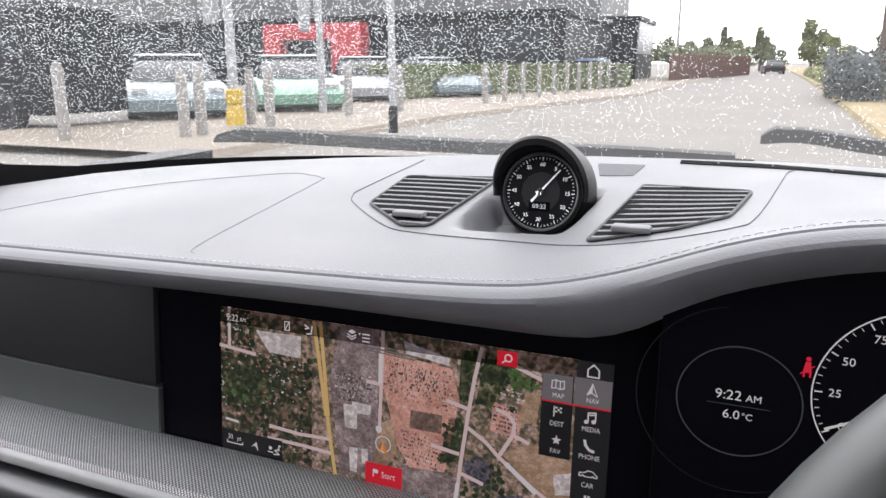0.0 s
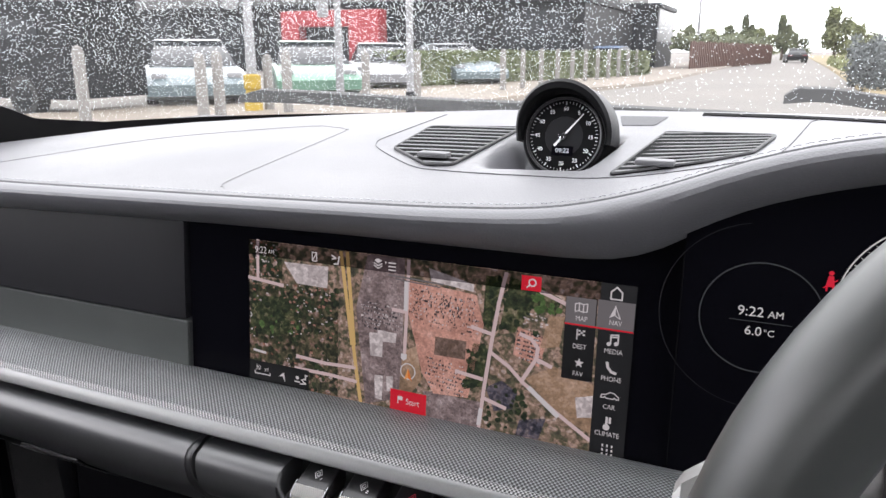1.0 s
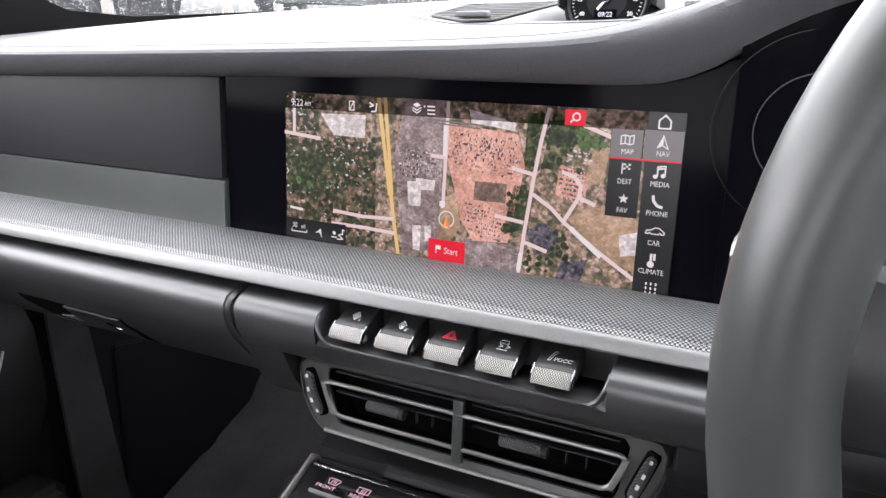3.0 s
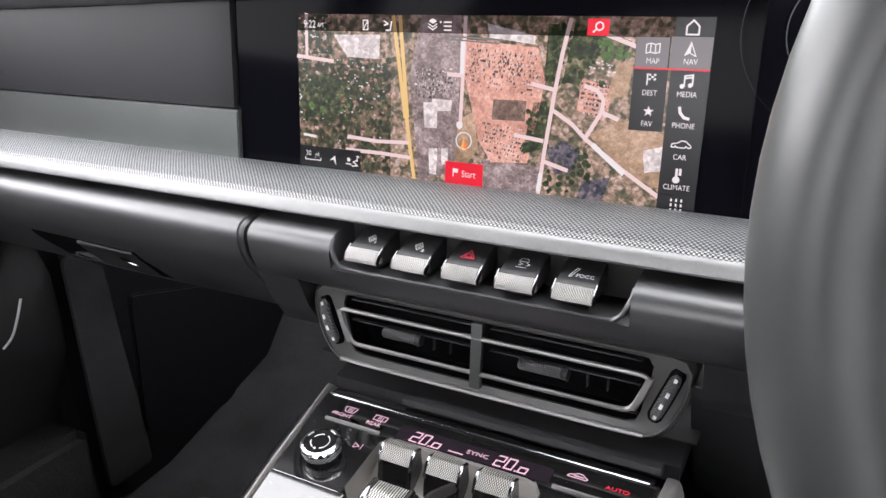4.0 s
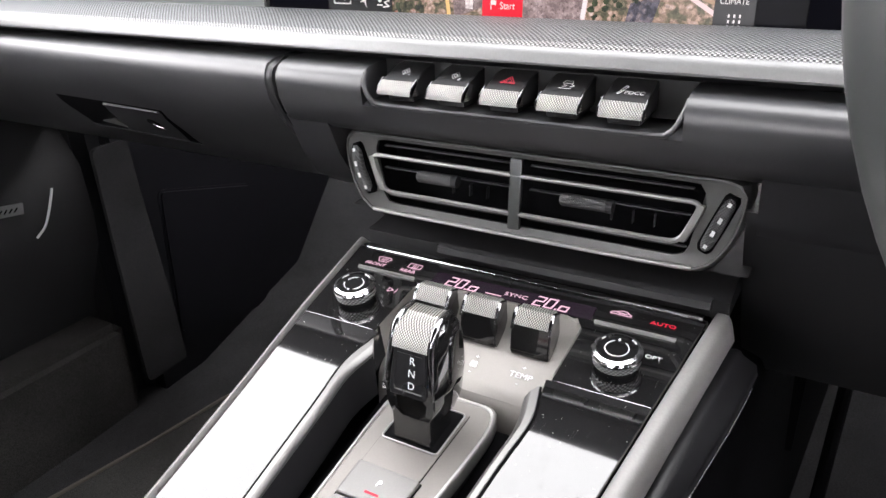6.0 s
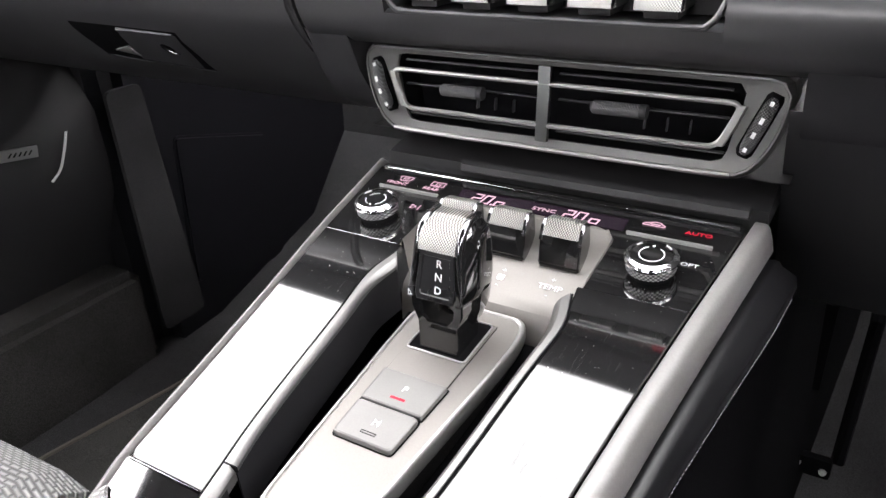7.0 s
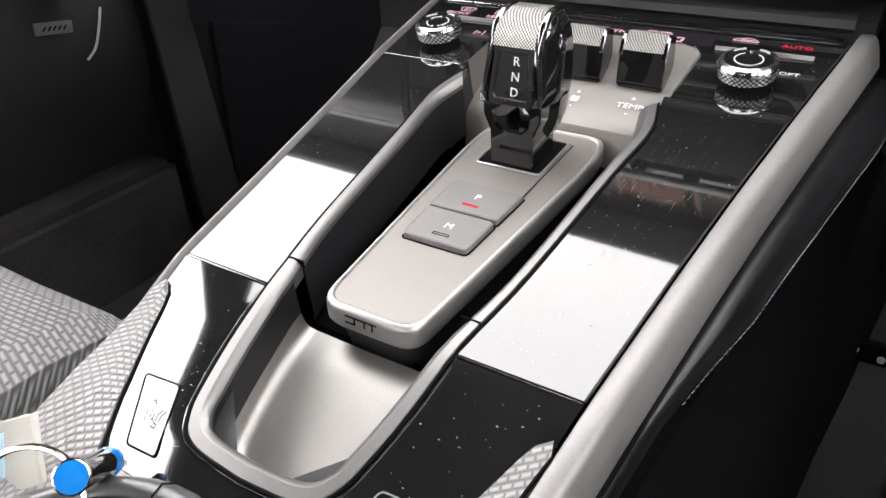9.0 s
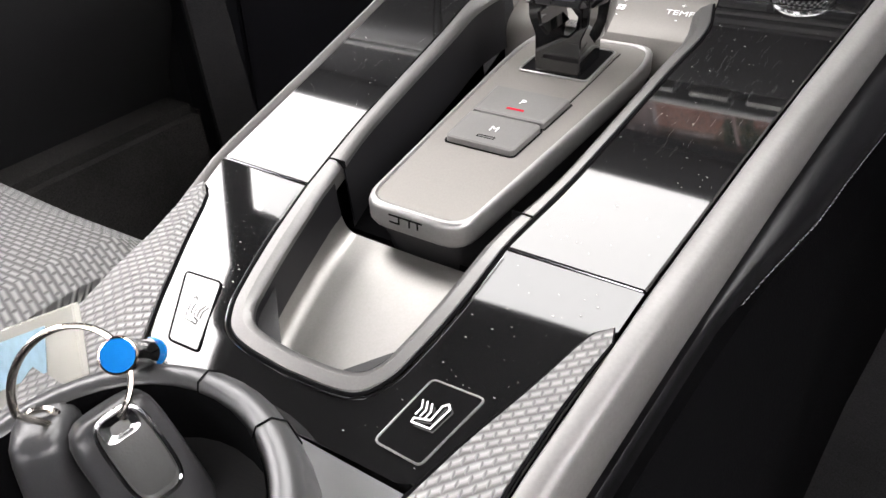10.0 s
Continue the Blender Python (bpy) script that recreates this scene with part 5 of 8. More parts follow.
def car(x, y, turn, paint, label, kind_name="parked_car", k=1.0):
    """A parked low coupe: body, glasshouse, wheels and lamps."""
    g = thing(kind_name, label, "car", group="parked cars", at=(x, y, 0))
    m = Matrix.Translation((x, y, 0)) @ pose(0, 0, 0, 0, 0, turn) @ Matrix.Scale(k, 4)
    low = [(-2.12, 0.30), (-2.16, 0.58), (-2.02, 0.74), (-1.2, 0.80), (0.6, 0.80), (1.35, 0.74), (1.95, 0.58), (2.14, 0.46), (2.12, 0.26), (1.7, 0.18), (-1.8, 0.20)]
    bm = loft(B(), [[m @ Vector((u * f, w, z - d * max(0.0, z - 0.5))) for u, z in low] for w, f, d in ((-0.90, 0.93, 0.5), (-0.88, 0.98, 0.15), (-0.70, 1.0, 0.0), (0.0, 1.01, 0.06), (0.70, 1.0, 0.0), (0.88, 0.98, 0.15), (0.90, 0.93, 0.5))])
    part("body", bm, paint, g)
    cab = [(-1.75, 0.78), (-1.05, 1.17), (-0.35, 1.27), (0.15, 1.24), (1.05, 0.77)]
    bm = loft(B(), [[m @ Vector((u * (0.96 if abs(w) > 0.7 else 1), w * (1 if z < 1.0 else 0.80), z)) for u, z in cab] for w in (-0.80, -0.6, 0.6, 0.80)])
    part("glasshouse", bm, WINDOW, g, "dark windows")
    bm = loft(B(), [[m @ Vector((u, w, z)) for u, z in ((-1.06, 1.185), (-0.6, 1.265), (-0.3, 1.29), (0.18, 1.255), (0.12, 1.23), (-0.35, 1.25), (-1.0, 1.16))] for w in (-0.64, -0.4, 0, 0.4, 0.64)])
    part("roof", bm, paint, g)
    for u in (-1.3, 1.3):
        for s in (-1, 1):
            wm = m @ Matrix.Translation((u, s * 0.80, 0.32)) @ pose(0, 0, 0, 90, 0, 0)
            wh = part("wheel", lathe(B(), [(0.0, -0.10), (0.32, -0.10), (0.33, 0.0), (0.32, 0.10), (0.0, 0.10)], wm, 18), TYRE, g)
            part("rim", lathe(B(), [(0.0, -0.11), (0.20, -0.105), (0.21, 0.105), (0.0, 0.11)], wm, 14), PAINT_GREY, wh)
    for s in (-1, 1):
        part("headlight", box(B(), (1.86, s * 0.66, 0.60), (0.22, 0.26, 0.13), 0.03, m), PAINT_GREY, g)
        part("tail_light", box(B(), (-2.10, s * 0.60, 0.64), (0.1, 0.36, 0.08), 0.03, m), RED, g)
    return g


SILVER_CAR = mat("silver_car_paint", (0.10, 0.13, 0.14), 0.3, 0.0)
GREEN_CAR = mat("pale_green_car_paint", (0.10, 0.19, 0.14), 0.3)
WHITE_CAR = mat("white_car_paint", (0.19, 0.19, 0.20), 0.3)
BLUE_CAR = mat("blue_car_paint", (0.03, 0.07, 0.15), 0.3)
car(-10.9, 11.6, -44, SILVER_CAR, "pale silver car parked behind the bollards")
car(-9.9, 14.4, -50, GREEN_CAR, "pale green car parked behind the bollards")
car(-10.3, 18.6, -56, WHITE_CAR, "white car parked before the showroom")
car(-9.4, 21.6, -40, SILVER_CAR, "silver car parked behind the hedge")
car(-7.2, 36, 80, BLUE_CAR, "blue car parked beyond the hedge")
car(1.3, 78, 95, CLAD, "dark car far down the road")

# the car's own bonnet and wipers
BONNET = mat("pale_wet_car_paint", (0.16, 0.165, 0.17), 0.25, bump=(260, 0.002))
bonnet = thing("bonnet", "pale wet bonnet of the car beyond the windscreen", "car bonnet", at=(0, 1.0, 0.8))
part("panel", loft(B(), [[(x, y, z - 0.06 * x * x - 0.03 * max(0, abs(x) - 0.5)) for x in [-0.8 + 0.1 * i for i in range(17)]] for y, z in ((0.52, 0.905), (0.7, 0.90), (1.0, 0.86), (1.4, 0.79), (1.8, 0.66), (1.9, 0.5))], False), BONNET, bonnet)
for pts in (((-0.47, 0.395, 0.962), (-0.40, 0.43, 0.960), (-0.25, 0.475, 0.952), (0.0, 0.52, 0.945), (0.14, 0.535, 0.940)), ((0.165, 0.560, 0.966), (0.21, 0.565, 0.968), (0.30, 0.545, 0.958), (0.50, 0.50, 0.948), (0.60, 0.46, 0.94))):
    g = thing("windscreen_wiper", "black wet wiper lying at the foot of the windscreen", "wiper", group="windscreen wipers", at=pts[0])
    sp = smooth_line(pts, 5)
    part("blade", loft(B(), [[(x + a, y + b, z + c) for a, b, c in ((0, -0.012, -0.006), (0, -0.004, 0.008 * f), (0, 0.012, 0.010 * f), (0, 0.020, -0.008))] for (x, y, z), f in zip(sp, [0.3, 0.9, 1.2] + [1.0] * (len(sp) - 3))]), RUBBER, g)
    part("arm", tube(B(), [(x + 0.02, y + 0.02, z - 0.004) for x, y, z in sp[6:]], 0.006, 6), MATTE, g)

# ---- central screen ----
def glow(name, col, strength):
    return mat(name, (0.01, 0.01, 0.01), 0.25, spec=0.2, emit=(*col, strength))


SCREEN = 1.0
UI_WHITE = glow("ui_white", (1.0, 0.93, 0.95), 0.62 * SCREEN)
UI_DARK = glow("ui_charcoal", (0.5, 0.5, 0.62), 0.012 * SCREEN)
UI_BLACK = glow("ui_black", (0.5, 0.5, 0.7), 0.004 * SCREEN)
UI_GREY = glow("ui_grey", (0.9, 0.82, 0.86), 0.16 * SCREEN)
UI_RED = glow("ui_red", (1.0, 0.008, 0.035), 0.62 * SCREEN)
UI_ROAD = glow("map_pale_road", (1.0, 0.76, 0.76), 0.62 * SCREEN)
UI_YELLOW = glow("map_yellow_road", (1.0, 0.66, 0.26), 0.62 * SCREEN)
UI_ORANGE = glow("map_orange", (1.0, 0.25, 0.04), 0.7 * SCREEN)


def aerial(name, stops, scale, strength, speck=0.6, patch=0.4, cells=420):
    """A glowing aerial picture: patches of several tones at two sizes, broken by small bright and dark specks."""
    m = bpy.data.materials.new(name)
    m.use_nodes = True
    n, l = m.node_tree.nodes, m.node_tree.links
    b = n["Principled BSDF"]
    b.inputs["Base Color"].default_value = (0.01, 0.01, 0.01, 1)
    b.inputs["Roughness"].default_value = 0.25
    b.inputs["Specular IOR Level"].default_value = 0.2
    co = n.new("ShaderNodeTexCoord")
    a = n.new("ShaderNodeTexNoise")
    a.inputs["Scale"].default_value, a.inputs["Detail"].default_value, a.inputs["Roughness"].default_value = scale, 8, 0.72
    l.new(co.outputs["Object"], a.inputs["Vector"])
    r = n.new("ShaderNodeValToRGB")
    while len(r.color_ramp.elements) < len(stops):
        r.color_ramp.elements.new(0.5)
    for e, (p, c) in zip(r.color_ramp.elements, stops):
        e.position, e.color = p, (*c, 1)
    wob = n.new("ShaderNodeMix")
    wob.data_type = "VECTOR"
    wob.inputs[0].default_value = 0.0035
    l.new(co.outputs["Object"], wob.inputs[4])
    l.new(a.outputs[1], wob.inputs[5])
    c = n.new("ShaderNodeTexVoronoi")
    c.feature = "SMOOTH_F1"
    c.inputs["Scale"].default_value, c.inputs["Smoothness"].default_value = cells, 0.7
    l.new(wob.outputs[1], c.inputs["Vector"])
    cs = n.new("ShaderNodeSeparateColor")
    l.new(c.outputs["Color"], cs.inputs[0])
    both = n.new("ShaderNodeMix")
    both.inputs[0].default_value = patch
    l.new(a.outputs[0], both.inputs[2])
    l.new(cs.outputs[1], both.inputs[3])
    l.new(both.outputs[0], r.inputs[0])
    v = n.new("ShaderNodeTexVoronoi")
    v.inputs["Scale"].default_value = 850
    l.new(co.outputs["Object"], v.inputs["Vector"])
    s = n.new("ShaderNodeSeparateColor")
    l.new(v.outputs["Color"], s.inputs[0])
    q = n.new("ShaderNodeMapRange")
    q.inputs[1].default_value, q.inputs[2].default_value, q.inputs[3].default_value, q.inputs[4].default_value = 0.0, 1.0, 0.35, 1.75
    l.new(s.outputs[0], q.inputs[0])
    mx = n.new("ShaderNodeMix")
    mx.data_type, mx.blend_type = "RGBA", "MULTIPLY"
    mx.inputs[0].default_value = speck
    l.new(r.outputs[0], mx.inputs[6])
    l.new(q.outputs[0], mx.inputs[7])
    l.new(mx.outputs[2], b.inputs["Emission Color"])
    b.inputs["Emission Strength"].default_value = strength * SCREEN
    return m


A_TOWN = aerial("aerial_town", [(0.30, (0.05, 0.05, 0.035)), (0.42, (0.11, 0.10, 0.06)), (0.50, (0.26, 0.18, 0.13)), (0.60, (0.42, 0.28, 0.22)), (0.72, (0.6, 0.48, 0.44))], 70, 0.8, 0.5, 0.3)
A_WOOD = aerial("aerial_dark_gardens", [(0.30, (0.010, 0.012, 0.007)), (0.44, (0.045, 0.045, 0.022)), (0.54, (0.12, 0.10, 0.055)), (0.64, (0.24, 0.14, 0.11)), (0.78, (0.60, 0.46, 0.43))], 110, 0.8, 0.6, 0.45, 330)
A_GREY = aerial("aerial_yards", [(0.30, (0.10, 0.075, 0.075)), (0.5, (0.26, 0.19, 0.19)), (0.68, (0.50, 0.40, 0.40))], 60, 0.8, 0.45, 0.18, 300)
A_PINK = aerial("aerial_car_park", [(0.3, (0.46, 0.21, 0.16)), (0.5, (0.74, 0.38, 0.30)), (0.7, (0.92, 0.56, 0.48))], 45, 0.74, 0.3, 0.12, 300)
A_GREEN = aerial("aerial_trees", [(0.3, (0.010, 0.014, 0.007)), (0.48, (0.035, 0.048, 0.018)), (0.6, (0.11, 0.11, 0.05)), (0.74, (0.30, 0.24, 0.16))], 120, 0.85, 0.6, 0.3, 330)
A_DARK = aerial("aerial_dark_roof", [(0.3, (0.13, 0.08, 0.06)), (0.7, (0.26, 0.17, 0.14))], 90, 0.8, 0.4)
A_TAN = aerial("aerial_bare_ground", [(0.3, (0.20, 0.13, 0.08)), (0.5, (0.44, 0.28, 0.18)), (0.7, (0.74, 0.52, 0.40))], 34, 0.75, 0.25, 0.12)
A_ROOF = aerial("aerial_pale_roof", [(0.35, (0.50, 0.43, 0.43)), (0.65, (0.85, 0.76, 0.76))], 120, 0.8, 0.2)
A_SHADE = aerial("aerial_shade", [(0.3, (0.03, 0.03, 0.045)), (0.5, (0.09, 0.08, 0.11)), (0.7, (0.2, 0.16, 0.17))], 70, 0.8)
A_HOUSE = aerial("aerial_red_roof", [(0.35, (0.22, 0.09, 0.06)), (0.65, (0.48, 0.24, 0.19))], 120, 0.8, 0.3)
A_TREE = aerial("aerial_tree_crown", [(0.35, (0.010, 0.018, 0.008)), (0.65, (0.040, 0.055, 0.022))], 200, 0.9, 0.5)
A_LAWN = aerial("aerial_lawn", [(0.35, (0.05, 0.10, 0.025)), (0.65, (0.10, 0.17, 0.05))], 150, 0.9, 0.4)
CAR_DARK = glow("map_dark_car", (0.55, 0.5, 0.6), 0.06)
CAR_PALE = glow("map_pale_car", (1.0, 0.88, 0.9), 0.55)

screen = thing("touchscreen", "wide black touchscreen showing an aerial street map and menu", "screen", at=(-0.03, 0.0, 0.80))
bm = upright(B(), -0.2088, 0.1235, 0.795, 0.923, 0.0, 0.01)
part("glass_panel", bm, GLASS_BLACK, screen, "black glass surround")
SM = plane_at((-0.157, back(0.80) - 0.0004, 0.80), (1, 0, 0), (0, 0.0948, 1)) @ Matrix.Diagonal((0.001, 0.001, 1, 1))


def sheet(name, pts, material, parent, lift, label=""):
    bm = B()
    bm.faces.new([bm.verts.new(SM @ Vector((x, y, lift))) for x, y in pts])
    return part(name, bm, material, parent, label, smooth=False)


def rect(u0, v0, u1, v1):
    return [(u0, v0), (u1, v0), (u1, v1), (u0, v1)]


display = sheet("map_display", rect(0, -2.5, 238.5, 96.2), A_TOWN, screen, 0.0, "lit aerial map")
for pts in (rect(0, -2.5, 71, 66), rect(0, 72, 27, 96)):
    sheet("garden_patch", pts, A_WOOD, display, 0.00003)
for pts in (((84, 60), (92, 96), (118, 96), (118, 6), (92, -2.5), (88, 30)), ((136, -2.5), (170, -2.5), (172, 14), (133, 14))):
    sheet("yard", pts, A_GREY, display, 0.00003)
L1, L2, L3, L4 = 0.00006, 0.00012, 0.00018, 0.00024
sheet("garden_patch", ((172, -2.5), (238.4, -2.5), (228, 6), (205, 12), (190, 26), (176, 28)), A_TOWN, display, 0.00003)
sheet("car_park", ((118.5, 70), (121, 83), (165.5, 79.5), (171, 62), (168, 44), (163, 15), (140, 13.5), (131.5, 26), (126, 46)), A_PINK, display, L1)
sheet("car_park", ((192, 64), (210, 60), (206, 42), (190, 47)), A_PINK, display, L1)
for pts in (((171.1, 92), (181, 92), (179.8, 74), (174, 60), (170.2, 62)), ((186, 93), (217, 84), (214, 74), (200, 76), (190, 60), (181, 62)), ((3, 58), (36, 60), (44, 50), (38, 38), (18, 30), (0.2, 36)), ((165, 50), (175, 50), (171.5, 24), (160, 20), (162, 36))):
    sheet("wooded_patch", pts, A_GREEN, display, L1)
sheet("dark_roof", ((140.2, 50), (160.6, 50.3), (160.2, 38.7), (139.6, 38.4)), A_DARK, display, L2)
for pts in (((210, 73), (219.2, 74), (217, 56), (205.8, 53.3)), ((198, 34), (215, 44), (238.4, 37), (238.4, 8), (222, 14)), ((118, 36), (127.3, 41.9), (131.9, 20.9), (122, 6.7), (116, 10))):
    sheet("bare_ground", pts, A_TAN, display, L1)
for pts in (((28.5, 83.8), (63, 84.4), (62.4, 70.1), (38.8, 70.5)), ((93.9, 45.6), (103.8, 46.2), (103.8, 30.8), (95.2, 30.4)), ((100, 48.2), (113.4, 47.8), (113, 41.6), (100, 40.8)), ((98.3, 18), (104.5, 18.6), (104, 2.3), (99.2, 2.6)), ((107, 18.5), (111.8, 19.4), (111.5, 9.3), (107.5, 9)), ((134.4, 92), (163.7, 85.6), (163.6, 81.1), (136.1, 84.2)), ((228, 28), (238.4, 31), (238.4, 18), (230, 16.3))):
    sheet("pale_roof", pts, A_ROOF, display, L2)
for pts in (((174, 24), (184, 30), (194, 24), (191, 14), (180, 10)), ((196, 8), (212, 12), (208, -2), (194, -2))):
    sheet("shaded_patch", pts, A_SHADE, display, L1)
seed_map = random.Random(8)


def scatter(name, n, zone, size, material, lift, label, sides=4, rows=0.0):
    """Many small flat marks inside a part of the map."""
    bm = B()
    for _ in range(n):
        u0, v0, u1, v1 = seed_map.choice(zone)
        u, v, r, a0 = seed_map.uniform(u0, u1), seed_map.uniform(v0, v1), seed_map.uniform(*size), seed_map.uniform(-0.4, 0.3)
        if rows:
            v, a0 = v0 + round((v - v0) / rows) * rows - 0.10 * (u - u0) + seed_map.uniform(-0.2, 0.2), 1.35 + seed_map.uniform(-0.15, 0.15)
        k = seed_map.uniform(0.45, 0.75) if sides == 4 else 1.0
        pts = []
        for j in range(sides):
            a = 2 * math.pi * (j + 0.5) / sides
            p, q = r * math.cos(a), r * k * math.sin(a)
            f = seed_map.uniform(0.7, 1.2) if sides > 4 else 1.0
            pts.append((min(238, max(0.3, u + f * (p * math.cos(a0) - q * math.sin(a0)))), min(95.8, max(-2.2, v + f * (p * math.sin(a0) + q * math.cos(a0))))))
        bm.faces.new([bm.verts.new(SM @ Vector((x, y, lift + seed_map.uniform(0, 0.000015)))) for x, y in pts])
    return tagged(part(name, bm, material, display, label, smooth=False), kind="stuff")


WEST = [(1, -2, 68, 36), (34, 34, 70, 70), (2, 54, 70, 70), (1, 72, 26, 95)]
scatter("map_tree", 240, WEST + [(0, 30, 40, 60)], (0.9, 2.6), A_TREE, L1 + 0.00002, "dark tree crowns", 7)
scatter("map_tree", 110, [(160, 22, 174, 52), (182, 60, 204, 92), (172, 60, 180, 92), (174, 0, 200, 26)], (0.9, 2.4), A_TREE, L1 + 0.00002, "dark tree crowns", 7)
scatter("map_lawn", 26, [(2, 34, 40, 58), (200, 74, 216, 88), (200, 74, 216, 88)], (0.8, 2.6), A_LAWN, L1 + 0.00003, "green lawns", 7)
scatter("map_house", 90, WEST, (0.7, 1.8), A_HOUSE, L1 + 0.00004, "reddish roofs")
scatter("map_house", 110, WEST + [(88, 50, 117, 66), (196, 62, 210, 74)], (0.6, 1.3), A_ROOF, L1 + 0.00004, "pale roofs")
CARS = [(122, 58, 168, 80), (124, 62, 166, 80), (192, 46, 207, 62), (88, 50, 117, 66), (134, 18, 160, 36)]
scatter("map_car", 620, CARS, (0.45, 1.0), CAR_DARK, L2 + 0.00002, "dark parked cars on the map", rows=2.6)
scatter("map_car", 280, CARS, (0.4, 0.8), CAR_PALE, L2 + 0.00002, "pale parked cars on the map", rows=2.6)
ROADS = (((7.3, 96), (7.2, 70.3)), ((-0.2, 70.1), (27.6, 67.6)), ((39.1, 20.7), (61.2, 19.3), (84, 20.3)), ((37.7, 12.1), (64.2, 12), (85, 11.1)), ((120.7, 95), (120.2, 63.9), (119.4, 36)), ((110.5, 62.9), (120.1, 62.5)),
         ((183.4, 94.6), (179.8, 76.3), (176.7, 54.3), (173, 22.5), (170.9, -1.5)), ((163.6, 59.8), (175.4, 57.4)), ((154.6, 30.6), (171.5, 28.6)), ((173.4, 16.9), (186.9, 13.3)), ((177.3, 45.5), (188, 39.2), (196.5, 31.5), (217.4, 17), (238, 4.5)),
         ((196.4, 32.6), (204.1, 46.7), (213, 43.5)), ((204.1, 46.7), (204.7, 53.2), (200.6, 58.1), (194, 60)), ((204.2, 86.8), (220.4, 81.1)))
for pts in ROADS:
    part("road", stroke(B(), SM, pts, 2.3, 0.00002, L3), UI_ROAD, display)
for pts in (((72.4, 95), (77.2, 64.4), (81.4, 36)), ((77.1, 95), (80.2, 64.6), (83, 36.2)), ((82.2, 37.1), (85.2, 17), (88.5, -1.9))):
    part("main_road", stroke(B(), SM, pts, 2.5, 0.00002, L3), UI_YELLOW, display)
part("road_name", stroke(B(), SM, ((119.4, 81), (119.4, 64)), 2.6, 0.00002, L4), UI_WHITE, display)
part("road_name", stroke(B(), SM, ((201, 28.5), (218.5, 15)), 2.8, 0.00002, L4), UI_WHITE, display)
part("road_name", stroke(B(), SM, ((171.6, 9.5), (170.6, 0)), 2.4, 0.00002, L4), UI_WHITE, display)
part("map_credit", stroke(B(), SM, ((107, 84.6), (144, 83)), 1.0, 0.00002, L4), UI_GREY, display)
part("map_credit", stroke(B(), SM, ((112, 82.6), (142, 81)), 0.8, 0.00002, L4), UI_GREY, display)
part("map_maker_mark", stroke(B(), SM, ((3.6, 19.4), (13.2, 18.6)), 1.7, 0.00002, L4), UI_WHITE, display)
sheet("shield", ((117, 35.6), (121, 35.6), (121, 32.6), (119, 31), (117, 32.6)), UI_WHITE, display, L4)
part("position_ring", stroke(B(), SM, arc(122.1, 24.6, 5.0, 0, 360, 28), 0.7, 0.00002, L4), UI_WHITE, display)
sheet("position_arrow", ((119.6, 18.9), (122.3, 20.2), (122.3, 26.6)), glow("map_orange_light", (1.0, 0.42, 0.12), 0.75 * SCREEN), display, L4 + 0.00005)
sheet("position_arrow", ((125.0, 18.9), (122.3, 20.2), (122.3, 26.6)), UI_ORANGE, display, L4 + 0.00005)

VEIL = bpy.data.materials.new("dim_overlay")
VEIL.use_nodes = True
vn, vl = VEIL.node_tree.nodes, VEIL.node_tree.links
vt = vn.new("ShaderNodeBsdfTransparent")
vt.inputs[0].default_value = (0.33, 0.32, 0.34, 1)
vl.new(vt.outputs[0], vn["Material Output"].inputs[0])
sheet("status_bar", rect(-0.4, 86.0, 238.5, 96.2), VEIL, screen, 0.0004)
sheet("scale_box", rect(-0.2, -2.5, 48.6, 12.0), UI_BLACK, screen, 0.00045)
menu = sheet("menu_panel", rect(238.2, -2.5, 257.6, 96.2), UI_DARK, screen, 0.0005, "dark menu column")
side = sheet("sub_menu", rect(219.3, 38.6, 236.9, 86.2), UI_BLACK, screen, 0.0005, "dark sub-menu")
sheet("active_tile", rect(237.2, 71.0, 257.3, 86.7), UI_GREY, menu, 0.00056)
sheet("active_tile", rect(219.5, 71.0, 236.3, 86.2), UI_GREY, side, 0.00056)
sheet("red_underline", rect(219.3, 70.2, 257.2, 71.1), UI_RED, screen, 0.0006)
start = sheet("start_button", rect(110.4, -2.0, 135.6, 11.5), UI_RED, screen, 0.0006, "red start button")
search = sheet("search_button", rect(192.9, 86.4, 204.6, 95.0), UI_RED, screen, 0.0006, "red search button")
TOP = 0.0007


def ui_word(text, u, v, size, parent, align="CENTER"):
    return word("caption", text, size, SM @ pose(u, v, TOP), UI_WHITE, parent, 0.0, align, 0.86)


ui_word("9:22", 10.2, 89.8, 6.6, screen)
ui_word("AM", 18.6, 89.4, 4.0, screen)
for text, v in (("NAV", 74.5), ("MEDIA", 58.3), ("PHONE", 42.5), ("CAR", 26.2), ("CLIMATE", 10.2)):
    ui_word(text, 247.4, v, 4.0, menu)
for text, v in (("MAP", 74.3), ("DEST", 58.2), ("FAV", 42.3)):
    ui_word(text, 228.6, v, 4.0, side)
ui_word("Start", 126.2, 4.6, 5.6, start)
ui_word("30", 7.2, 7.2, 5.0, screen)
ui_word("yd", 14.2, 6.9, 4.2, screen)


def icon(name, strokes, parent, w=0.75, fills=()):
    bm = B()
    for pts in strokes:
        stroke(bm, SM, pts, w, 0.00002, TOP)
    for pts in fills:
        loft(bm, [[SM @ Vector((x, y, h)) for x, y in pts] for h in (TOP, TOP + 0.00002)])
    return part(name, bm, UI_WHITE, parent)


def at(pts, u, v, k=1.0):
    return [(u + x * k, v + y * k) for x, y in pts]


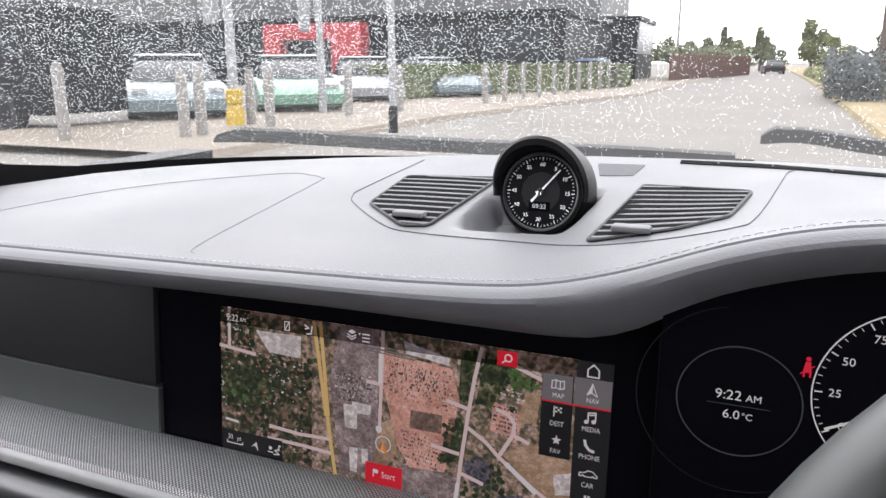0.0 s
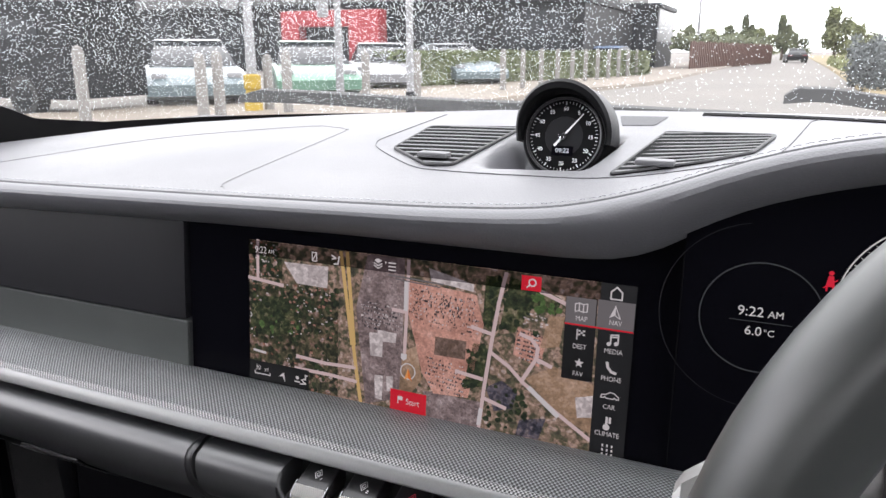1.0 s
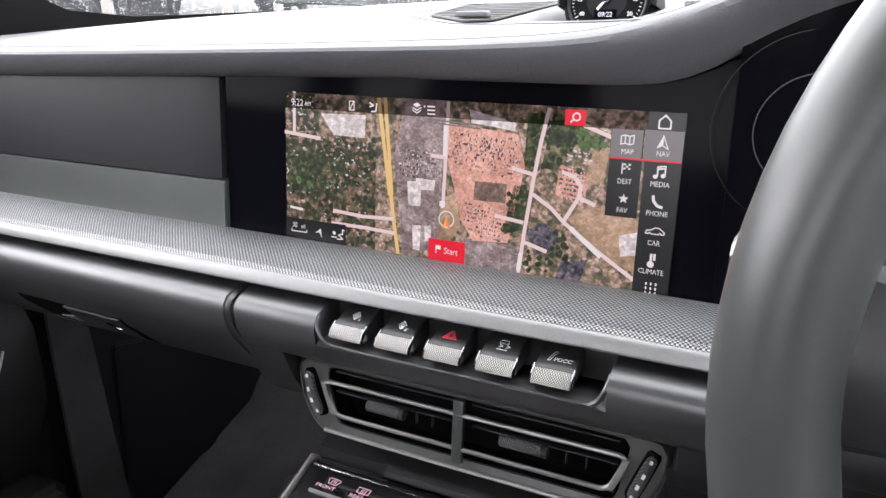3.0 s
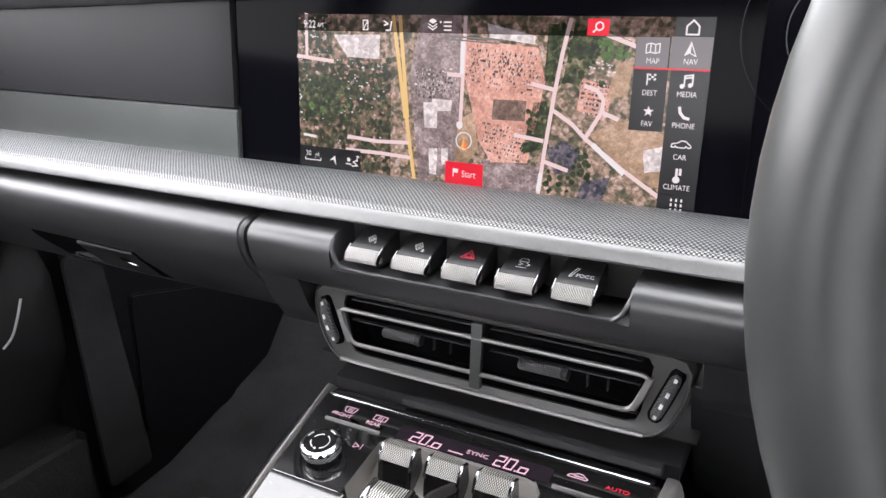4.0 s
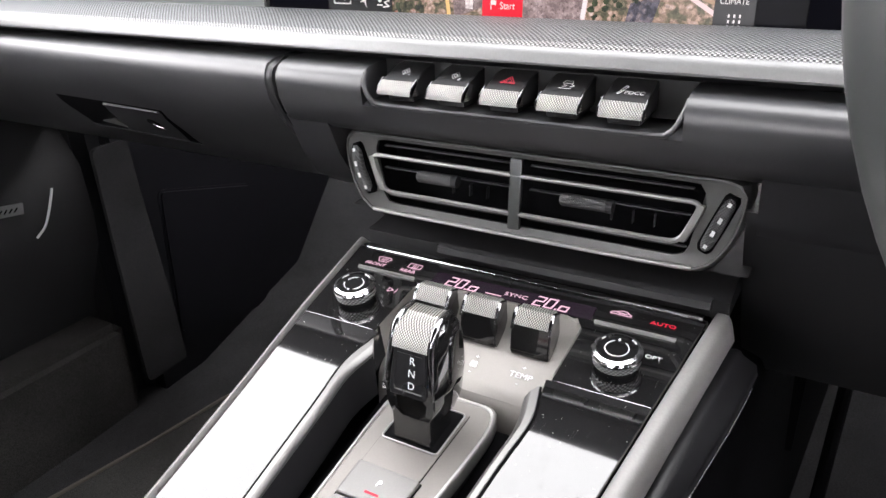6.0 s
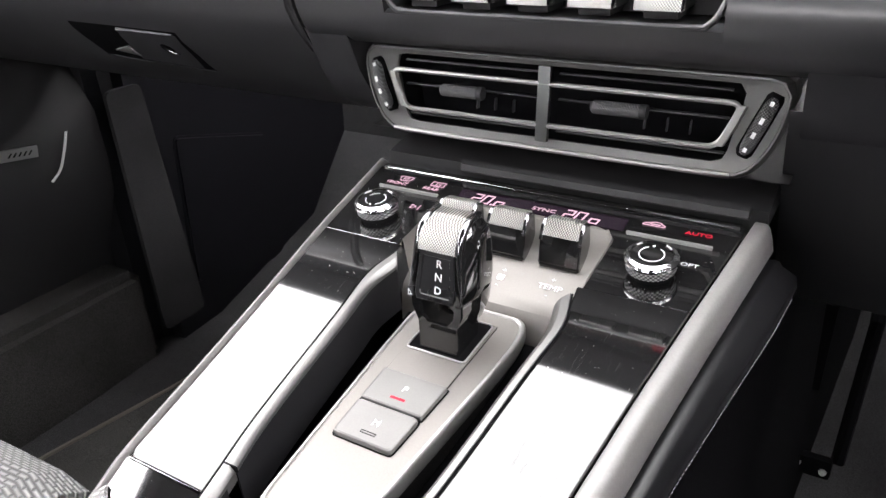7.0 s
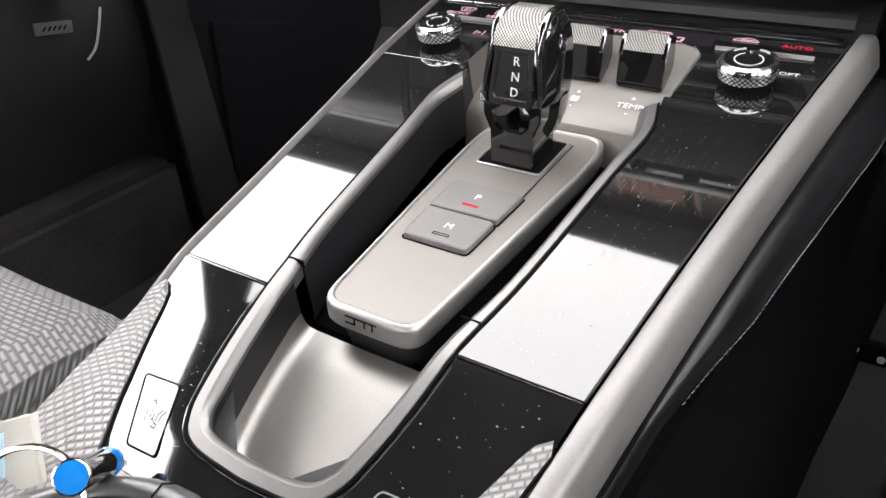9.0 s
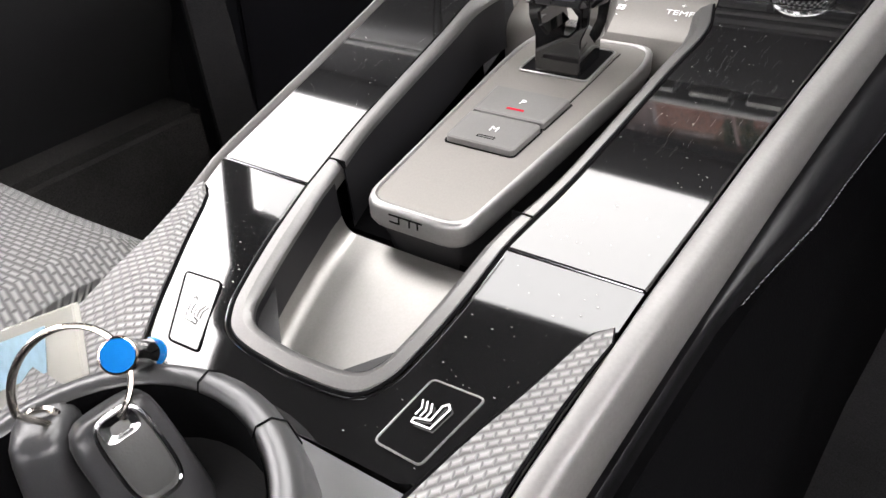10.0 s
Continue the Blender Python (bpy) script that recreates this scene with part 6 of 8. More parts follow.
icon("scale_bar", [[(4.6, 4.6), (4.6, 3.0), (17.2, 3.0), (17.2, 4.6)]], screen, 0.7)
icon("compass_arrow", [], screen, 0.7, [at([(-2.6, -0.4), (0.6, 0.2), (1.8, 3.2)], 27.0, 4.2), at([(0.6, 0.2), (2.6, -3.4), (1.8, 3.2)], 27.0, 4.2)])
icon("guidance", [at([(-4.4, -1.6), (-0.6, -1.6)], 42, 4.4), at([(0, -2.8), (4.4, -2.2), (1, 0), (4, 1.2)], 42, 4.4), at([(4.2, 0.5), (4.2, 4.0), (5.6, 3.4)], 42, 4.4)], screen, 0.8, [at(arc(0, 0, 1.3, 0, 330, 12), 39.6, 5.6)])
icon("side_arrow", [[(1.2, 45.8), (2.6, 44.2), (1.2, 42.6)]], screen, 0.7)
icon("phone_off", [at([(-1.7, -2.8), (1.7, -2.8), (1.7, 2.8), (-1.7, 2.8), (-1.7, -2.8), (1.7, 2.8)], 52.8, 90)], screen, 0.6)
icon("seat_air", [at([(-1.4, -2.8), (1.6, -2.6), (2.4, 2.2)], 69, 89.8), at([(-2.8, 2.6), (0, 1.0), (-2.6, 0.2)], 69, 89.8)], screen, 0.9)
icon("layers", [at([(-2.8, k), (0, k - 1.7), (2.8, k)], 99.7, 90.2) for k in (-0.6, 1.0)], screen, 0.7, [at([(-2.8, 2.6), (0, 1.0), (2.8, 2.6), (0, 4.0)], 99.7, 90.2)])
icon("list", [at([(-1.6, k), (3.0, k)], 108.8, 90) for k in (-2.2, 0, 2.2)], screen, 0.8, [at([(-4.6, 2.6), (-3.0, 2.6), (-3.8, 1.2)], 108.8, 90)])
icon("home", [at([(-3.0, -3.2), (3.0, -3.2), (3.0, 0.8), (0, 3.6), (-3.0, 0.8), (-3.0, -3.2)], 246.9, 91.0)], menu, 0.8)
icon("nav_arrow", [at([(0, 3.6), (3.0, -3.4), (0, -1.8), (0, 3.6)], 246.8, 80.6)], menu, 0.5, [at([(0, 3.6), (0, -1.8), (-3.0, -3.4)], 246.8, 80.6)])
icon("music_note", [at([(-1.4, -2.2), (-1.4, 2.8), (2.6, 3.4), (2.6, -1.6)], 247.0, 64.8), at([(-1.4, 1.6), (2.6, 2.2)], 247.0, 64.8)], menu, 0.8, [at(arc(-2.4, -2.4, 1.2, 0, 330, 10), 247, 64.8), at(arc(1.6, -1.8, 1.2, 0, 330, 10), 247, 64.8)])
icon("handset", [at([(-2.4, 2.8), (-1.9, 0.2), (0.2, -2.2), (2.6, -2.8)], 247.0, 49.0)], menu, 1.5)
icon("car_outline", [at([(-5, -1.2), (-4.6, 0.4), (-2.2, 0.8), (0, 2.2), (2.2, 2.0), (4.2, 0.4), (5.0, -0.2), (4.8, -1.2), (3.6, -1.4), (2.6, -0.6), (1.8, -1.4), (-2.0, -1.4), (-2.8, -0.6), (-3.6, -1.4), (-5, -1.2)], 247.5, 32.7)], menu, 0.6)
icon("thermometer", [at([(-0.6, -1.8), (-0.6, 3.4)], 247.4, 16.6), at([(1.2, 3.4), (1.2, 0.6)], 247.4, 16.6)], menu, 1.3, [at(arc(-0.6, -2.2, 1.9, 0, 340, 14), 247.4, 16.6)])
icon("app_grid", [at([(-0.01 + 2.6 * i, 2.6 * j), (0.01 + 2.6 * i, 2.6 * j)], 248.2, 0.9) for i in (-1, 0, 1) for j in (-1, 0, 1)], menu, 1.5)
bm_pts = [(-3.4, -2.4), (-1.2, -1.8), (1.2, -2.4), (3.4, -1.8), (3.4, 2.6), (1.2, 2.0), (-1.2, 2.6), (-3.4, 2.0), (-3.4, -2.4)]
icon("map_sheet", [at(bm_pts, 228.2, 80.6), at([(-1.2, -1.8), (-1.2, 2.6)], 228.2, 80.6), at([(1.2, -2.4), (1.2, 2.0)], 228.2, 80.6)], side, 0.6)
icon("goal_flag", [at([(-1.6, -2.8), (-1.6, 2.8)], 228.4, 65.2)], side, 0.7, [at([(-1.0 + 1.3 * i, -0.4 + 1.1 * j), (0.2 + 1.3 * i, -0.4 + 1.1 * j), (0.2 + 1.3 * i, 0.6 + 1.1 * j), (-1.0 + 1.3 * i, 0.6 + 1.1 * j)], 228.4, 65.2) for i in range(3) for j in range(3) if (i + j) % 2 == 0])
icon("star", [], side, 0.5, [[(229 + r * math.cos(radians(90 + 36 * i)), 48.8 + r * math.sin(radians(90 + 36 * i))) for i, r in enumerate((2.9, 1.2) * 5)]])
icon("start_flag", [at([(-1.4, -2.4), (-1.4, 2.2)], 117.4, 5.2)], start, 0.6, [at([(-1.4, 0), (1.8, -0.2), (1.8, 2.2), (-1.4, 2.4)], 117.4, 5.2)])
icon("magnifier", [arc(199.4, 91.2, 2.0, 0, 360, 20), [(198.0, 89.8), (196.2, 88.2)]], search, 0.8)

# ---- instrument cluster ----
cluster = thing("instrument_cluster", "glossy black instrument cluster with round gauges", "instrument cluster", at=(0.3, 0.0, 0.80))
bm = loft(B(), [[(x, y, z) for y, z in ((-0.0015, 0.796), (-0.0015, min(0.86, dash_lip(x))), (-0.0015, dash_lip(x) + 0.004), (0.01, dash_lip(x) + 0.004), (0.01, 0.796))] for x in (0.1240 + 0.0125 * i for i in range(38))], True)
part("glass_panel", bm, GLASS_BLACK, cluster, "black glass panel")
part("panel_joint", box(B(), (0.1237, -0.0010, 0.86), (0.0006, 0.002, 0.12)), SEAM_SHADE, cluster)
GM = plane_at((0, -0.0017, 0), (1, 0, 0), (0, 0, 1))
RING_DIM = glow("dim_gauge_ring", (0.75, 0.8, 0.9), 0.07)
GAUGE_WHITE = glow("gauge_white", (1.0, 0.97, 0.97), 0.72)
GAUGE_RED = glow("warning_red", (1.0, 0.02, 0.06), 0.75)
left_gauge = part("side_gauge", stroke(B(), GM, arc(0.1615, 0.8905, 0.0283, 0, 360, 64), 0.0006, 0.0002), RING_DIM, cluster, "dim round gauge ring")
part("side_gauge_outer", stroke(B(), GM, arc(0.1615, 0.8905, 0.0480, 100, 300, 64), 0.0003, 0.0001), glow("very_dim_ring", (0.7, 0.75, 0.9), 0.02), cluster)
word("clock_digits", "9:22", 0.0072, GM @ pose(0.1570, 0.8935, 0.0002), GAUGE_WHITE, left_gauge, 0.0)
word("clock_digits", "AM", 0.0050, GM @ pose(0.1685, 0.8930, 0.0002), GAUGE_WHITE, left_gauge, 0.0)
word("temperature", "6.0", 0.0066, GM @ pose(0.1590, 0.8835, 0.0002), GAUGE_WHITE, left_gauge, 0.0)
word("temperature", "°C", 0.0048, GM @ pose(0.1662, 0.8832, 0.0002), GAUGE_WHITE, left_gauge, 0.0)
part("divider", stroke(B(), GM, [(0.1475, 0.8886), (0.1760, 0.8886)], 0.0003, 0.0002), RING_DIM, left_gauge)
gcx, gcz, gr = 0.2355, 0.9025, 0.0430
gauge = part("main_gauge", stroke(B(), GM, arc(gcx, gcz, gr, -40, 220, 90), 0.0006, 0.0002), GAUGE_WHITE, cluster, "white-rimmed speed gauge")
bm = B()
for i in range(41):
    a = radians(209 - 5.7 * i)
    k = 0.0030 if i % 5 == 0 else 0.0016
    stroke(bm, GM, [(gcx + (gr - 0.0012) * math.cos(a), gcz + (gr - 0.0012) * math.sin(a)), (gcx + (gr - 0.0012 - k) * math.cos(a), gcz + (gr - 0.0012 - k) * math.sin(a))], 0.0006 if i % 5 == 0 else 0.0003, 0.0002)
part("gauge_marks", bm, GAUGE_WHITE, gauge)
for text, a in (("25", 180.5), ("50", 152), ("75", 123.5), ("0", 209), ("100", 95)):
    word("gauge_number", text, 0.0056, GM @ pose(gcx + 0.0335 * math.cos(radians(a)), gcz + 0.0335 * math.sin(radians(a)), 0.0002), GAUGE_WHITE, gauge, 0.0)
a = radians(207)
part("needle", stroke(B(), GM, [(gcx + 0.040 * math.cos(a), gcz + 0.040 * math.sin(a)), (gcx + 0.020 * math.cos(a), gcz + 0.020 * math.sin(a))], 0.0011, 0.0004, 0.0006), GAUGE_WHITE, gauge)
bm = B()
flat(bm, GM, arc(0.1897, 0.9172, 0.0011, 0, 330, 12), 0.0002)
flat(bm, GM, [(0.1878, 0.9105), (0.1916, 0.9105), (0.1908, 0.9158), (0.1886, 0.9158)], 0.0002)
stroke(bm, GM, [(0.1870, 0.9098), (0.1924, 0.9140)], 0.0005, 0.0002)
stroke(bm, GM, [(0.1884, 0.9085), (0.1884, 0.9105)], 0.0008, 0.0002)
stroke(bm, GM, [(0.1910, 0.9085), (0.1910, 0.9105)], 0.0008, 0.0002)
part("belt_warning", bm, GAUGE_RED, cluster, "red seat-belt warning symbol")

# ---- five toggle buttons ----
RED_PRINT = mat("red_print", (0.65, 0.05, 0.08), 0.5, emit=(1, 0.1, 0.15, 0.12))
BUTTON = mat("dark_metallic_button", (0.03, 0.03, 0.031), 0.32, 0.3, blotch=(60, 0.1))


def toggle(cx, lines, red=False, text=""):
    """A toggle: dark sloping face with a symbol, knurled chrome lip."""
    g = thing("toggle_button", "dark metal toggle button with a knurled chrome lip", "button", group="toggle buttons under the screen", at=(cx, -0.05, 0.765))
    w = 0.0103
    rings = [[(cx + x, y, z) for y, z in ((-0.038, 0.7785), (-0.0455, 0.7775), (-0.0605, 0.7728), (-0.0632, 0.7712), (-0.058, 0.7640), (-0.040, 0.7640))] for x in (-w, w)]
    bm = loft(B(), rings)
    bmesh.ops.bevel(bm, geom=list(bm.edges), offset=0.0006, segments=2, affect="EDGES")
    part("body", bm, BUTTON, g)
    bm = loft(B(), [[(cx + x, y, z) for y, z in ((-0.0622, 0.7722), (-0.0655, 0.7699), (-0.0672, 0.7674), (-0.0672, 0.7652), (-0.0600, 0.7645))] for x in (-w - 0.0002, w + 0.0002)])
    part("knurled_lip", bm, KNURL, g, "knurled chrome lip")
    for s in (-1, 1):
        bm = loft(B(), [[(cx + s * (w + a), y, z) for y, z in ((-0.0600, 0.7734), (-0.0660, 0.7700), (-0.0678, 0.7664), (-0.0664, 0.7646), (-0.0640, 0.7670), (-0.0600, 0.7715))] for a in (0.0001, 0.0006)])
        part("chrome_edge", bm, CHROME_DARK, g)
    bm = box(B(), (cx, -0.050, 0.7625), (0.016, 0.020, 0.004), 0.001)
    part("stem", bm, MATTE, g)
    im = plane_at((cx, -0.0532, 0.7754), (1, 0, 0), (0, 0.0145, 0.0047))
    bm = B()
    for pts in lines:
        stroke(bm, im, pts, 0.0004, 0.0001, 0.0001)
    sym = part("symbol", bm, RED_PRINT if red else WHITE_PRINT, g)
    if text:
        word("symbol_text", text, 0.0036, im @ pose(0.0030, -0.0022, 0.0001), WHITE_PRINT, sym, 0.00005)
    return g


diamond = [[(0, 0.0034), (0.0024, 0), (0, -0.0034), (-0.0024, 0), (0, 0.0034)], [(0, 0.0016), (0.0011, 0), (0, -0.0016), (-0.0011, 0), (0, 0.0016)]]
toggle(-0.067, diamond + [[(0.0032, -0.0036), (0.0036, -0.0024)]])
toggle(-0.036, diamond + [[(0.0030, -0.0024), (0.0042, -0.0024), (0.0030, -0.0040), (0.0042, -0.0040)]])
toggle(-0.005, [[(0, 0.0036), (0.0040, -0.0030), (-0.0040, -0.0030), (0, 0.0036)], [(0, 0.0016), (0.0022, -0.0020), (-0.0022, -0.0020), (0, 0.0016)]], True)
toggle(0.026, [[(-0.0026, 0.0016), (0.0026, 0.0016), (0.0018, 0.0040), (-0.0018, 0.0040), (-0.0026, 0.0016)], [(-0.002, 0.0006), (0, -0.0004), (-0.002, -0.0016)], [(0.002, 0.0006), (0.004, -0.0004), (0.002, -0.0016)], [(-0.003, -0.0032), (0.003, -0.0032)]])
toggle(0.057, [[(-0.0050, -0.0036), (-0.0034, 0.0012), (-0.0022, 0.0036), (-0.0012, 0.0030), (-0.0024, 0.0004), (-0.0040, -0.0036), (-0.0050, -0.0036)]], False, "PDCC")
# tray round the buttons
rim_pts = smooth_line([(-0.0890, -0.0610, 0.7755), (-0.0876, -0.0655, 0.7695), (-0.0825, -0.0662, 0.7610), (-0.0700, -0.0655, 0.7588), (0.0, -0.0653, 0.7586), (0.0680, -0.0655, 0.7586), (0.0800, -0.0662, 0.7608), (0.0852, -0.0655, 0.7695), (0.0866, -0.0610, 0.7755)], 6)
part("button_tray_lip", tube(B(), rim_pts, 0.0015, 8), PAD, face, "rounded edge of the button tray")

# ---- centre air vent ----
vent = thing("centre_air_vent", "wide black centre air vent with satin loop frame and knurled tabs", "air vent", at=(0, -0.03, 0.71))
VM = plane_at((0, -0.0470, 0.711), (1, 0, 0), (0, 0.10, 1))


def vring(pts, h):
    return [VM @ Vector((x, y, h)) for x, y in pts]


v_out = rounded([(-0.1215, 0.0258), (0.1185, 0.0258), (0.1145, -0.004), (0.1020, -0.0260), (-0.1045, -0.0260), (-0.1172, -0.004)], 0.012, 5)
v_in = rounded([(-0.0985, 0.0205), (0.0965, 0.0205), (0.0900, -0.0180), (-0.0900, -0.0180)], 0.006, 5)
v_mid = rounded([(-0.1190, 0.0236), (0.1160, 0.0236), (0.1122, -0.004), (0.1002, -0.0236), (-0.1025, -0.0236), (-0.1148, -0.004)], 0.011, 5)
va, vb, vc = resample(v_out + v_out[:1], 80), resample(v_in + v_in[:1], 80), resample(v_mid + v_mid[:1], 80)
bm = loft(B(), [vring(va, -0.020), vring(va, -0.003), vring(vc, 0.0008)], False, False)
part("housing", bm, VENT_GREY, vent, "black vent housing")
part("housing_edge", tube(B(), [VM @ Vector((x, y, 0.0004)) for x, y in vc[:-1]], 0.0009, 6, True), VENT_GREY, vent, "satin edge of the housing")
bm = loft(B(), [vring(vc, 0.0), vring(vb, -0.0012), vring(vb, -0.0040)], False, False)
part("face_plate", bm, VENT_GREY, vent, "satin grey face")
bm = loft(B(), [vring(vb[:-1], h) for h in (-0.0030, -0.022)], True, False)
bm.faces.new(list(bm.verts)[-len(vb) + 1:])
part("duct", bm, SEAM_SHADE, vent, "black duct")
# Paler bar added for the highlight along the housing's lower lip.
part("lip_highlight", tube(B(), [VM @ Vector((p[0], p[1], 0.0012)) for p in smooth_line([(-0.098, -0.0226, 0), (-0.06, -0.0232, 0), (0.06, -0.0232, 0), (0.094, -0.0226, 0)], 5)], 0.0014, 8), LOOP_GREY, vent, "paler bar standing for the highlight on the lower lip")
loop = rounded([(-0.0985, 0.0118), (0.0955, 0.0118), (0.0865, -0.0100), (-0.0890, -0.0100)], 0.006, 6)
part("loop", tube(B(), [VM @ Vector((x, y, 0.0022)) for x, y in loop], 0.0014, 8, True), LOOP_GREY, vent, "satin grey loop")
for sx, sgn in ((0.0915, 1), (-0.0942, -1)):
    bm = loft(B(), [[VM @ Vector((sx + sgn * a + b, v, h)) for b, h in ((-0.0020, 0.0010), (-0.0016, 0.0036), (0.0016, 0.0036), (0.0022, 0.0010))] for a, v in ((0.0036, 0.0105), (0.0, 0.0), (-0.0040, -0.0090))])
    part("loop_end", bm, LOOP_GREY, vent, "bright end of the loop")
part("centre_post", box(B(), (0, 0, 0), (0.0070, 0.040, 0.0035), 0.0008, VM @ pose(-0.003, 0.001, 0.0018)), GRAPHITE, vent, "grey centre post")
for x0, x1 in ((-0.094, -0.0075), (0.0015, 0.090)):
    for v in (0.0165, 0.0030, -0.0140):
        bm = box(B(), ((x0 + x1) / 2, v, -0.0055), ((x1 - x0) * 0.98, 0.0009, 0.003), 0.0003, VM)
        part("blade", bm, SOFT, vent, "thin black blade")
    for i in range(3):
        x = x0 + (x1 - x0) * (0.52 + 0.13 * i)
        part("upright_blade", box(B(), (x, -0.005, -0.012), (0.0006, 0.007, 0.003), 0.0002, VM), SOFT, vent)
for x0, x1, v in ((-0.0650, -0.0405, 0.0030), (0.0235, 0.0500, 0.0030)):
    tab = part("tab", tube(B(), [VM @ Vector((x, v, 0.0030)) for x in (x0, x0 + 0.0010, x0 + 0.0014, x1 - 0.0014, x1 - 0.0010, x1)], [0.0022, 0.0030, 0.0034, 0.0034, 0.0030, 0.0022], 14), KNURL_BLACK, vent, "knurled black tab")
    part("tab_collar", tube(B(), [VM @ Vector((x, v, 0.0030)) for x in (x1 - 0.0012, x1 + 0.0022)], 0.0037, 12), MATTE, tab)
for s in (-1, 1):
    a, b = (0.1085, 0.0150), (0.0988, -0.0110)
    c = 0.0 if s > 0 else -0.0015
    pts = [VM @ Vector((s * (a[0] + (b[0] - a[0]) * t) + c, a[1] + (b[1] - a[1]) * t, 0.0010 + 0.0034 * math.sin(math.pi * t))) for t in (0, 0.12, 0.3, 0.5, 0.7, 0.88, 1)]
    part("thumbwheel_slot", tube(B(), [VM @ Vector((s * (a[0] + (b[0] - a[0]) * t) + c, a[1] + (b[1] - a[1]) * t, -0.0010)) for t in (-0.08, 0, 0.5, 1, 1.08)], [0.003, 0.0042, 0.0044, 0.0042, 0.003], 10), SEAM_SHADE, vent)
    tw = part("thumbwheel", tube(B(), pts, [0.0022, 0.0031, 0.0033, 0.0033, 0.0033, 0.0031, 0.0022], 12), KNURL_BLACK, vent, "knurled black thumbwheel")
    for t in (0.08, 0.36, 0.62, 0.9):
        p = VM @ Vector((s * (a[0] + (b[0] - a[0]) * t) + c, a[1] + (b[1] - a[1]) * t, 0.0010 + 0.0034 * math.sin(math.pi * t) + 0.0031))
        part("white_mark", box(B(), (0, 0, 0), (0.0018, 0.0030, 0.0006), 0.0002, Matrix.Translation(p) @ VM.to_3x3().to_4x4() @ pose(0, 0, 0, 0, 0, s * -20)), WHITE_PRINT, tw)

# lower dash between the vent and the console
bm = along_x(B(), [(-0.040, 0.684), (-0.030, 0.681), (0.0, 0.671), (0.02, 0.64), (0.04, 0.60), (0.06, 0.60), (0.06, 0.68), (-0.02, 0.684)], -0.122, 0.120)
part("lower_centre_panel", bm, MATTE, face)
bm = along_x(B(), [(-0.0475, 0.6735), (-0.0525, 0.6725), (-0.0535, 0.6690), (-0.048, 0.6660), (-0.040, 0.6660)], -0.052, 0.106)
part("ledge", bm, MATTE, face, "grey ledge behind the climate panel")
bm = along_x(B(), [(-0.044, 0.6700), (-0.044, 0.660), (0.02, 0.655), (0.02, 0.68)], -0.108, 0.114)
part("console_front", bm, MATTE, console)
# driver's knee panel
bm = along_x(B(), [(-0.048, 0.722), (-0.030, 0.69), (0.02, 0.62), (0.08, 0.56), (0.10, 0.56), (0.04, 0.72)], 0.115, 0.66)
part("knee_panel", bm, SOFT, face)
# glove compartment latch
def on_lid(x, z, lift):
    """A point on the glove compartment's lid."""
    y = lerp(z, (0.690, 0.702, 0.712, 0.728, 0.745, 0.758), (-0.005, -0.020, -0.030, -0.047, -0.059, -0.0635))
    return Vector((x, y, z)) + Vector((0, -0.69, -0.72)) * lift


def lid_patch(top, low_edge, lift):
    a, b = resample(top, 10), resample(low_edge, 10)
    return loft(B(), [[on_lid(p[0] * (1 - t) + q[0] * t, p[1] * (1 - t) + q[1] * t, lift) for p, q in zip(a, b)] for t in (0, 0.2, 0.4, 0.6, 0.8, 1.0)], False)


# Flat patch on the lid; the pocket's shade is put into its black.
part("latch_recess", lid_patch([(-0.390, 0.7360), (-0.335, 0.7350), (-0.275, 0.7335)], [(-0.393, 0.7050), (-0.335, 0.7022), (-0.279, 0.6996)], 0.0006), SEAM_SHADE, glovebox, "black patch standing for the shaded latch recess")
part("latch", lid_patch([(-0.336, 0.7330), (-0.276, 0.7318)], [(-0.350, 0.7050), (-0.286, 0.7020)], 0.0016), SOFT, glovebox, "black latch plate")
part("latch_top", tube(B(), [on_lid(-0.336, 0.7332, 0.0014), on_lid(-0.305, 0.7326, 0.0014), on_lid(-0.279, 0.7320, 0.0014)], [0.0014, 0.0012, 0.0008], 8), SOFT, glovebox)
# Pale wedge: the highlight on the pull is put into its colour.
bm = B()
loft(bm, [[on_lid(x, z, h) for x, z in ((-0.371, 0.7120), (-0.347, 0.7175), (-0.3465, 0.7085))] for h in (0.0008, 0.0020)])
part("latch_pull", bm, SILVER, glovebox, "latch pull with its highlight put into the pale colour")
# Flat black disc for the shade inside the lock hole.
part("latch_lock_hole", lathe(B(), [(0.0, 0.0002), (0.0055, 0.0002), (0.0056, -0.0004)], Matrix.Translation(on_lid(-0.3005, 0.7195, 0.0018)) @ Vector((0, -0.69, -0.72)).to_track_quat("Z", "Y").to_matrix().to_4x4(), 20), SEAM_SHADE, glovebox)
part("latch_lock", tube(B(), [on_lid(-0.3030, 0.7190, 0.0018), on_lid(-0.2985, 0.7155, 0.0020), on_lid(-0.2945, 0.7145, 0.0018)], [0.0006, 0.0009, 0.0005], 8), CHROME_DARK, glovebox, "bright lock")
part("lid_edge", tube(B(), [on_lid(x, lerp(x, (-0.393, -0.279), (0.7046, 0.6992)), 0.0006) for x in (-0.393, -0.36, -0.33, -0.30, -0.279)], 0.0007, 6), SOFT, glovebox)
# pedals
pedal = thing("accelerator_pedal", "slim dark accelerator pedal with a painted glint along its edge", "pedal", at=(0.14, 0.2, 0.45))
part("pad", box(B(), (0.1445, 0.206, 0.448), (0.026, 0.008, 0.088), 0.003), SHADE_BLACK, pedal, "black rubber pad")
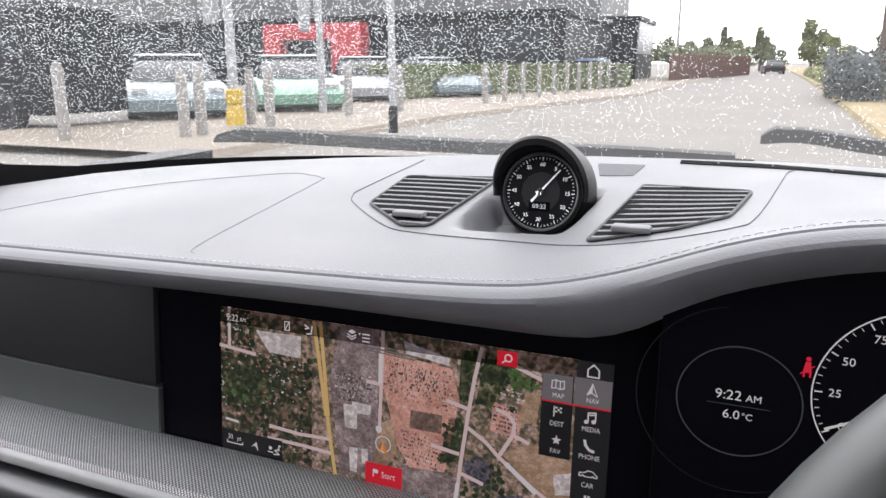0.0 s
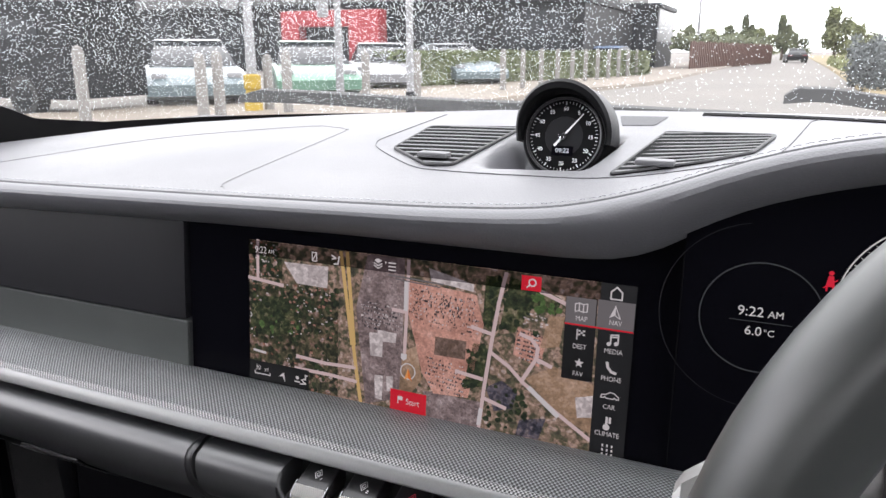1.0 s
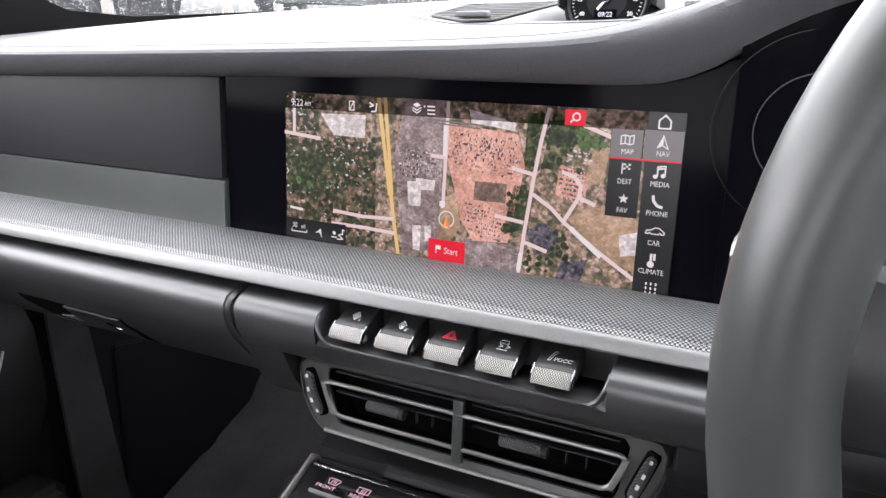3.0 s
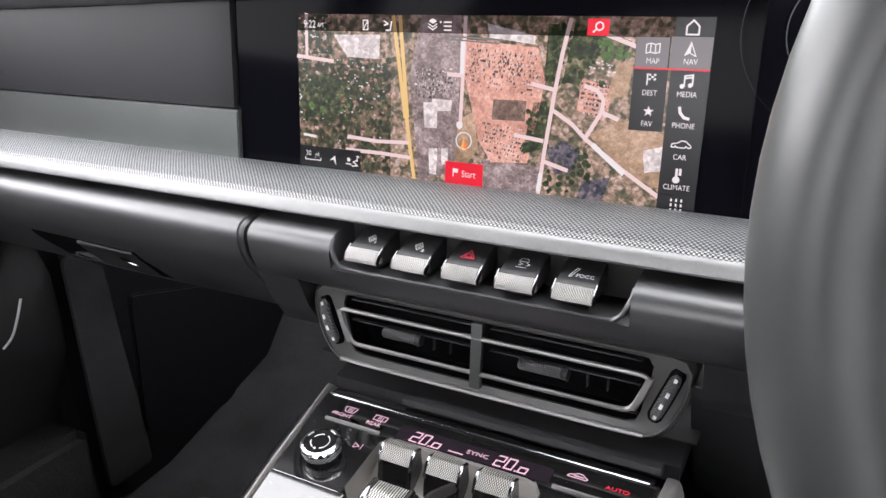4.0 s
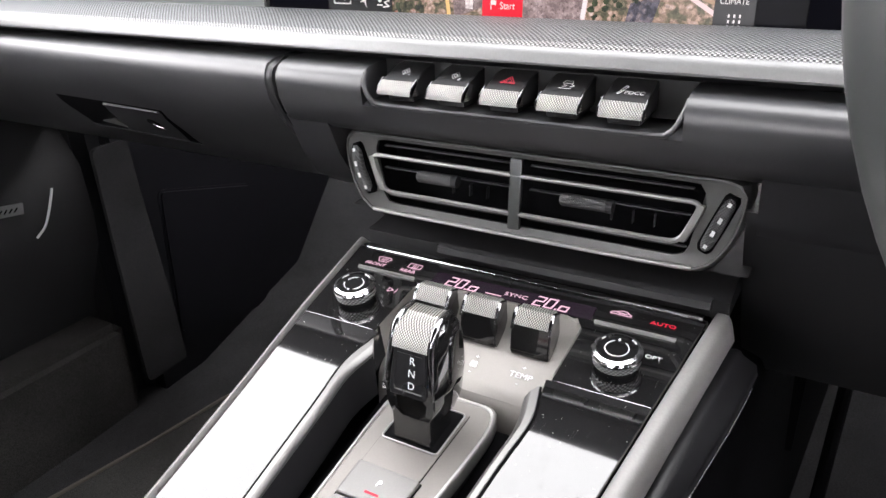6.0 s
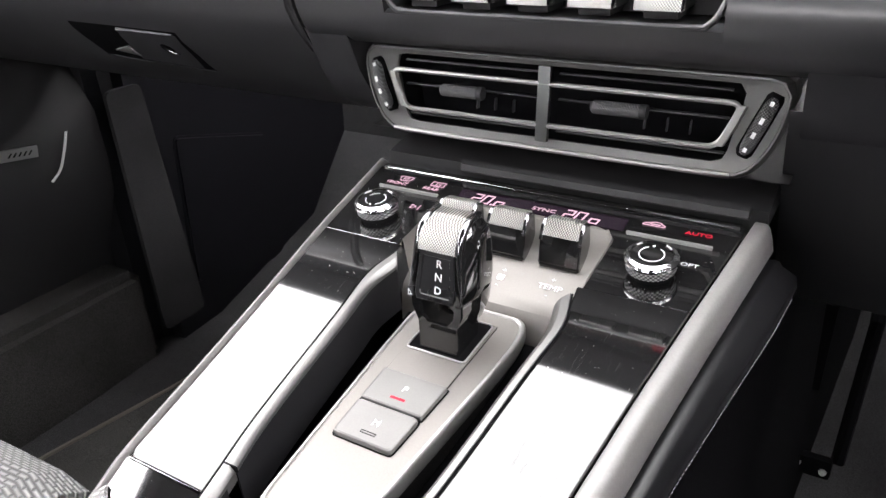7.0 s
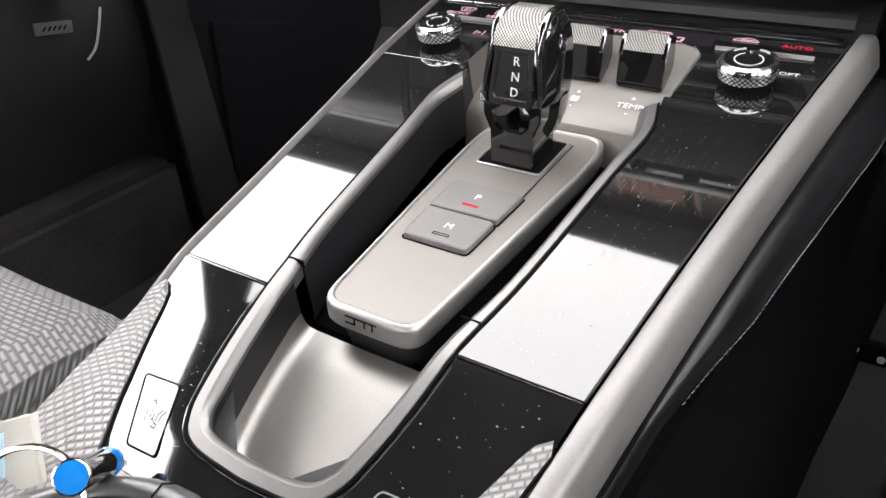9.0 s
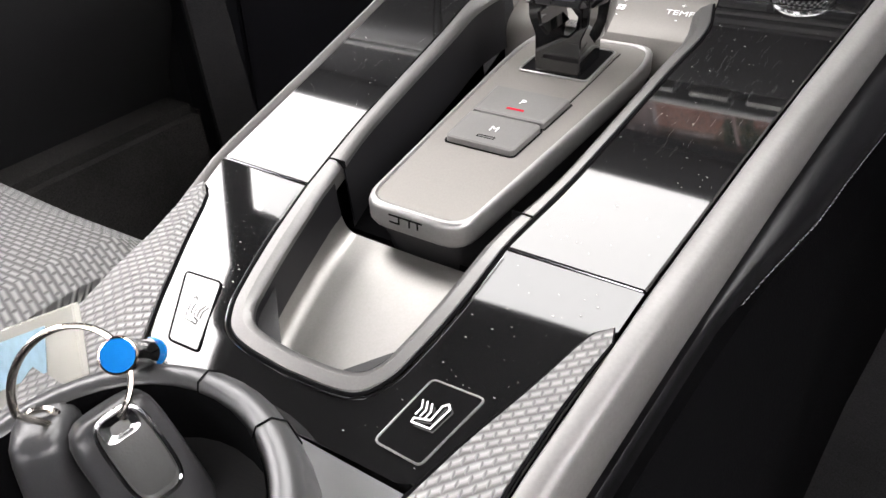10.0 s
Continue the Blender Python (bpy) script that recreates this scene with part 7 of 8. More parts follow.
# Pale strip added where the pedal's edge glints.
part("edge", tube(B(), [(0.1225, 0.199, 0.488), (0.1262, 0.199, 0.460), (0.1285, 0.199, 0.430), (0.1305, 0.199, 0.408)], [0.0008, 0.0014, 0.0016, 0.0008], 6), TRIM_GLINT, pedal, "pale strip standing for a glint")
part("arm", tube(B(), [(0.145, 0.21, 0.47), (0.147, 0.28, 0.52), (0.148, 0.50, 0.53)], 0.006, 8), SHADE_BLACK, pedal)
pedal = thing("brake_pedal", "dark brake pedal with two painted glints", "pedal", at=(0.165, 0.2, 0.32))
part("pad", box(B(), (0.164, 0.208, 0.319), (0.036, 0.010, 0.022), 0.004), SHADE_BLACK, pedal, "black rubber pad")
# Two pale spots added for small glints on the pedal.
for x, z in ((0.153, 0.3215), (0.175, 0.3174)):
    part("glint_spot", lathe(B(), [(0.0035, 0.0), (0.0030, 0.002), (0.0, 0.0028)], Matrix.Translation((x, 0.2028, z)) @ pose(0, 0, 0, 90, 0, 0), 12), TRIM_GLINT, pedal, "pale spot standing for a glint")
part("arm", tube(B(), [(0.185, 0.212, 0.325), (0.19, 0.26, 0.45), (0.19, 0.52, 0.55)], 0.006, 8), SHADE_BLACK, pedal)

# ---- climate controls ----
climate = thing("climate_controls", "lit climate display and symbols on the gloss panel", "climate display", at=(0, -0.07, 0.66))


def kon(x, y, lift=0.0004):
    """A pose lying on the console's top."""
    return plane_at((x, y, con_z(y) + lift), (1, 0, 0), (0, 0.02, con_z(y + 0.01) - con_z(y - 0.01)))


PINK_LIT = glow("pink_lit_digits", (1.0, 0.62, 0.78), 0.75)
RED_LIT = glow("red_lit_text", (1.0, 0.03, 0.08), 0.75)
VIOLET = glow("violet_display", (0.20, 0.03, 0.22), 0.03)
part("display", flat(B(), kon(0.004, -0.0705, 0.0002), [(-0.048, -0.0055), (0.048, -0.0055), (0.048, 0.0055), (-0.048, 0.0055)], 0.0001), VIOLET, climate, "dim violet display")


def digits(text, x, y, h):
    """Slanted seven-segment figures."""
    segs = {"2": "abged", "0": "abcdef", "o": "cdeg"}
    m = kon(x, y) @ Matrix(((1, 0.16, 0, 0), (0, 1, 0, 0), (0, 0, 1, 0), (0, 0, 0, 1)))
    bm, u = B(), 0.0
    for c in text:
        if c == ".":
            stroke(bm, m, [(u, 0.0), (u + 0.0004, 0.0)], 0.0011, 0.0001)
            u += h * 0.22
            continue
        w, k = h * 0.56, h / 2
        P = {"a": ((0, h), (w, h)), "b": ((w, h), (w, k)), "c": ((w, k), (w, 0)), "d": ((0, 0), (w, 0)), "e": ((0, k), (0, 0)), "f": ((0, h), (0, k)), "g": ((0, k), (w, k))}
        for sgm in segs[c]:
            stroke(bm, m, [(u + a, b) for a, b in P[sgm]], 0.0009, 0.0001)
        u += h * 0.82
    return part("temperature_digits", bm, PINK_LIT, climate, "pink lit temperature")


digits("20.o", -0.0345, -0.0752, 0.0078)
digits("20.o", 0.0190, -0.0745, 0.0078)
word("sync", "SYNC", 0.0042, kon(0.0080, -0.0708), PINK_LIT, climate, 0.00005, width=1.3)
part("sync_bar", stroke(B(), kon(-0.0045, -0.0740), [(-0.0045, 0), (0.0045, 0)], 0.0008, 0.0001), PINK_LIT, climate)
word("front_text", "FRONT", 0.0038, kon(-0.0850, -0.0710), PINK_LIT, climate, 0.00005, width=1.15)
word("rear_text", "REAR", 0.0038, kon(-0.0620, -0.0710), PINK_LIT, climate, 0.00005, width=1.15)
word("auto_text", "AUTO", 0.0037, kon(0.0870, -0.0672), RED_LIT, climate, 0.00005, width=1.25)
word("option_text", "OPT", 0.0035, kon(0.0890, -0.0925), WHITE_PRINT, climate, 0.00005, width=1.2)
bm = B()
k = kon(-0.0820, -0.0655)
stroke(bm, k, [(-0.0045, 0.0016), (-0.0030, 0.0024), (0.0030, 0.0024), (0.0045, 0.0016), (0.0028, -0.0022), (-0.0028, -0.0022), (-0.0045, 0.0016)], 0.0004, 0.0001)
for i in (-1, 0, 1):
    stroke(bm, k, [(0.0014 * i, -0.0012), (0.0014 * i + 0.0003, 0.0016)], 0.0004, 0.0001)
part("symbol", bm, PINK_LIT, climate, "pink lit symbol")
bm = B()
k = kon(-0.0600, -0.0655)
stroke(bm, k, [(-0.0042, -0.0020), (0.0042, -0.0020), (0.0042, 0.0022), (-0.0042, 0.0022), (-0.0042, -0.0020)], 0.0004, 0.0001)
for i in (-1, 0, 1):
    stroke(bm, k, [(0.0014 * i, -0.0032), (0.0014 * i + 0.0003, 0.0012)], 0.0004, 0.0001)
part("symbol", bm, PINK_LIT, climate, "pink lit symbol")
bm = B()
k = kon(0.0650, -0.0655)
stroke(bm, k, [(-0.0055, -0.0012), (-0.0045, 0.0004), (-0.0020, 0.0010), (0.0, 0.0022), (0.0025, 0.0020), (0.0042, 0.0004), (0.0055, -0.0004), (0.0050, -0.0014), (-0.0055, -0.0012)], 0.0005, 0.0001)
stroke(bm, k, [(-0.002, 0.0), (0.003, 0.0)], 0.0007, 0.0001)
part("symbol", bm, PINK_LIT, climate, "pink lit symbol")
bm = B()
k = kon(-0.0605, -0.0905)
stroke(bm, k, [(-0.0025, -0.0018), (0.0008, 0.0), (-0.0025, 0.0018), (-0.0025, -0.0018)], 0.0004, 0.0001)
stroke(bm, k, [(0.0026, -0.0022), (0.0026, 0.0022)], 0.0004, 0.0001)
part("symbol", bm, PINK_LIT, climate, "pink lit symbol")
for x0, x1 in ((-0.0932, -0.0540), (0.0545, 0.0955)):
    bm = loft(B(), [[(x, y, con_z(-0.077) + h) for y, h in ((-0.0778, 0.0), (-0.0775, 0.0014), (-0.0762, 0.0016), (-0.0756, 0.0004))] for x in (x0, x1)])
    part("touch_ridge", bm, SILVER, climate, "raised silver ridge")

KNURL_Z = woven("knurled_ring", (0.05, 0.05, 0.05), (0.55, 0.55, 0.54), 0.0010, 0.28, 0.9, "xz", 0.0005)


def knob(x, y, marks):
    g = thing("rotary_knob", "round chrome rotary knob with knurled ring and dark cap", "knob", group="knobs on the climate panel", at=(x, y, con_z(y)))
    m = kon(x, y, 0.0)
    # The stem's black stands for the shadow under the overhanging ring.
    part("stem", lathe(B(), [(0.0096, 0.0), (0.0096, 0.0030), (0.0104, 0.0034)], m, 40), SEAM_SHADE, g, "stem coloured black for the shadow under the ring")
    part("knurled_ring", lathe(B(), [(0.0104, 0.0030), (0.0112, 0.0032), (0.0116, 0.0068), (0.0114, 0.0072)], m, 48), KNURL_Z, g, "knurled chrome ring")
    part("collar", lathe(B(), [(0.0113, 0.0070), (0.0121, 0.0076), (0.0122, 0.0088), (0.0114, 0.0101), (0.0098, 0.0107)], m, 48), CHROME, g, "polished chrome collar")
    part("cap", lathe(B(), [(0.0099, 0.0106), (0.0092, 0.0101), (0, 0.0099)], m, 40), GLOSS, g, "dark glossy cap")
    bm = B()
    for a0, a1 in marks:
        stroke(bm, m, arc(0, 0, 0.0056, a0, a1, 14), 0.00042, 0.0001, 0.01025)
    stroke(bm, m, [(0.0, -0.0058), (0.0002, -0.0058)] if len(marks) > 1 else [(-0.0008, 0.0062), (-0.0006, 0.0062)], 0.0012, 0.0001, 0.0103)
    part("white_ring", bm, WHITE_PRINT, g, "white ring mark")
    return g


knob(-0.0760, -0.1035, ((100, 160), (-60, 70), (190, 250)))
knob(0.0745, -0.1030, ((-240, 60),))

rocker_dir = ((-0.0305, 0), (-0.0010, 1), (0.0285, 2))
for x, i in rocker_dir:
    g = thing("rocker_switch", "black rocker switch with knurled metal top", "switch", group="rocker switches on the climate plate", at=(x, -0.095, 0.65))
    w = 0.0108
    bm = loft(B(), [[(x + a, y, z) for y, z in ((-0.0850, 0.6560), (-0.0862, 0.6672), (-0.0925, 0.6688), (-0.0985, 0.6635), (-0.1010, 0.6480), (-0.0960, 0.6380), (-0.0880, 0.6420))] for a in (-w, w)])
    bmesh.ops.bevel(bm, geom=list(bm.edges), offset=0.0009, segments=2, affect="EDGES")
    part("body", bm, GLOSS, g)
    bm = loft(B(), [[(x + a, y, z) for y, z in ((-0.0860, 0.6670), (-0.0868, 0.6684), (-0.0925, 0.6694), (-0.0962, 0.6668), (-0.0992, 0.6628), (-0.0980, 0.6620))] for a in (-w + 0.0016, w - 0.0016)])
    part("knurled_top", bm, KNURL, g, "knurled metal top")
    for s in (-1, 1):
        bm = loft(B(), [[(x + s * (w - 0.0018 + a), y, z) for y, z in ((-0.0858, 0.6672), (-0.0925, 0.6696), (-0.0968, 0.6668), (-0.1000, 0.6600), (-0.0960, 0.6590), (-0.0900, 0.6640))] for a in (0.0, 0.0020)])
        bmesh.ops.bevel(bm, geom=list(bm.edges), offset=0.0004, segments=1, affect="EDGES")
        part("chrome_cheek", bm, CHROME_DARK, g)
PLATE_DIR = (0, 1, 0.345)
pm = lambda x, y, z: plane_at((x, y, z), (1, 0, 0), PLATE_DIR)
word("temp_text", "TEMP", 0.0046, pm(0.0292, -0.1120, 0.6417), WHITE_PRINT, climate, 0.0001, width=1.15)
word("plus_text", "+", 0.0040, pm(0.0292, -0.1073, 0.6434), WHITE_PRINT, climate, 0.0001)
word("minus_text", "-", 0.0040, pm(0.0292, -0.1166, 0.6401), WHITE_PRINT, climate, 0.0001)
bm = B()
k = pm(0.0030, -0.1125, 0.6415)
for i in range(4):
    a = 45 + 90 * i
    flat(bm, k, arc(0.0013 * math.cos(radians(a)), 0.0013 * math.sin(radians(a)), 0.0010, a - 150, a + 120, 10), 0.0001)
part("fan_symbol", bm, WHITE_PRINT, climate, "white fan symbol")
word("plus_text", "+", 0.0036, pm(0.0030, -0.1080, 0.6431), WHITE_PRINT, climate, 0.0001)
word("minus_text", "-", 0.0036, pm(0.0030, -0.1172, 0.6399), WHITE_PRINT, climate, 0.0001)

# ---- shift island details and selector ----
ISLE_UP = (0, 1, 0.085)
im = lambda x, y, h=0.0005: plane_at((x, y, isle_z(y) + h), (1, 0, 0), ISLE_UP)
strip = rounded([(-0.0142, -0.1435), (0.0188, -0.1435), (0.0180, -0.1905), (-0.0138, -0.1905)], 0.0012, 3)
part("strip_seam", prism(B(), strip, lambda x, y: isle_z(y) - 0.001, lambda x, y: isle_z(y) + 0.00035), SEAM_SHADE, island)
strip2 = [(x * 0.975 + 0.0001, y * 0.998 - 0.0003) for x, y in strip]
part("slide_cover", prism(B(), strip2, lambda x, y: isle_z(y) - 0.001, lambda x, y: isle_z(y) + 0.0009), TITAN, island, "satin grey slide cover")
part("selector_slot", prism(B(), rounded([(-0.0128, -0.1450), (0.0165, -0.1450), (0.0165, -0.1735), (-0.0128, -0.1735)], 0.002, 3), lambda x, y: isle_z(y) - 0.001, lambda x, y: isle_z(y) + 0.0013), SEAM_SHADE, island)
part("slot_frame", tube(B(), [(x, y, isle_z(y) + 0.0013) for x, y in rounded([(-0.0132, -0.1446), (0.0169, -0.1446), (0.0169, -0.1739), (-0.0132, -0.1739)], 0.002, 3)], 0.0005, 5, True), RIM_SILVER, island, "thin silver frame of the selector slot")
for name, y0, y1, mark in (("park_button", -0.1915, -0.2115, "P"), ("manual_button", -0.2125, -0.2325, "M")):
    w0, w1 = lerp(y0, (-0.2325, -0.19), (0.0140, 0.0162)), lerp(y1, (-0.2325, -0.19), (0.0140, 0.0162))
    ol = rounded([(-w0 + 0.0027, y0), (w0 + 0.0027, y0), (w1 + 0.0027, y1), (-w1 + 0.0027, y1)], 0.0022 if mark == "M" else 0.0008, 4)
    part("button_gap", prism(B(), [(0.0027 + (x - 0.0027) * 1.05, (y0 + y1) / 2 + (y - (y0 + y1) / 2) * 1.06) for x, y in ol], lambda x, y: isle_z(y) - 0.001, lambda x, y: isle_z(y) + 0.0004), SEAM_SHADE, island)
    rr = []
    for k, h in ((1.0, 0.0), (1.0, 0.0016), (0.985, 0.0024), (0.93, 0.0028), (0.5, 0.0028)):
        rr.append([(0.0027 + (x - 0.0027) * k, (y0 + y1) / 2 + (y - (y0 + y1) / 2) * k, isle_z((y0 + y1) / 2 + (y - (y0 + y1) / 2) * k) + h) for x, y in ol])
    bt = part(name, loft(B(), rr), BUTTON_GREY, island, "satin grey button", angle=15)
    cy = (y0 + y1) / 2
    word("letter", mark, 0.0046, im(0.0034, cy + (0.0008 if mark == "P" else 0.0002), 0.0029), WHITE_PRINT, bt, 0.0001)
    if mark == "P":
        part("red_lamp", stroke(B(), im(0.0034, cy - 0.0052, 0.0029), [(-0.0032, 0), (0.0032, 0)], 0.0012, 0.0001), RED_LIT, bt, "red lit bar")
    else:
        part("lamp_outline", stroke(B(), im(0.0034, cy - 0.0056, 0.0029), [(-0.0034, -0.0006), (0.0034, -0.0006), (0.0034, 0.0006), (-0.0034, 0.0006), (-0.0034, -0.0006)], 0.0003, 0.0001), SEAM_SHADE, bt)
# engraved mark on the island's rear lip: plain bars
em = plane_at((0.0030, -0.2763, isle_z(-0.2763) - 0.0024), (1, 0, 0), (0, 0.03, 1))
bm = B()
stroke(bm, em, [(-0.0072, 0.0013), (0.0056, 0.0013)], 0.00055, 0.0002)
stroke(bm, em, [(-0.0072, -0.0013), (-0.0034, -0.0013)], 0.00055, 0.0002)
for u in (-0.0034, 0.0008, 0.0040):
    stroke(bm, em, [(u, 0.0013), (u - 0.0001, -0.0013)], 0.00055, 0.0002)
part("engraved_mark", bm, SEAM_SHADE, island, "engraved dark bars")

# the island stands on the car's centre line
island.location += Vector((-0.0035, 0.0035, 0))

gear = thing("gear_selector", "black and chrome gear selector standing on the shift island", "gear selector", at=(0, -0.157, 0.632))


def gear_ring(z, yf, yb, wf, wb, r=0.0034):
    """A section of the knob: a flat front, sides that spread to the rear, rounded corners."""
    ym = yf + 0.42 * (yb - yf)
    return [(x - 0.0004, y, z) for x, y in rounded([(-wf, yf), (wf, yf), (wb, ym), (wb * 0.96, yb), (-wb * 0.96, yb), (-wb, ym)], r, 4)]


rings = [gear_ring(*q) for q in ((0.6572, -0.1686, -0.1440, 0.0128, 0.0150, 0.003), (0.6590, -0.1692, -0.1428, 0.0133, 0.0156), (0.6640, -0.1684, -0.1418, 0.0127, 0.0158), (0.6700, -0.1674, -0.1414, 0.0119, 0.0157),
                                 (0.6770, -0.1660, -0.1412, 0.0110, 0.0152), (0.6825, -0.1645, -0.1416, 0.0103, 0.0146), (0.6868, -0.1618, -0.1424, 0.0098, 0.0136), (0.6896, -0.1582, -0.1440, 0.0090, 0.0120), (0.6908, -0.1540, -0.1462, 0.0076, 0.0096, 0.002))]
part("knob_body", loft(B(), rings), GLOSS, gear, "gloss black selector knob", angle=45)
for s in (-1, 1):
    bm = loft(B(), [[(s * a - 0.0004, y, z) for a, y in ((lo, -0.1550), (hi, -0.1552), (hi + 0.0004, -0.1500), (hi - 0.0012, -0.1432), (lo, -0.1428))] for z, lo, hi in ((0.6395, 0.0072, 0.0095), (0.6430, 0.0076, 0.0120), (0.6490, 0.0088, 0.0142), (0.6585, 0.0100, 0.0154))])
    part("cheek", bm, GLOSS, gear, "gloss black cheek", angle=50)
fm = plane_at((-0.0004, -0.1678, 0.6690), (1, 0, 0), (0, 0.19, 1))
face_outline = [(-0.0088, -0.0118), (0.0088, -0.0118), (0.0098, -0.0095), (0.0082, 0.0112), (-0.0082, 0.0112), (-0.0098, -0.0095)]
bm = loft(B(), [[fm @ Vector((x * k, y * k, h)) for x, y in face_outline] for k, h in ((1.0, -0.001), (1.0, 0.0004), (0.97, 0.0007), (0.80, 0.0007), (0.76, 0.0001), (0.70, 0.0001))])
part("face_plate", bm, GEAR_FACE, gear, "black lettered face", angle=20)
for ch, v in (("R", 0.0056), ("N", -0.0004), ("D", -0.0064)):
    word("letter", ch, 0.0050, fm @ pose(0.0014, v, 0.0003), WHITE_PRINT, gear, 0.0001)
band = smooth_line([(0, -0.1668, 0.6800), (0, -0.1657, 0.6838), (0, -0.1630, 0.6876), (0, -0.1586, 0.6904), (0, -0.1530, 0.6918), (0, -0.1462, 0.6918)], 3)
bm = loft(B(), [[(x - 0.0004, y, z) for x in (-0.0090, -0.003, 0.003, 0.0090)] for _, y, z in band] + [[(x - 0.0004, -0.1462, 0.6895) for x in (-0.0090, -0.003, 0.003, 0.0090)]], False)
part("knurled_top", bm, KNURL, gear, "knurled metal top")
for s in (-1, 1):
    edge = smooth_line([(s * a - 0.0004, y, z) for a, y, z in ((0.0130, -0.1692, 0.6580), (0.0121, -0.1684, 0.6660), (0.0109, -0.1668, 0.6745), (0.0102, -0.1650, 0.6815), (0.0100, -0.1622, 0.6868), (0.0099, -0.1578, 0.6900), (0.0099, -0.1525, 0.6912), (0.0099, -0.1462, 0.6912))], 3)
    part("chrome_edge", tube(B(), edge, [0.0005 + 0.0013 * min(1.0, i / 12) for i in range(len(edge))], 10), CHROME_DARK, gear, "polished chrome edge", angle=80)
    blade = smooth_line([(s * a - 0.0004, y, z) for a, y, z in ((0.0150, -0.1585, 0.6600), (0.0152, -0.1575, 0.6670), (0.0149, -0.1560, 0.6760), (0.0140, -0.1545, 0.6835))], 3)
    part("side_ridge", tube(B(), blade, [0.0004] + [0.0012] * (len(blade) - 2) + [0.0004], 8), GLOSS, gear, angle=80)
ends = [(-0.0131, 0.6578), (0.0131, 0.6578), (0.0129, 0.6515), (0.0100, 0.6448), (0.0098, 0.6290), (-0.0098, 0.6290), (-0.0100, 0.6448), (-0.0129, 0.6515)]
hole = [(-0.0048, 0.6568), (0.0048, 0.6568), (0.0080, 0.6535), (0.0072, 0.6485), (0.0042, 0.6458), (-0.0042, 0.6458), (-0.0072, 0.6485), (-0.0080, 0.6535)]
soft_hole = [(x * 1.12, 0.6513 + (z - 0.6513) * 1.12) for x, z in hole]
bm = loft(B(), [[(a - 0.0006, y, z) for a, z in pts] for pts, y in ((ends, -0.1490), (ends, -0.1680), ([(a * 0.96, 0.648 + (z - 0.648) * 0.97) for a, z in ends], -0.1686), (soft_hole, -0.1686), (hole, -0.1676), (hole, -0.1490), (ends, -0.1490))], True, False)
part("neck", bm, GLOSS, gear, "black neck with an opening", angle=25)
part("lock_button", box(B(), (-0.0131, -0.1690, 0.6592), (0.0030, 0.0012, 0.0044), 0.0005), MATTE, gear)
bm = B()
stroke(bm, plane_at((-0.0131, -0.1697, 0.6592), (1, 0, 0), (0, 0.1, 1)), [(-0.0008, 0.0014), (0.0009, -0.0010), (-0.0008, -0.0014), (-0.0008, 0.0014)], 0.0003, 0.0001)
part("lock_mark", bm, WHITE_PRINT, gear)

# seat heater keys
for s in (-1, 1):
    g = thing("seat_heater_key", "gloss black key with a white heated-seat symbol", "button", group="seat heater keys", at=(s * 0.0455, -0.328, 0.605))
    ol = [(s * x, y) for x, y in ((0.0405, -0.3190), (0.0558, -0.3184), (0.0492, -0.3383), (0.0350, -0.3380))] if s > 0 else [(-x, y) for x, y in ((0.0397, -0.3183), (0.0549, -0.3195), (0.0429, -0.3391), (0.0303, -0.3385))]
    if s < 0:
        ol.reverse()
    olr = rounded(ol, 0.0016, 4)
    part("key", prism(B(), olr, lambda x, y: con_z(y) - 0.001, lambda x, y: con_z(y) + 0.0005), GLOSS, g)
    # Rim colour follows the reflections: pale on the right key, dark on the left.
    part("key_rim", tube(B(), [(x, y, con_z(y) + 0.0004) for x, y in olr], 0.00035, 5, True), SILVER if s > 0 else SEAM_SHADE, g, "thin rim")
    k = kon(0.0450 if s > 0 else -0.0420, -0.3275 if s > 0 else -0.3290, 0.0013)
    bm = B()
    stroke(bm, k, [(s * x, y) for x, y in ((0.0035, 0.0040), (0.0022, 0.0030), (0.0012, -0.0015), (-0.0030, -0.0026), (-0.0032, -0.0038), (0.0022, -0.0034), (0.0044, 0.0030), (0.0035, 0.0040))], 0.0004, 0.0001)
    for i in range(3):
        stroke(bm, k, [(s * (-0.0032 + 0.0014 * i), -0.0016), (s * (-0.0026 + 0.0014 * i), 0.0004), (s * (-0.0034 + 0.0014 * i), 0.0024)], 0.0004, 0.0001)
    part("symbol", bm, WHITE, g, "white seat symbol")

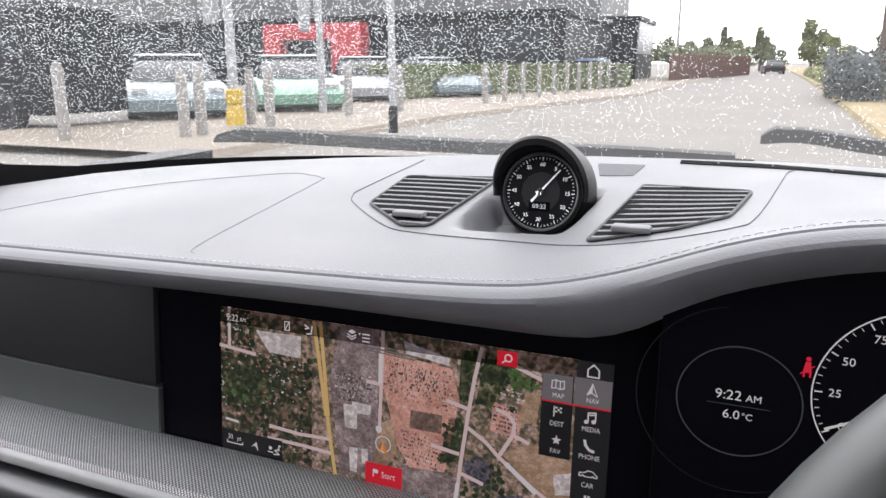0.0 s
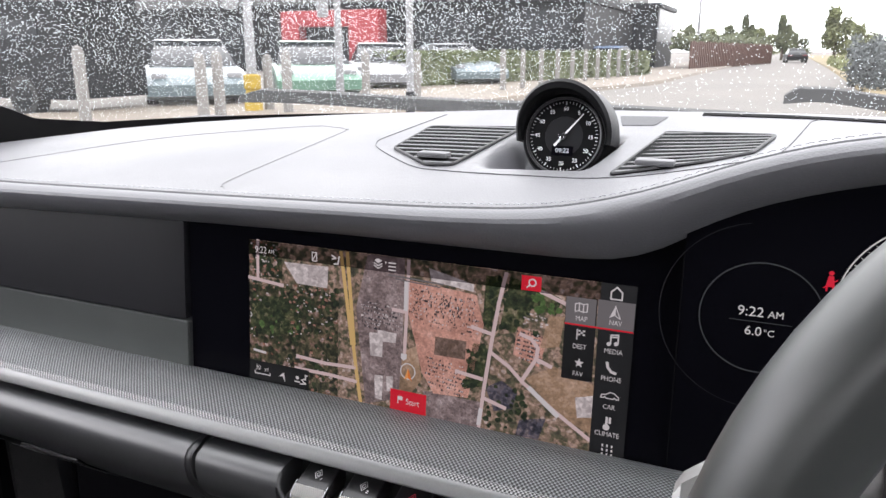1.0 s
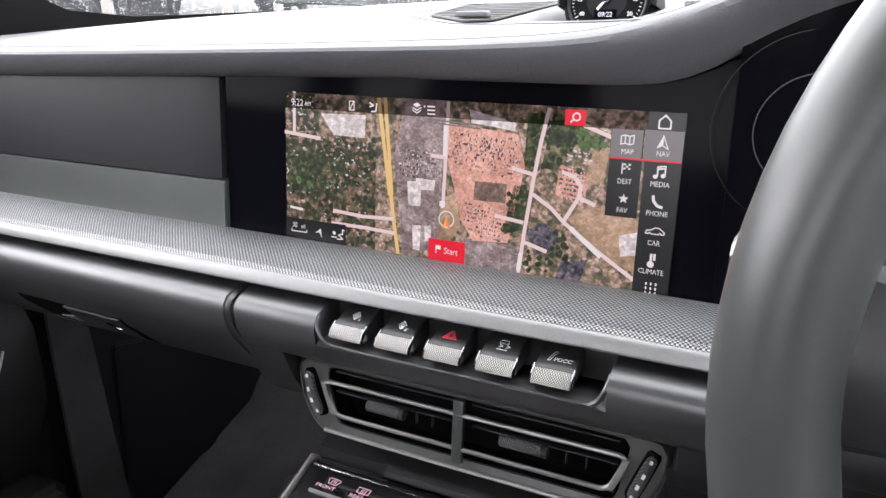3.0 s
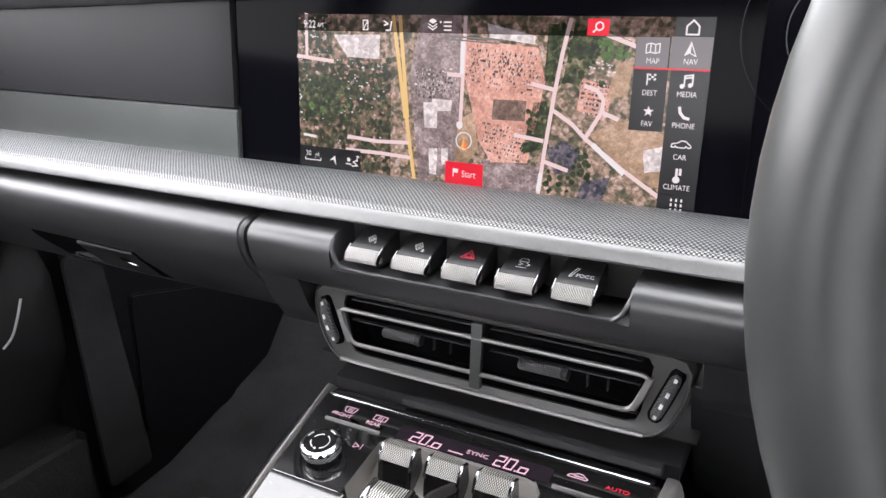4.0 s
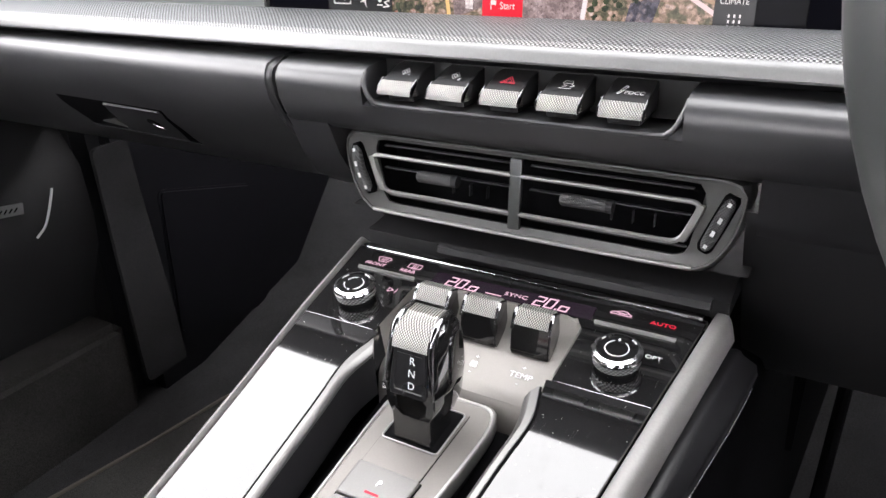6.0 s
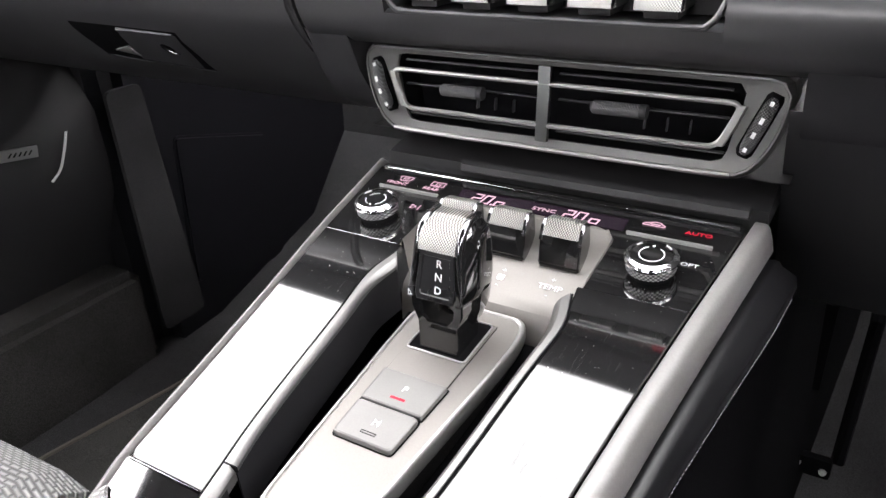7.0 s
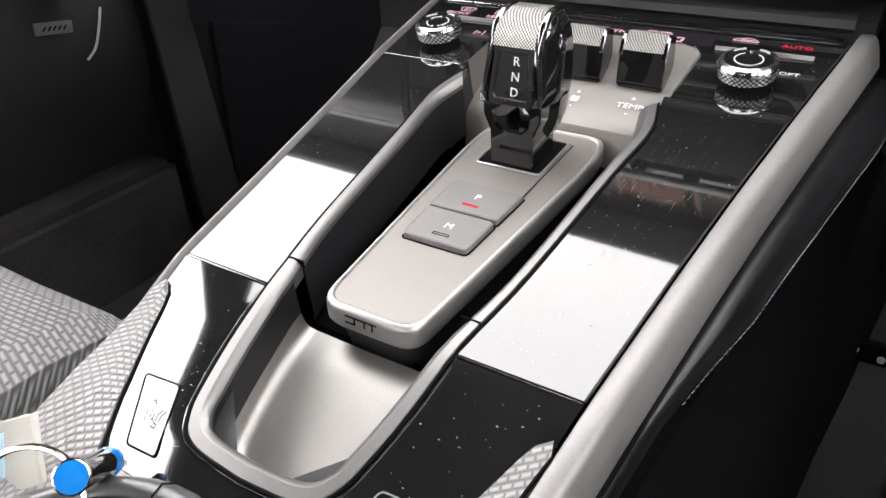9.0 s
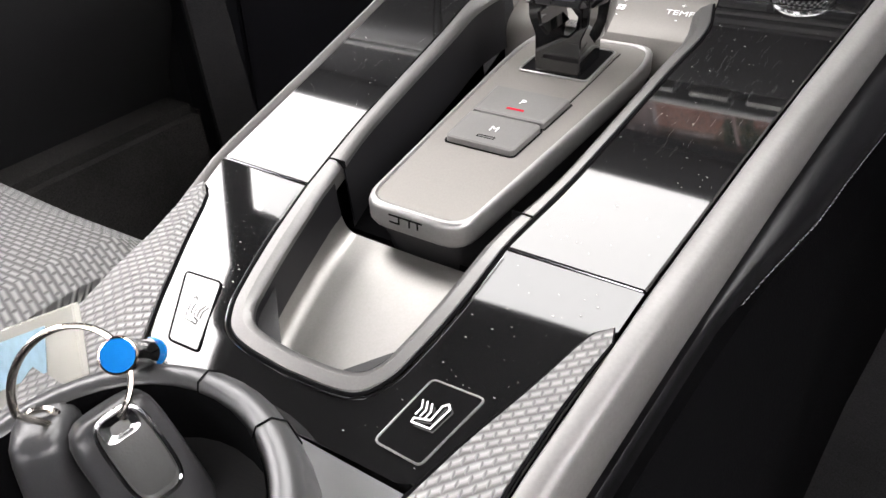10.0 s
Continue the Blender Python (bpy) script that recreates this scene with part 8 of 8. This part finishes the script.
# ---- seats ----
for s in (-1, 1):
    seat = thing("car_seat", "grey woven cloth and black leather bucket seat" if s < 0 else "bucket seat before the steering wheel, darkened for shade", "seat", group="front seats", at=(s * 0.36, -0.55, 0.2))
    cx = s * 0.365
    rings = []
    for y, h in ((-0.226, 0.44), (-0.229, 0.49), (-0.236, 0.512), (-0.252, 0.524), (-0.29, 0.529), (-0.42, 0.53), (-0.6, 0.51), (-0.8, 0.47)):
        rings.append([(cx + x, y, h + d) for x, d in ((-0.165, -0.14), (-0.168, -0.03), (-0.158, -0.006), (-0.135, 0.0), (-0.06, -0.004), (0.06, -0.004), (0.135, 0.0), (0.158, -0.006), (0.168, -0.03), (0.165, -0.14))])
    # The driver's seat is coloured near-black to stand for its shade.
    part("cushion", loft(B(), rings), SEATCLOTH if s < 0 else SHADE_BLACK, seat, "grey woven seat cushion" if s < 0 else "")
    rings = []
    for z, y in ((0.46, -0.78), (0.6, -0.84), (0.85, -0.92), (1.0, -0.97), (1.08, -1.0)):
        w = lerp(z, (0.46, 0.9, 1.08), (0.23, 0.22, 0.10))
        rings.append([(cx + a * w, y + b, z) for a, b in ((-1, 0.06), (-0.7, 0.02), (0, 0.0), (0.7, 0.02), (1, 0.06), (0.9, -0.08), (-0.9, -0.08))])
    part("backrest", loft(B(), rings), LEATHER_DARK if s < 0 else SHADE_BLACK, seat)
    part("base", box(B(), (cx, -0.55, 0.27), (0.36, 0.5, 0.2), 0.02), MATTE, seat)

# ---- keys in the cup holder ----
KEYMAT = mat("dark_grey_key_plastic", (0.040, 0.040, 0.042), 0.30, blotch=(40, 0.1), bump=(1500, 0.0001))
KEYPAD = mat("satin_grey_key_inlay", (0.085, 0.085, 0.084), 0.34, 0.3, blotch=(60, 0.1), bump=(1500, 0.0001))
BLUE = mat("blue_enamel", (0.0, 0.16, 0.50), 0.2, coat=0.6, blotch=(150, 0.06))
CLEAR = bpy.data.materials.new("clear_plastic")
CLEAR.use_nodes = True
cb = CLEAR.node_tree.nodes["Principled BSDF"]
cb.inputs["Base Color"].default_value = (0.85, 0.84, 0.76, 1)
cb.inputs["Roughness"].default_value = 0.2
cb.inputs["Alpha"].default_value = 0.45


def box_round(v):
    """Turns a circle into a rounded rectangle."""
    return math.copysign(abs(v) ** 0.55, v)


def fob(top, down, side, w, length, label, inlaid=True):
    """A tapered key: rounded shell with a rimmed inlay and a bright eye for the ring."""
    g = thing("car_key", label, "key", group="keys in the cup holder", at=top)
    d, s = Vector(down).normalized(), Vector(side)
    s = (s - d * s.dot(d)).normalized()
    n = s.cross(d)
    if n.z < 0:
        n = -n
    o = Vector(top)
    rings = []
    for t, k, h in ((0.0, 0.50, 0.45), (0.008, 0.66, 0.66), (0.03, 0.82, 0.86), (0.07, 0.93, 0.96), (0.14, 0.98, 1.0), (0.3, 1.0, 1.03), (0.5, 1.0, 1.04), (0.65, 0.98, 1.02), (0.8, 0.92, 0.96), (0.92, 0.8, 0.85), (1.0, 0.6, 0.6)):
        rings.append([o + d * length * t + s * (w / 2 * k * math.copysign(abs(math.cos(a)) ** 0.75, math.cos(a))) + n * (0.0082 * h * math.copysign(abs(math.sin(a)) ** 0.6, math.sin(a))) for a in (2 * math.pi * j / 28 for j in range(28))])
    part("shell", loft(B(), rings), KEYMAT, g, "dark grey plastic shell", angle=80)

    def pad(mid, half, wide, lift):
        return [o + d * length * (mid + half * box_round(math.sin(a))) + s * (w * (0.05 + wide * box_round(math.cos(a)))) + n * lift for a in (2 * math.pi * j / 40 for j in range(40))]

    if inlaid:
        part("inlay", loft(B(), [pad(0.200, 0.195 * k, 0.27 * k, h) for k, h in ((1.0, 0.0066), (0.98, 0.0090), (0.92, 0.0091), (0.86, 0.0085), (0.70, 0.0088), (0.3, 0.0090))], True, True), KEYPAD, g, "satin grey inlay", angle=40)
        part("inlay_rim", tube(B(), pad(0.200, 0.195, 0.27, 0.0089), 0.0006, 6, True), CHROME, g, "thin bright rim")
        part("eye_plate", loft(B(), [pad(0.066, 0.050 * k, 0.20 * k, h) for k, h in ((1.0, 0.0086), (0.96, 0.0094), (0.75, 0.0092), (0.45, 0.0087), (0.2, 0.0086))], True, True), CHROME, g, "bright metal eye plate", angle=40)
    else:
        part("loop", tube(B(), [o + d * (0.001 - 0.003 * math.sin(a)) + n * (0.004 * math.cos(a)) for a in (2 * math.pi * j / 16 for j in range(16))], 0.0010, 6, True), NICKEL, g)
    return g


fob((-0.0252, -0.3712, 0.6106), (0.4779, 0.0021, -0.9253), (0.3146, 0.9469, 0.0125), 0.0235, 0.066, "dark grey car key with a bright-rimmed inlay")
fob((-0.0402, -0.3797, 0.6071), (0.05, -0.10, -0.95), (0.72, -0.60, 0.10), 0.026, 0.056, "dark grey car key hanging on a split ring", inlaid=False)
RV, RU = Vector((0.8301, 0.5548, -0.0563)), Vector((-0.3483, 0.5947, 0.7246))
RF = RV.cross(RU)
rc = Vector((-0.0262, -0.3748, 0.6211))
ring = thing("key_ring", "thin nickel split ring joining the keys", "key ring", at=rc)
part("loop", tube(B(), [rc + RV * (0.0144 * math.cos(a)) + RU * (0.0142 * math.sin(a)) + RF * (0.0005 * math.sin(a / 2) - 0.05 * max(0.0, -math.sin(a) - 0.50)) for a in (math.pi * j / 24 for j in range(96))], 0.0008, 8, False), NICKEL, ring)
tagfob = thing("blue_fob", "short black cylinder fob with bright blue enamel ends", "key fob", at=(-0.0183, -0.3652, 0.62))
fc = Vector((-0.0171, -0.3656, 0.6276))
ax = Vector((-0.0215, 0.0197, -0.0250)).normalized()
FM2 = Matrix.Translation(fc) @ (-ax).to_track_quat("Z", "Y").to_matrix().to_4x4()
part("barrel", lathe(B(), [(0.0040, 0.0), (0.0042, -0.0010), (0.0042, -0.0310), (0.0038, -0.0322), (0.0, -0.0322)], FM2, 28), GLOSS, tagfob, "black barrel")
part("end_ring", lathe(B(), [(0.0041, 0.0), (0.0041, 0.0006), (0.0045, 0.0007), (0.0047, 0.0002), (0.0046, -0.0010), (0.0041, -0.0014)], FM2, 28), NICKEL, tagfob)
part("blue_end", lathe(B(), [(0.0043, 0.0004), (0.0, 0.0007)], FM2, 28), BLUE, tagfob, "blue enamel end")
part("blue_band", lathe(B(), [(0.0042, -0.0300), (0.0044, -0.0302), (0.0044, -0.0314), (0.0039, -0.0324)], FM2, 28), BLUE, tagfob)
card = thing("plastic_tag", "clear plastic key tag holding a pale blue label", "tag", at=(-0.08, -0.37, 0.60))
t1, t2, t3, t4 = Vector((-0.1120, -0.3620, 0.5890)), Vector((-0.0588, -0.3531, 0.6181)), Vector((-0.0549, -0.3600, 0.5972)), Vector((-0.1250, -0.3800, 0.5540))
nn = (t2 - t1).cross(t3 - t2).normalized()
t4 -= nn * (t4 - t1).dot(nn)
bm = loft(B(), [[p + nn * h for p in (t1, t2, t3, t4)] for h in (-0.0012, 0.0012)])
bmesh.ops.bevel(bm, geom=list(bm.edges), offset=0.0005, segments=1, affect="EDGES")
part("sleeve", bm, CLEAR, card)
lab = [t1.lerp(t4, 0.15), t1.lerp(t2, 0.72).lerp(t4.lerp(t3, 0.72), 0.15), t1.lerp(t2, 0.72).lerp(t4.lerp(t3, 0.72), 0.75), t1.lerp(t4, 0.75)]
part("label", loft(B(), [[p + nn * h for p in lab] for h in (-0.0016, -0.0013)]), mat("pale_blue_card", (0.40, 0.60, 0.72), 0.6, grain=(200, 0.1)), card, "pale blue card")

# ---- rain on the windscreen ----
WATER = bpy.data.materials.new("rain_water")
WATER.use_nodes = True
rn, rl = WATER.node_tree.nodes, WATER.node_tree.links
rn.remove(rn["Principled BSDF"])
bend = rn.new("ShaderNodeBsdfRefraction")
bend.inputs["Color"].default_value = (0.62, 0.64, 0.65, 1)
bend.inputs["Roughness"].default_value, bend.inputs["IOR"].default_value = 0.0, 1.33
rl.new(bend.outputs[0], rn["Material Output"].inputs[0])
drops = random.Random(11)
d_verts, d_faces = [], []


def drop(x, t, r):
    """A small dome of water on the outer face of the glass."""
    p = glass_point(x, t)
    u = (glass_point(x + 0.01, t) - p).normalized()
    v = (glass_point(x, t + 0.01) - p).normalized()
    n = u.cross(v).normalized()
    if n.z < 0:
        n = -n
    p = p + n * 0.0004
    k = len(d_verts)
    a0, q = drops.uniform(0, 6.28), drops.uniform(0.85, 1.2)
    for j in range(5):
        a = a0 + math.pi * 0.4 * j
        d_verts.append(p + u * (r * math.cos(a) * q) + v * (r * math.sin(a)))
    d_verts.append(p + n * (r * drops.uniform(0.35, 0.6)) + u * (r * drops.uniform(-0.3, 0.3)) + v * (r * drops.uniform(-0.3, 0.3)))
    d_faces.extend((k + j, k + (j + 1) % 5, k + 5) for j in range(5))


for _ in range(120000):
    x, t = drops.uniform(-0.66, 0.50), drops.random() ** 0.9 * 0.50 + 0.06
    thin = 0.30 * noise.noise(Vector((x * 3.1, t * 4.0, 2.0))) + lerp(x, (-0.3, -0.1, 0.0, 0.12, 0.3), (0.52, 0.46, 0.34, 0.16, 0.12))
    if drops.random() < thin:
        drop(x, t, drops.uniform(0.00024, 0.00046))
for _ in range(2500):
    drop(drops.uniform(-0.64, 0.64), drops.uniform(0.5, 0.97), drops.uniform(0.0003, 0.0006))
me = bpy.data.meshes.new("raindrops")
me.from_pydata([tuple(p) for p in d_verts], [], d_faces)
me.materials.append(WATER)
rain = new("raindrops", me)
rain.parent = windscreen
rain.visible_shadow = False
tagged(rain, "fine raindrops on the glass", kind="stuff")
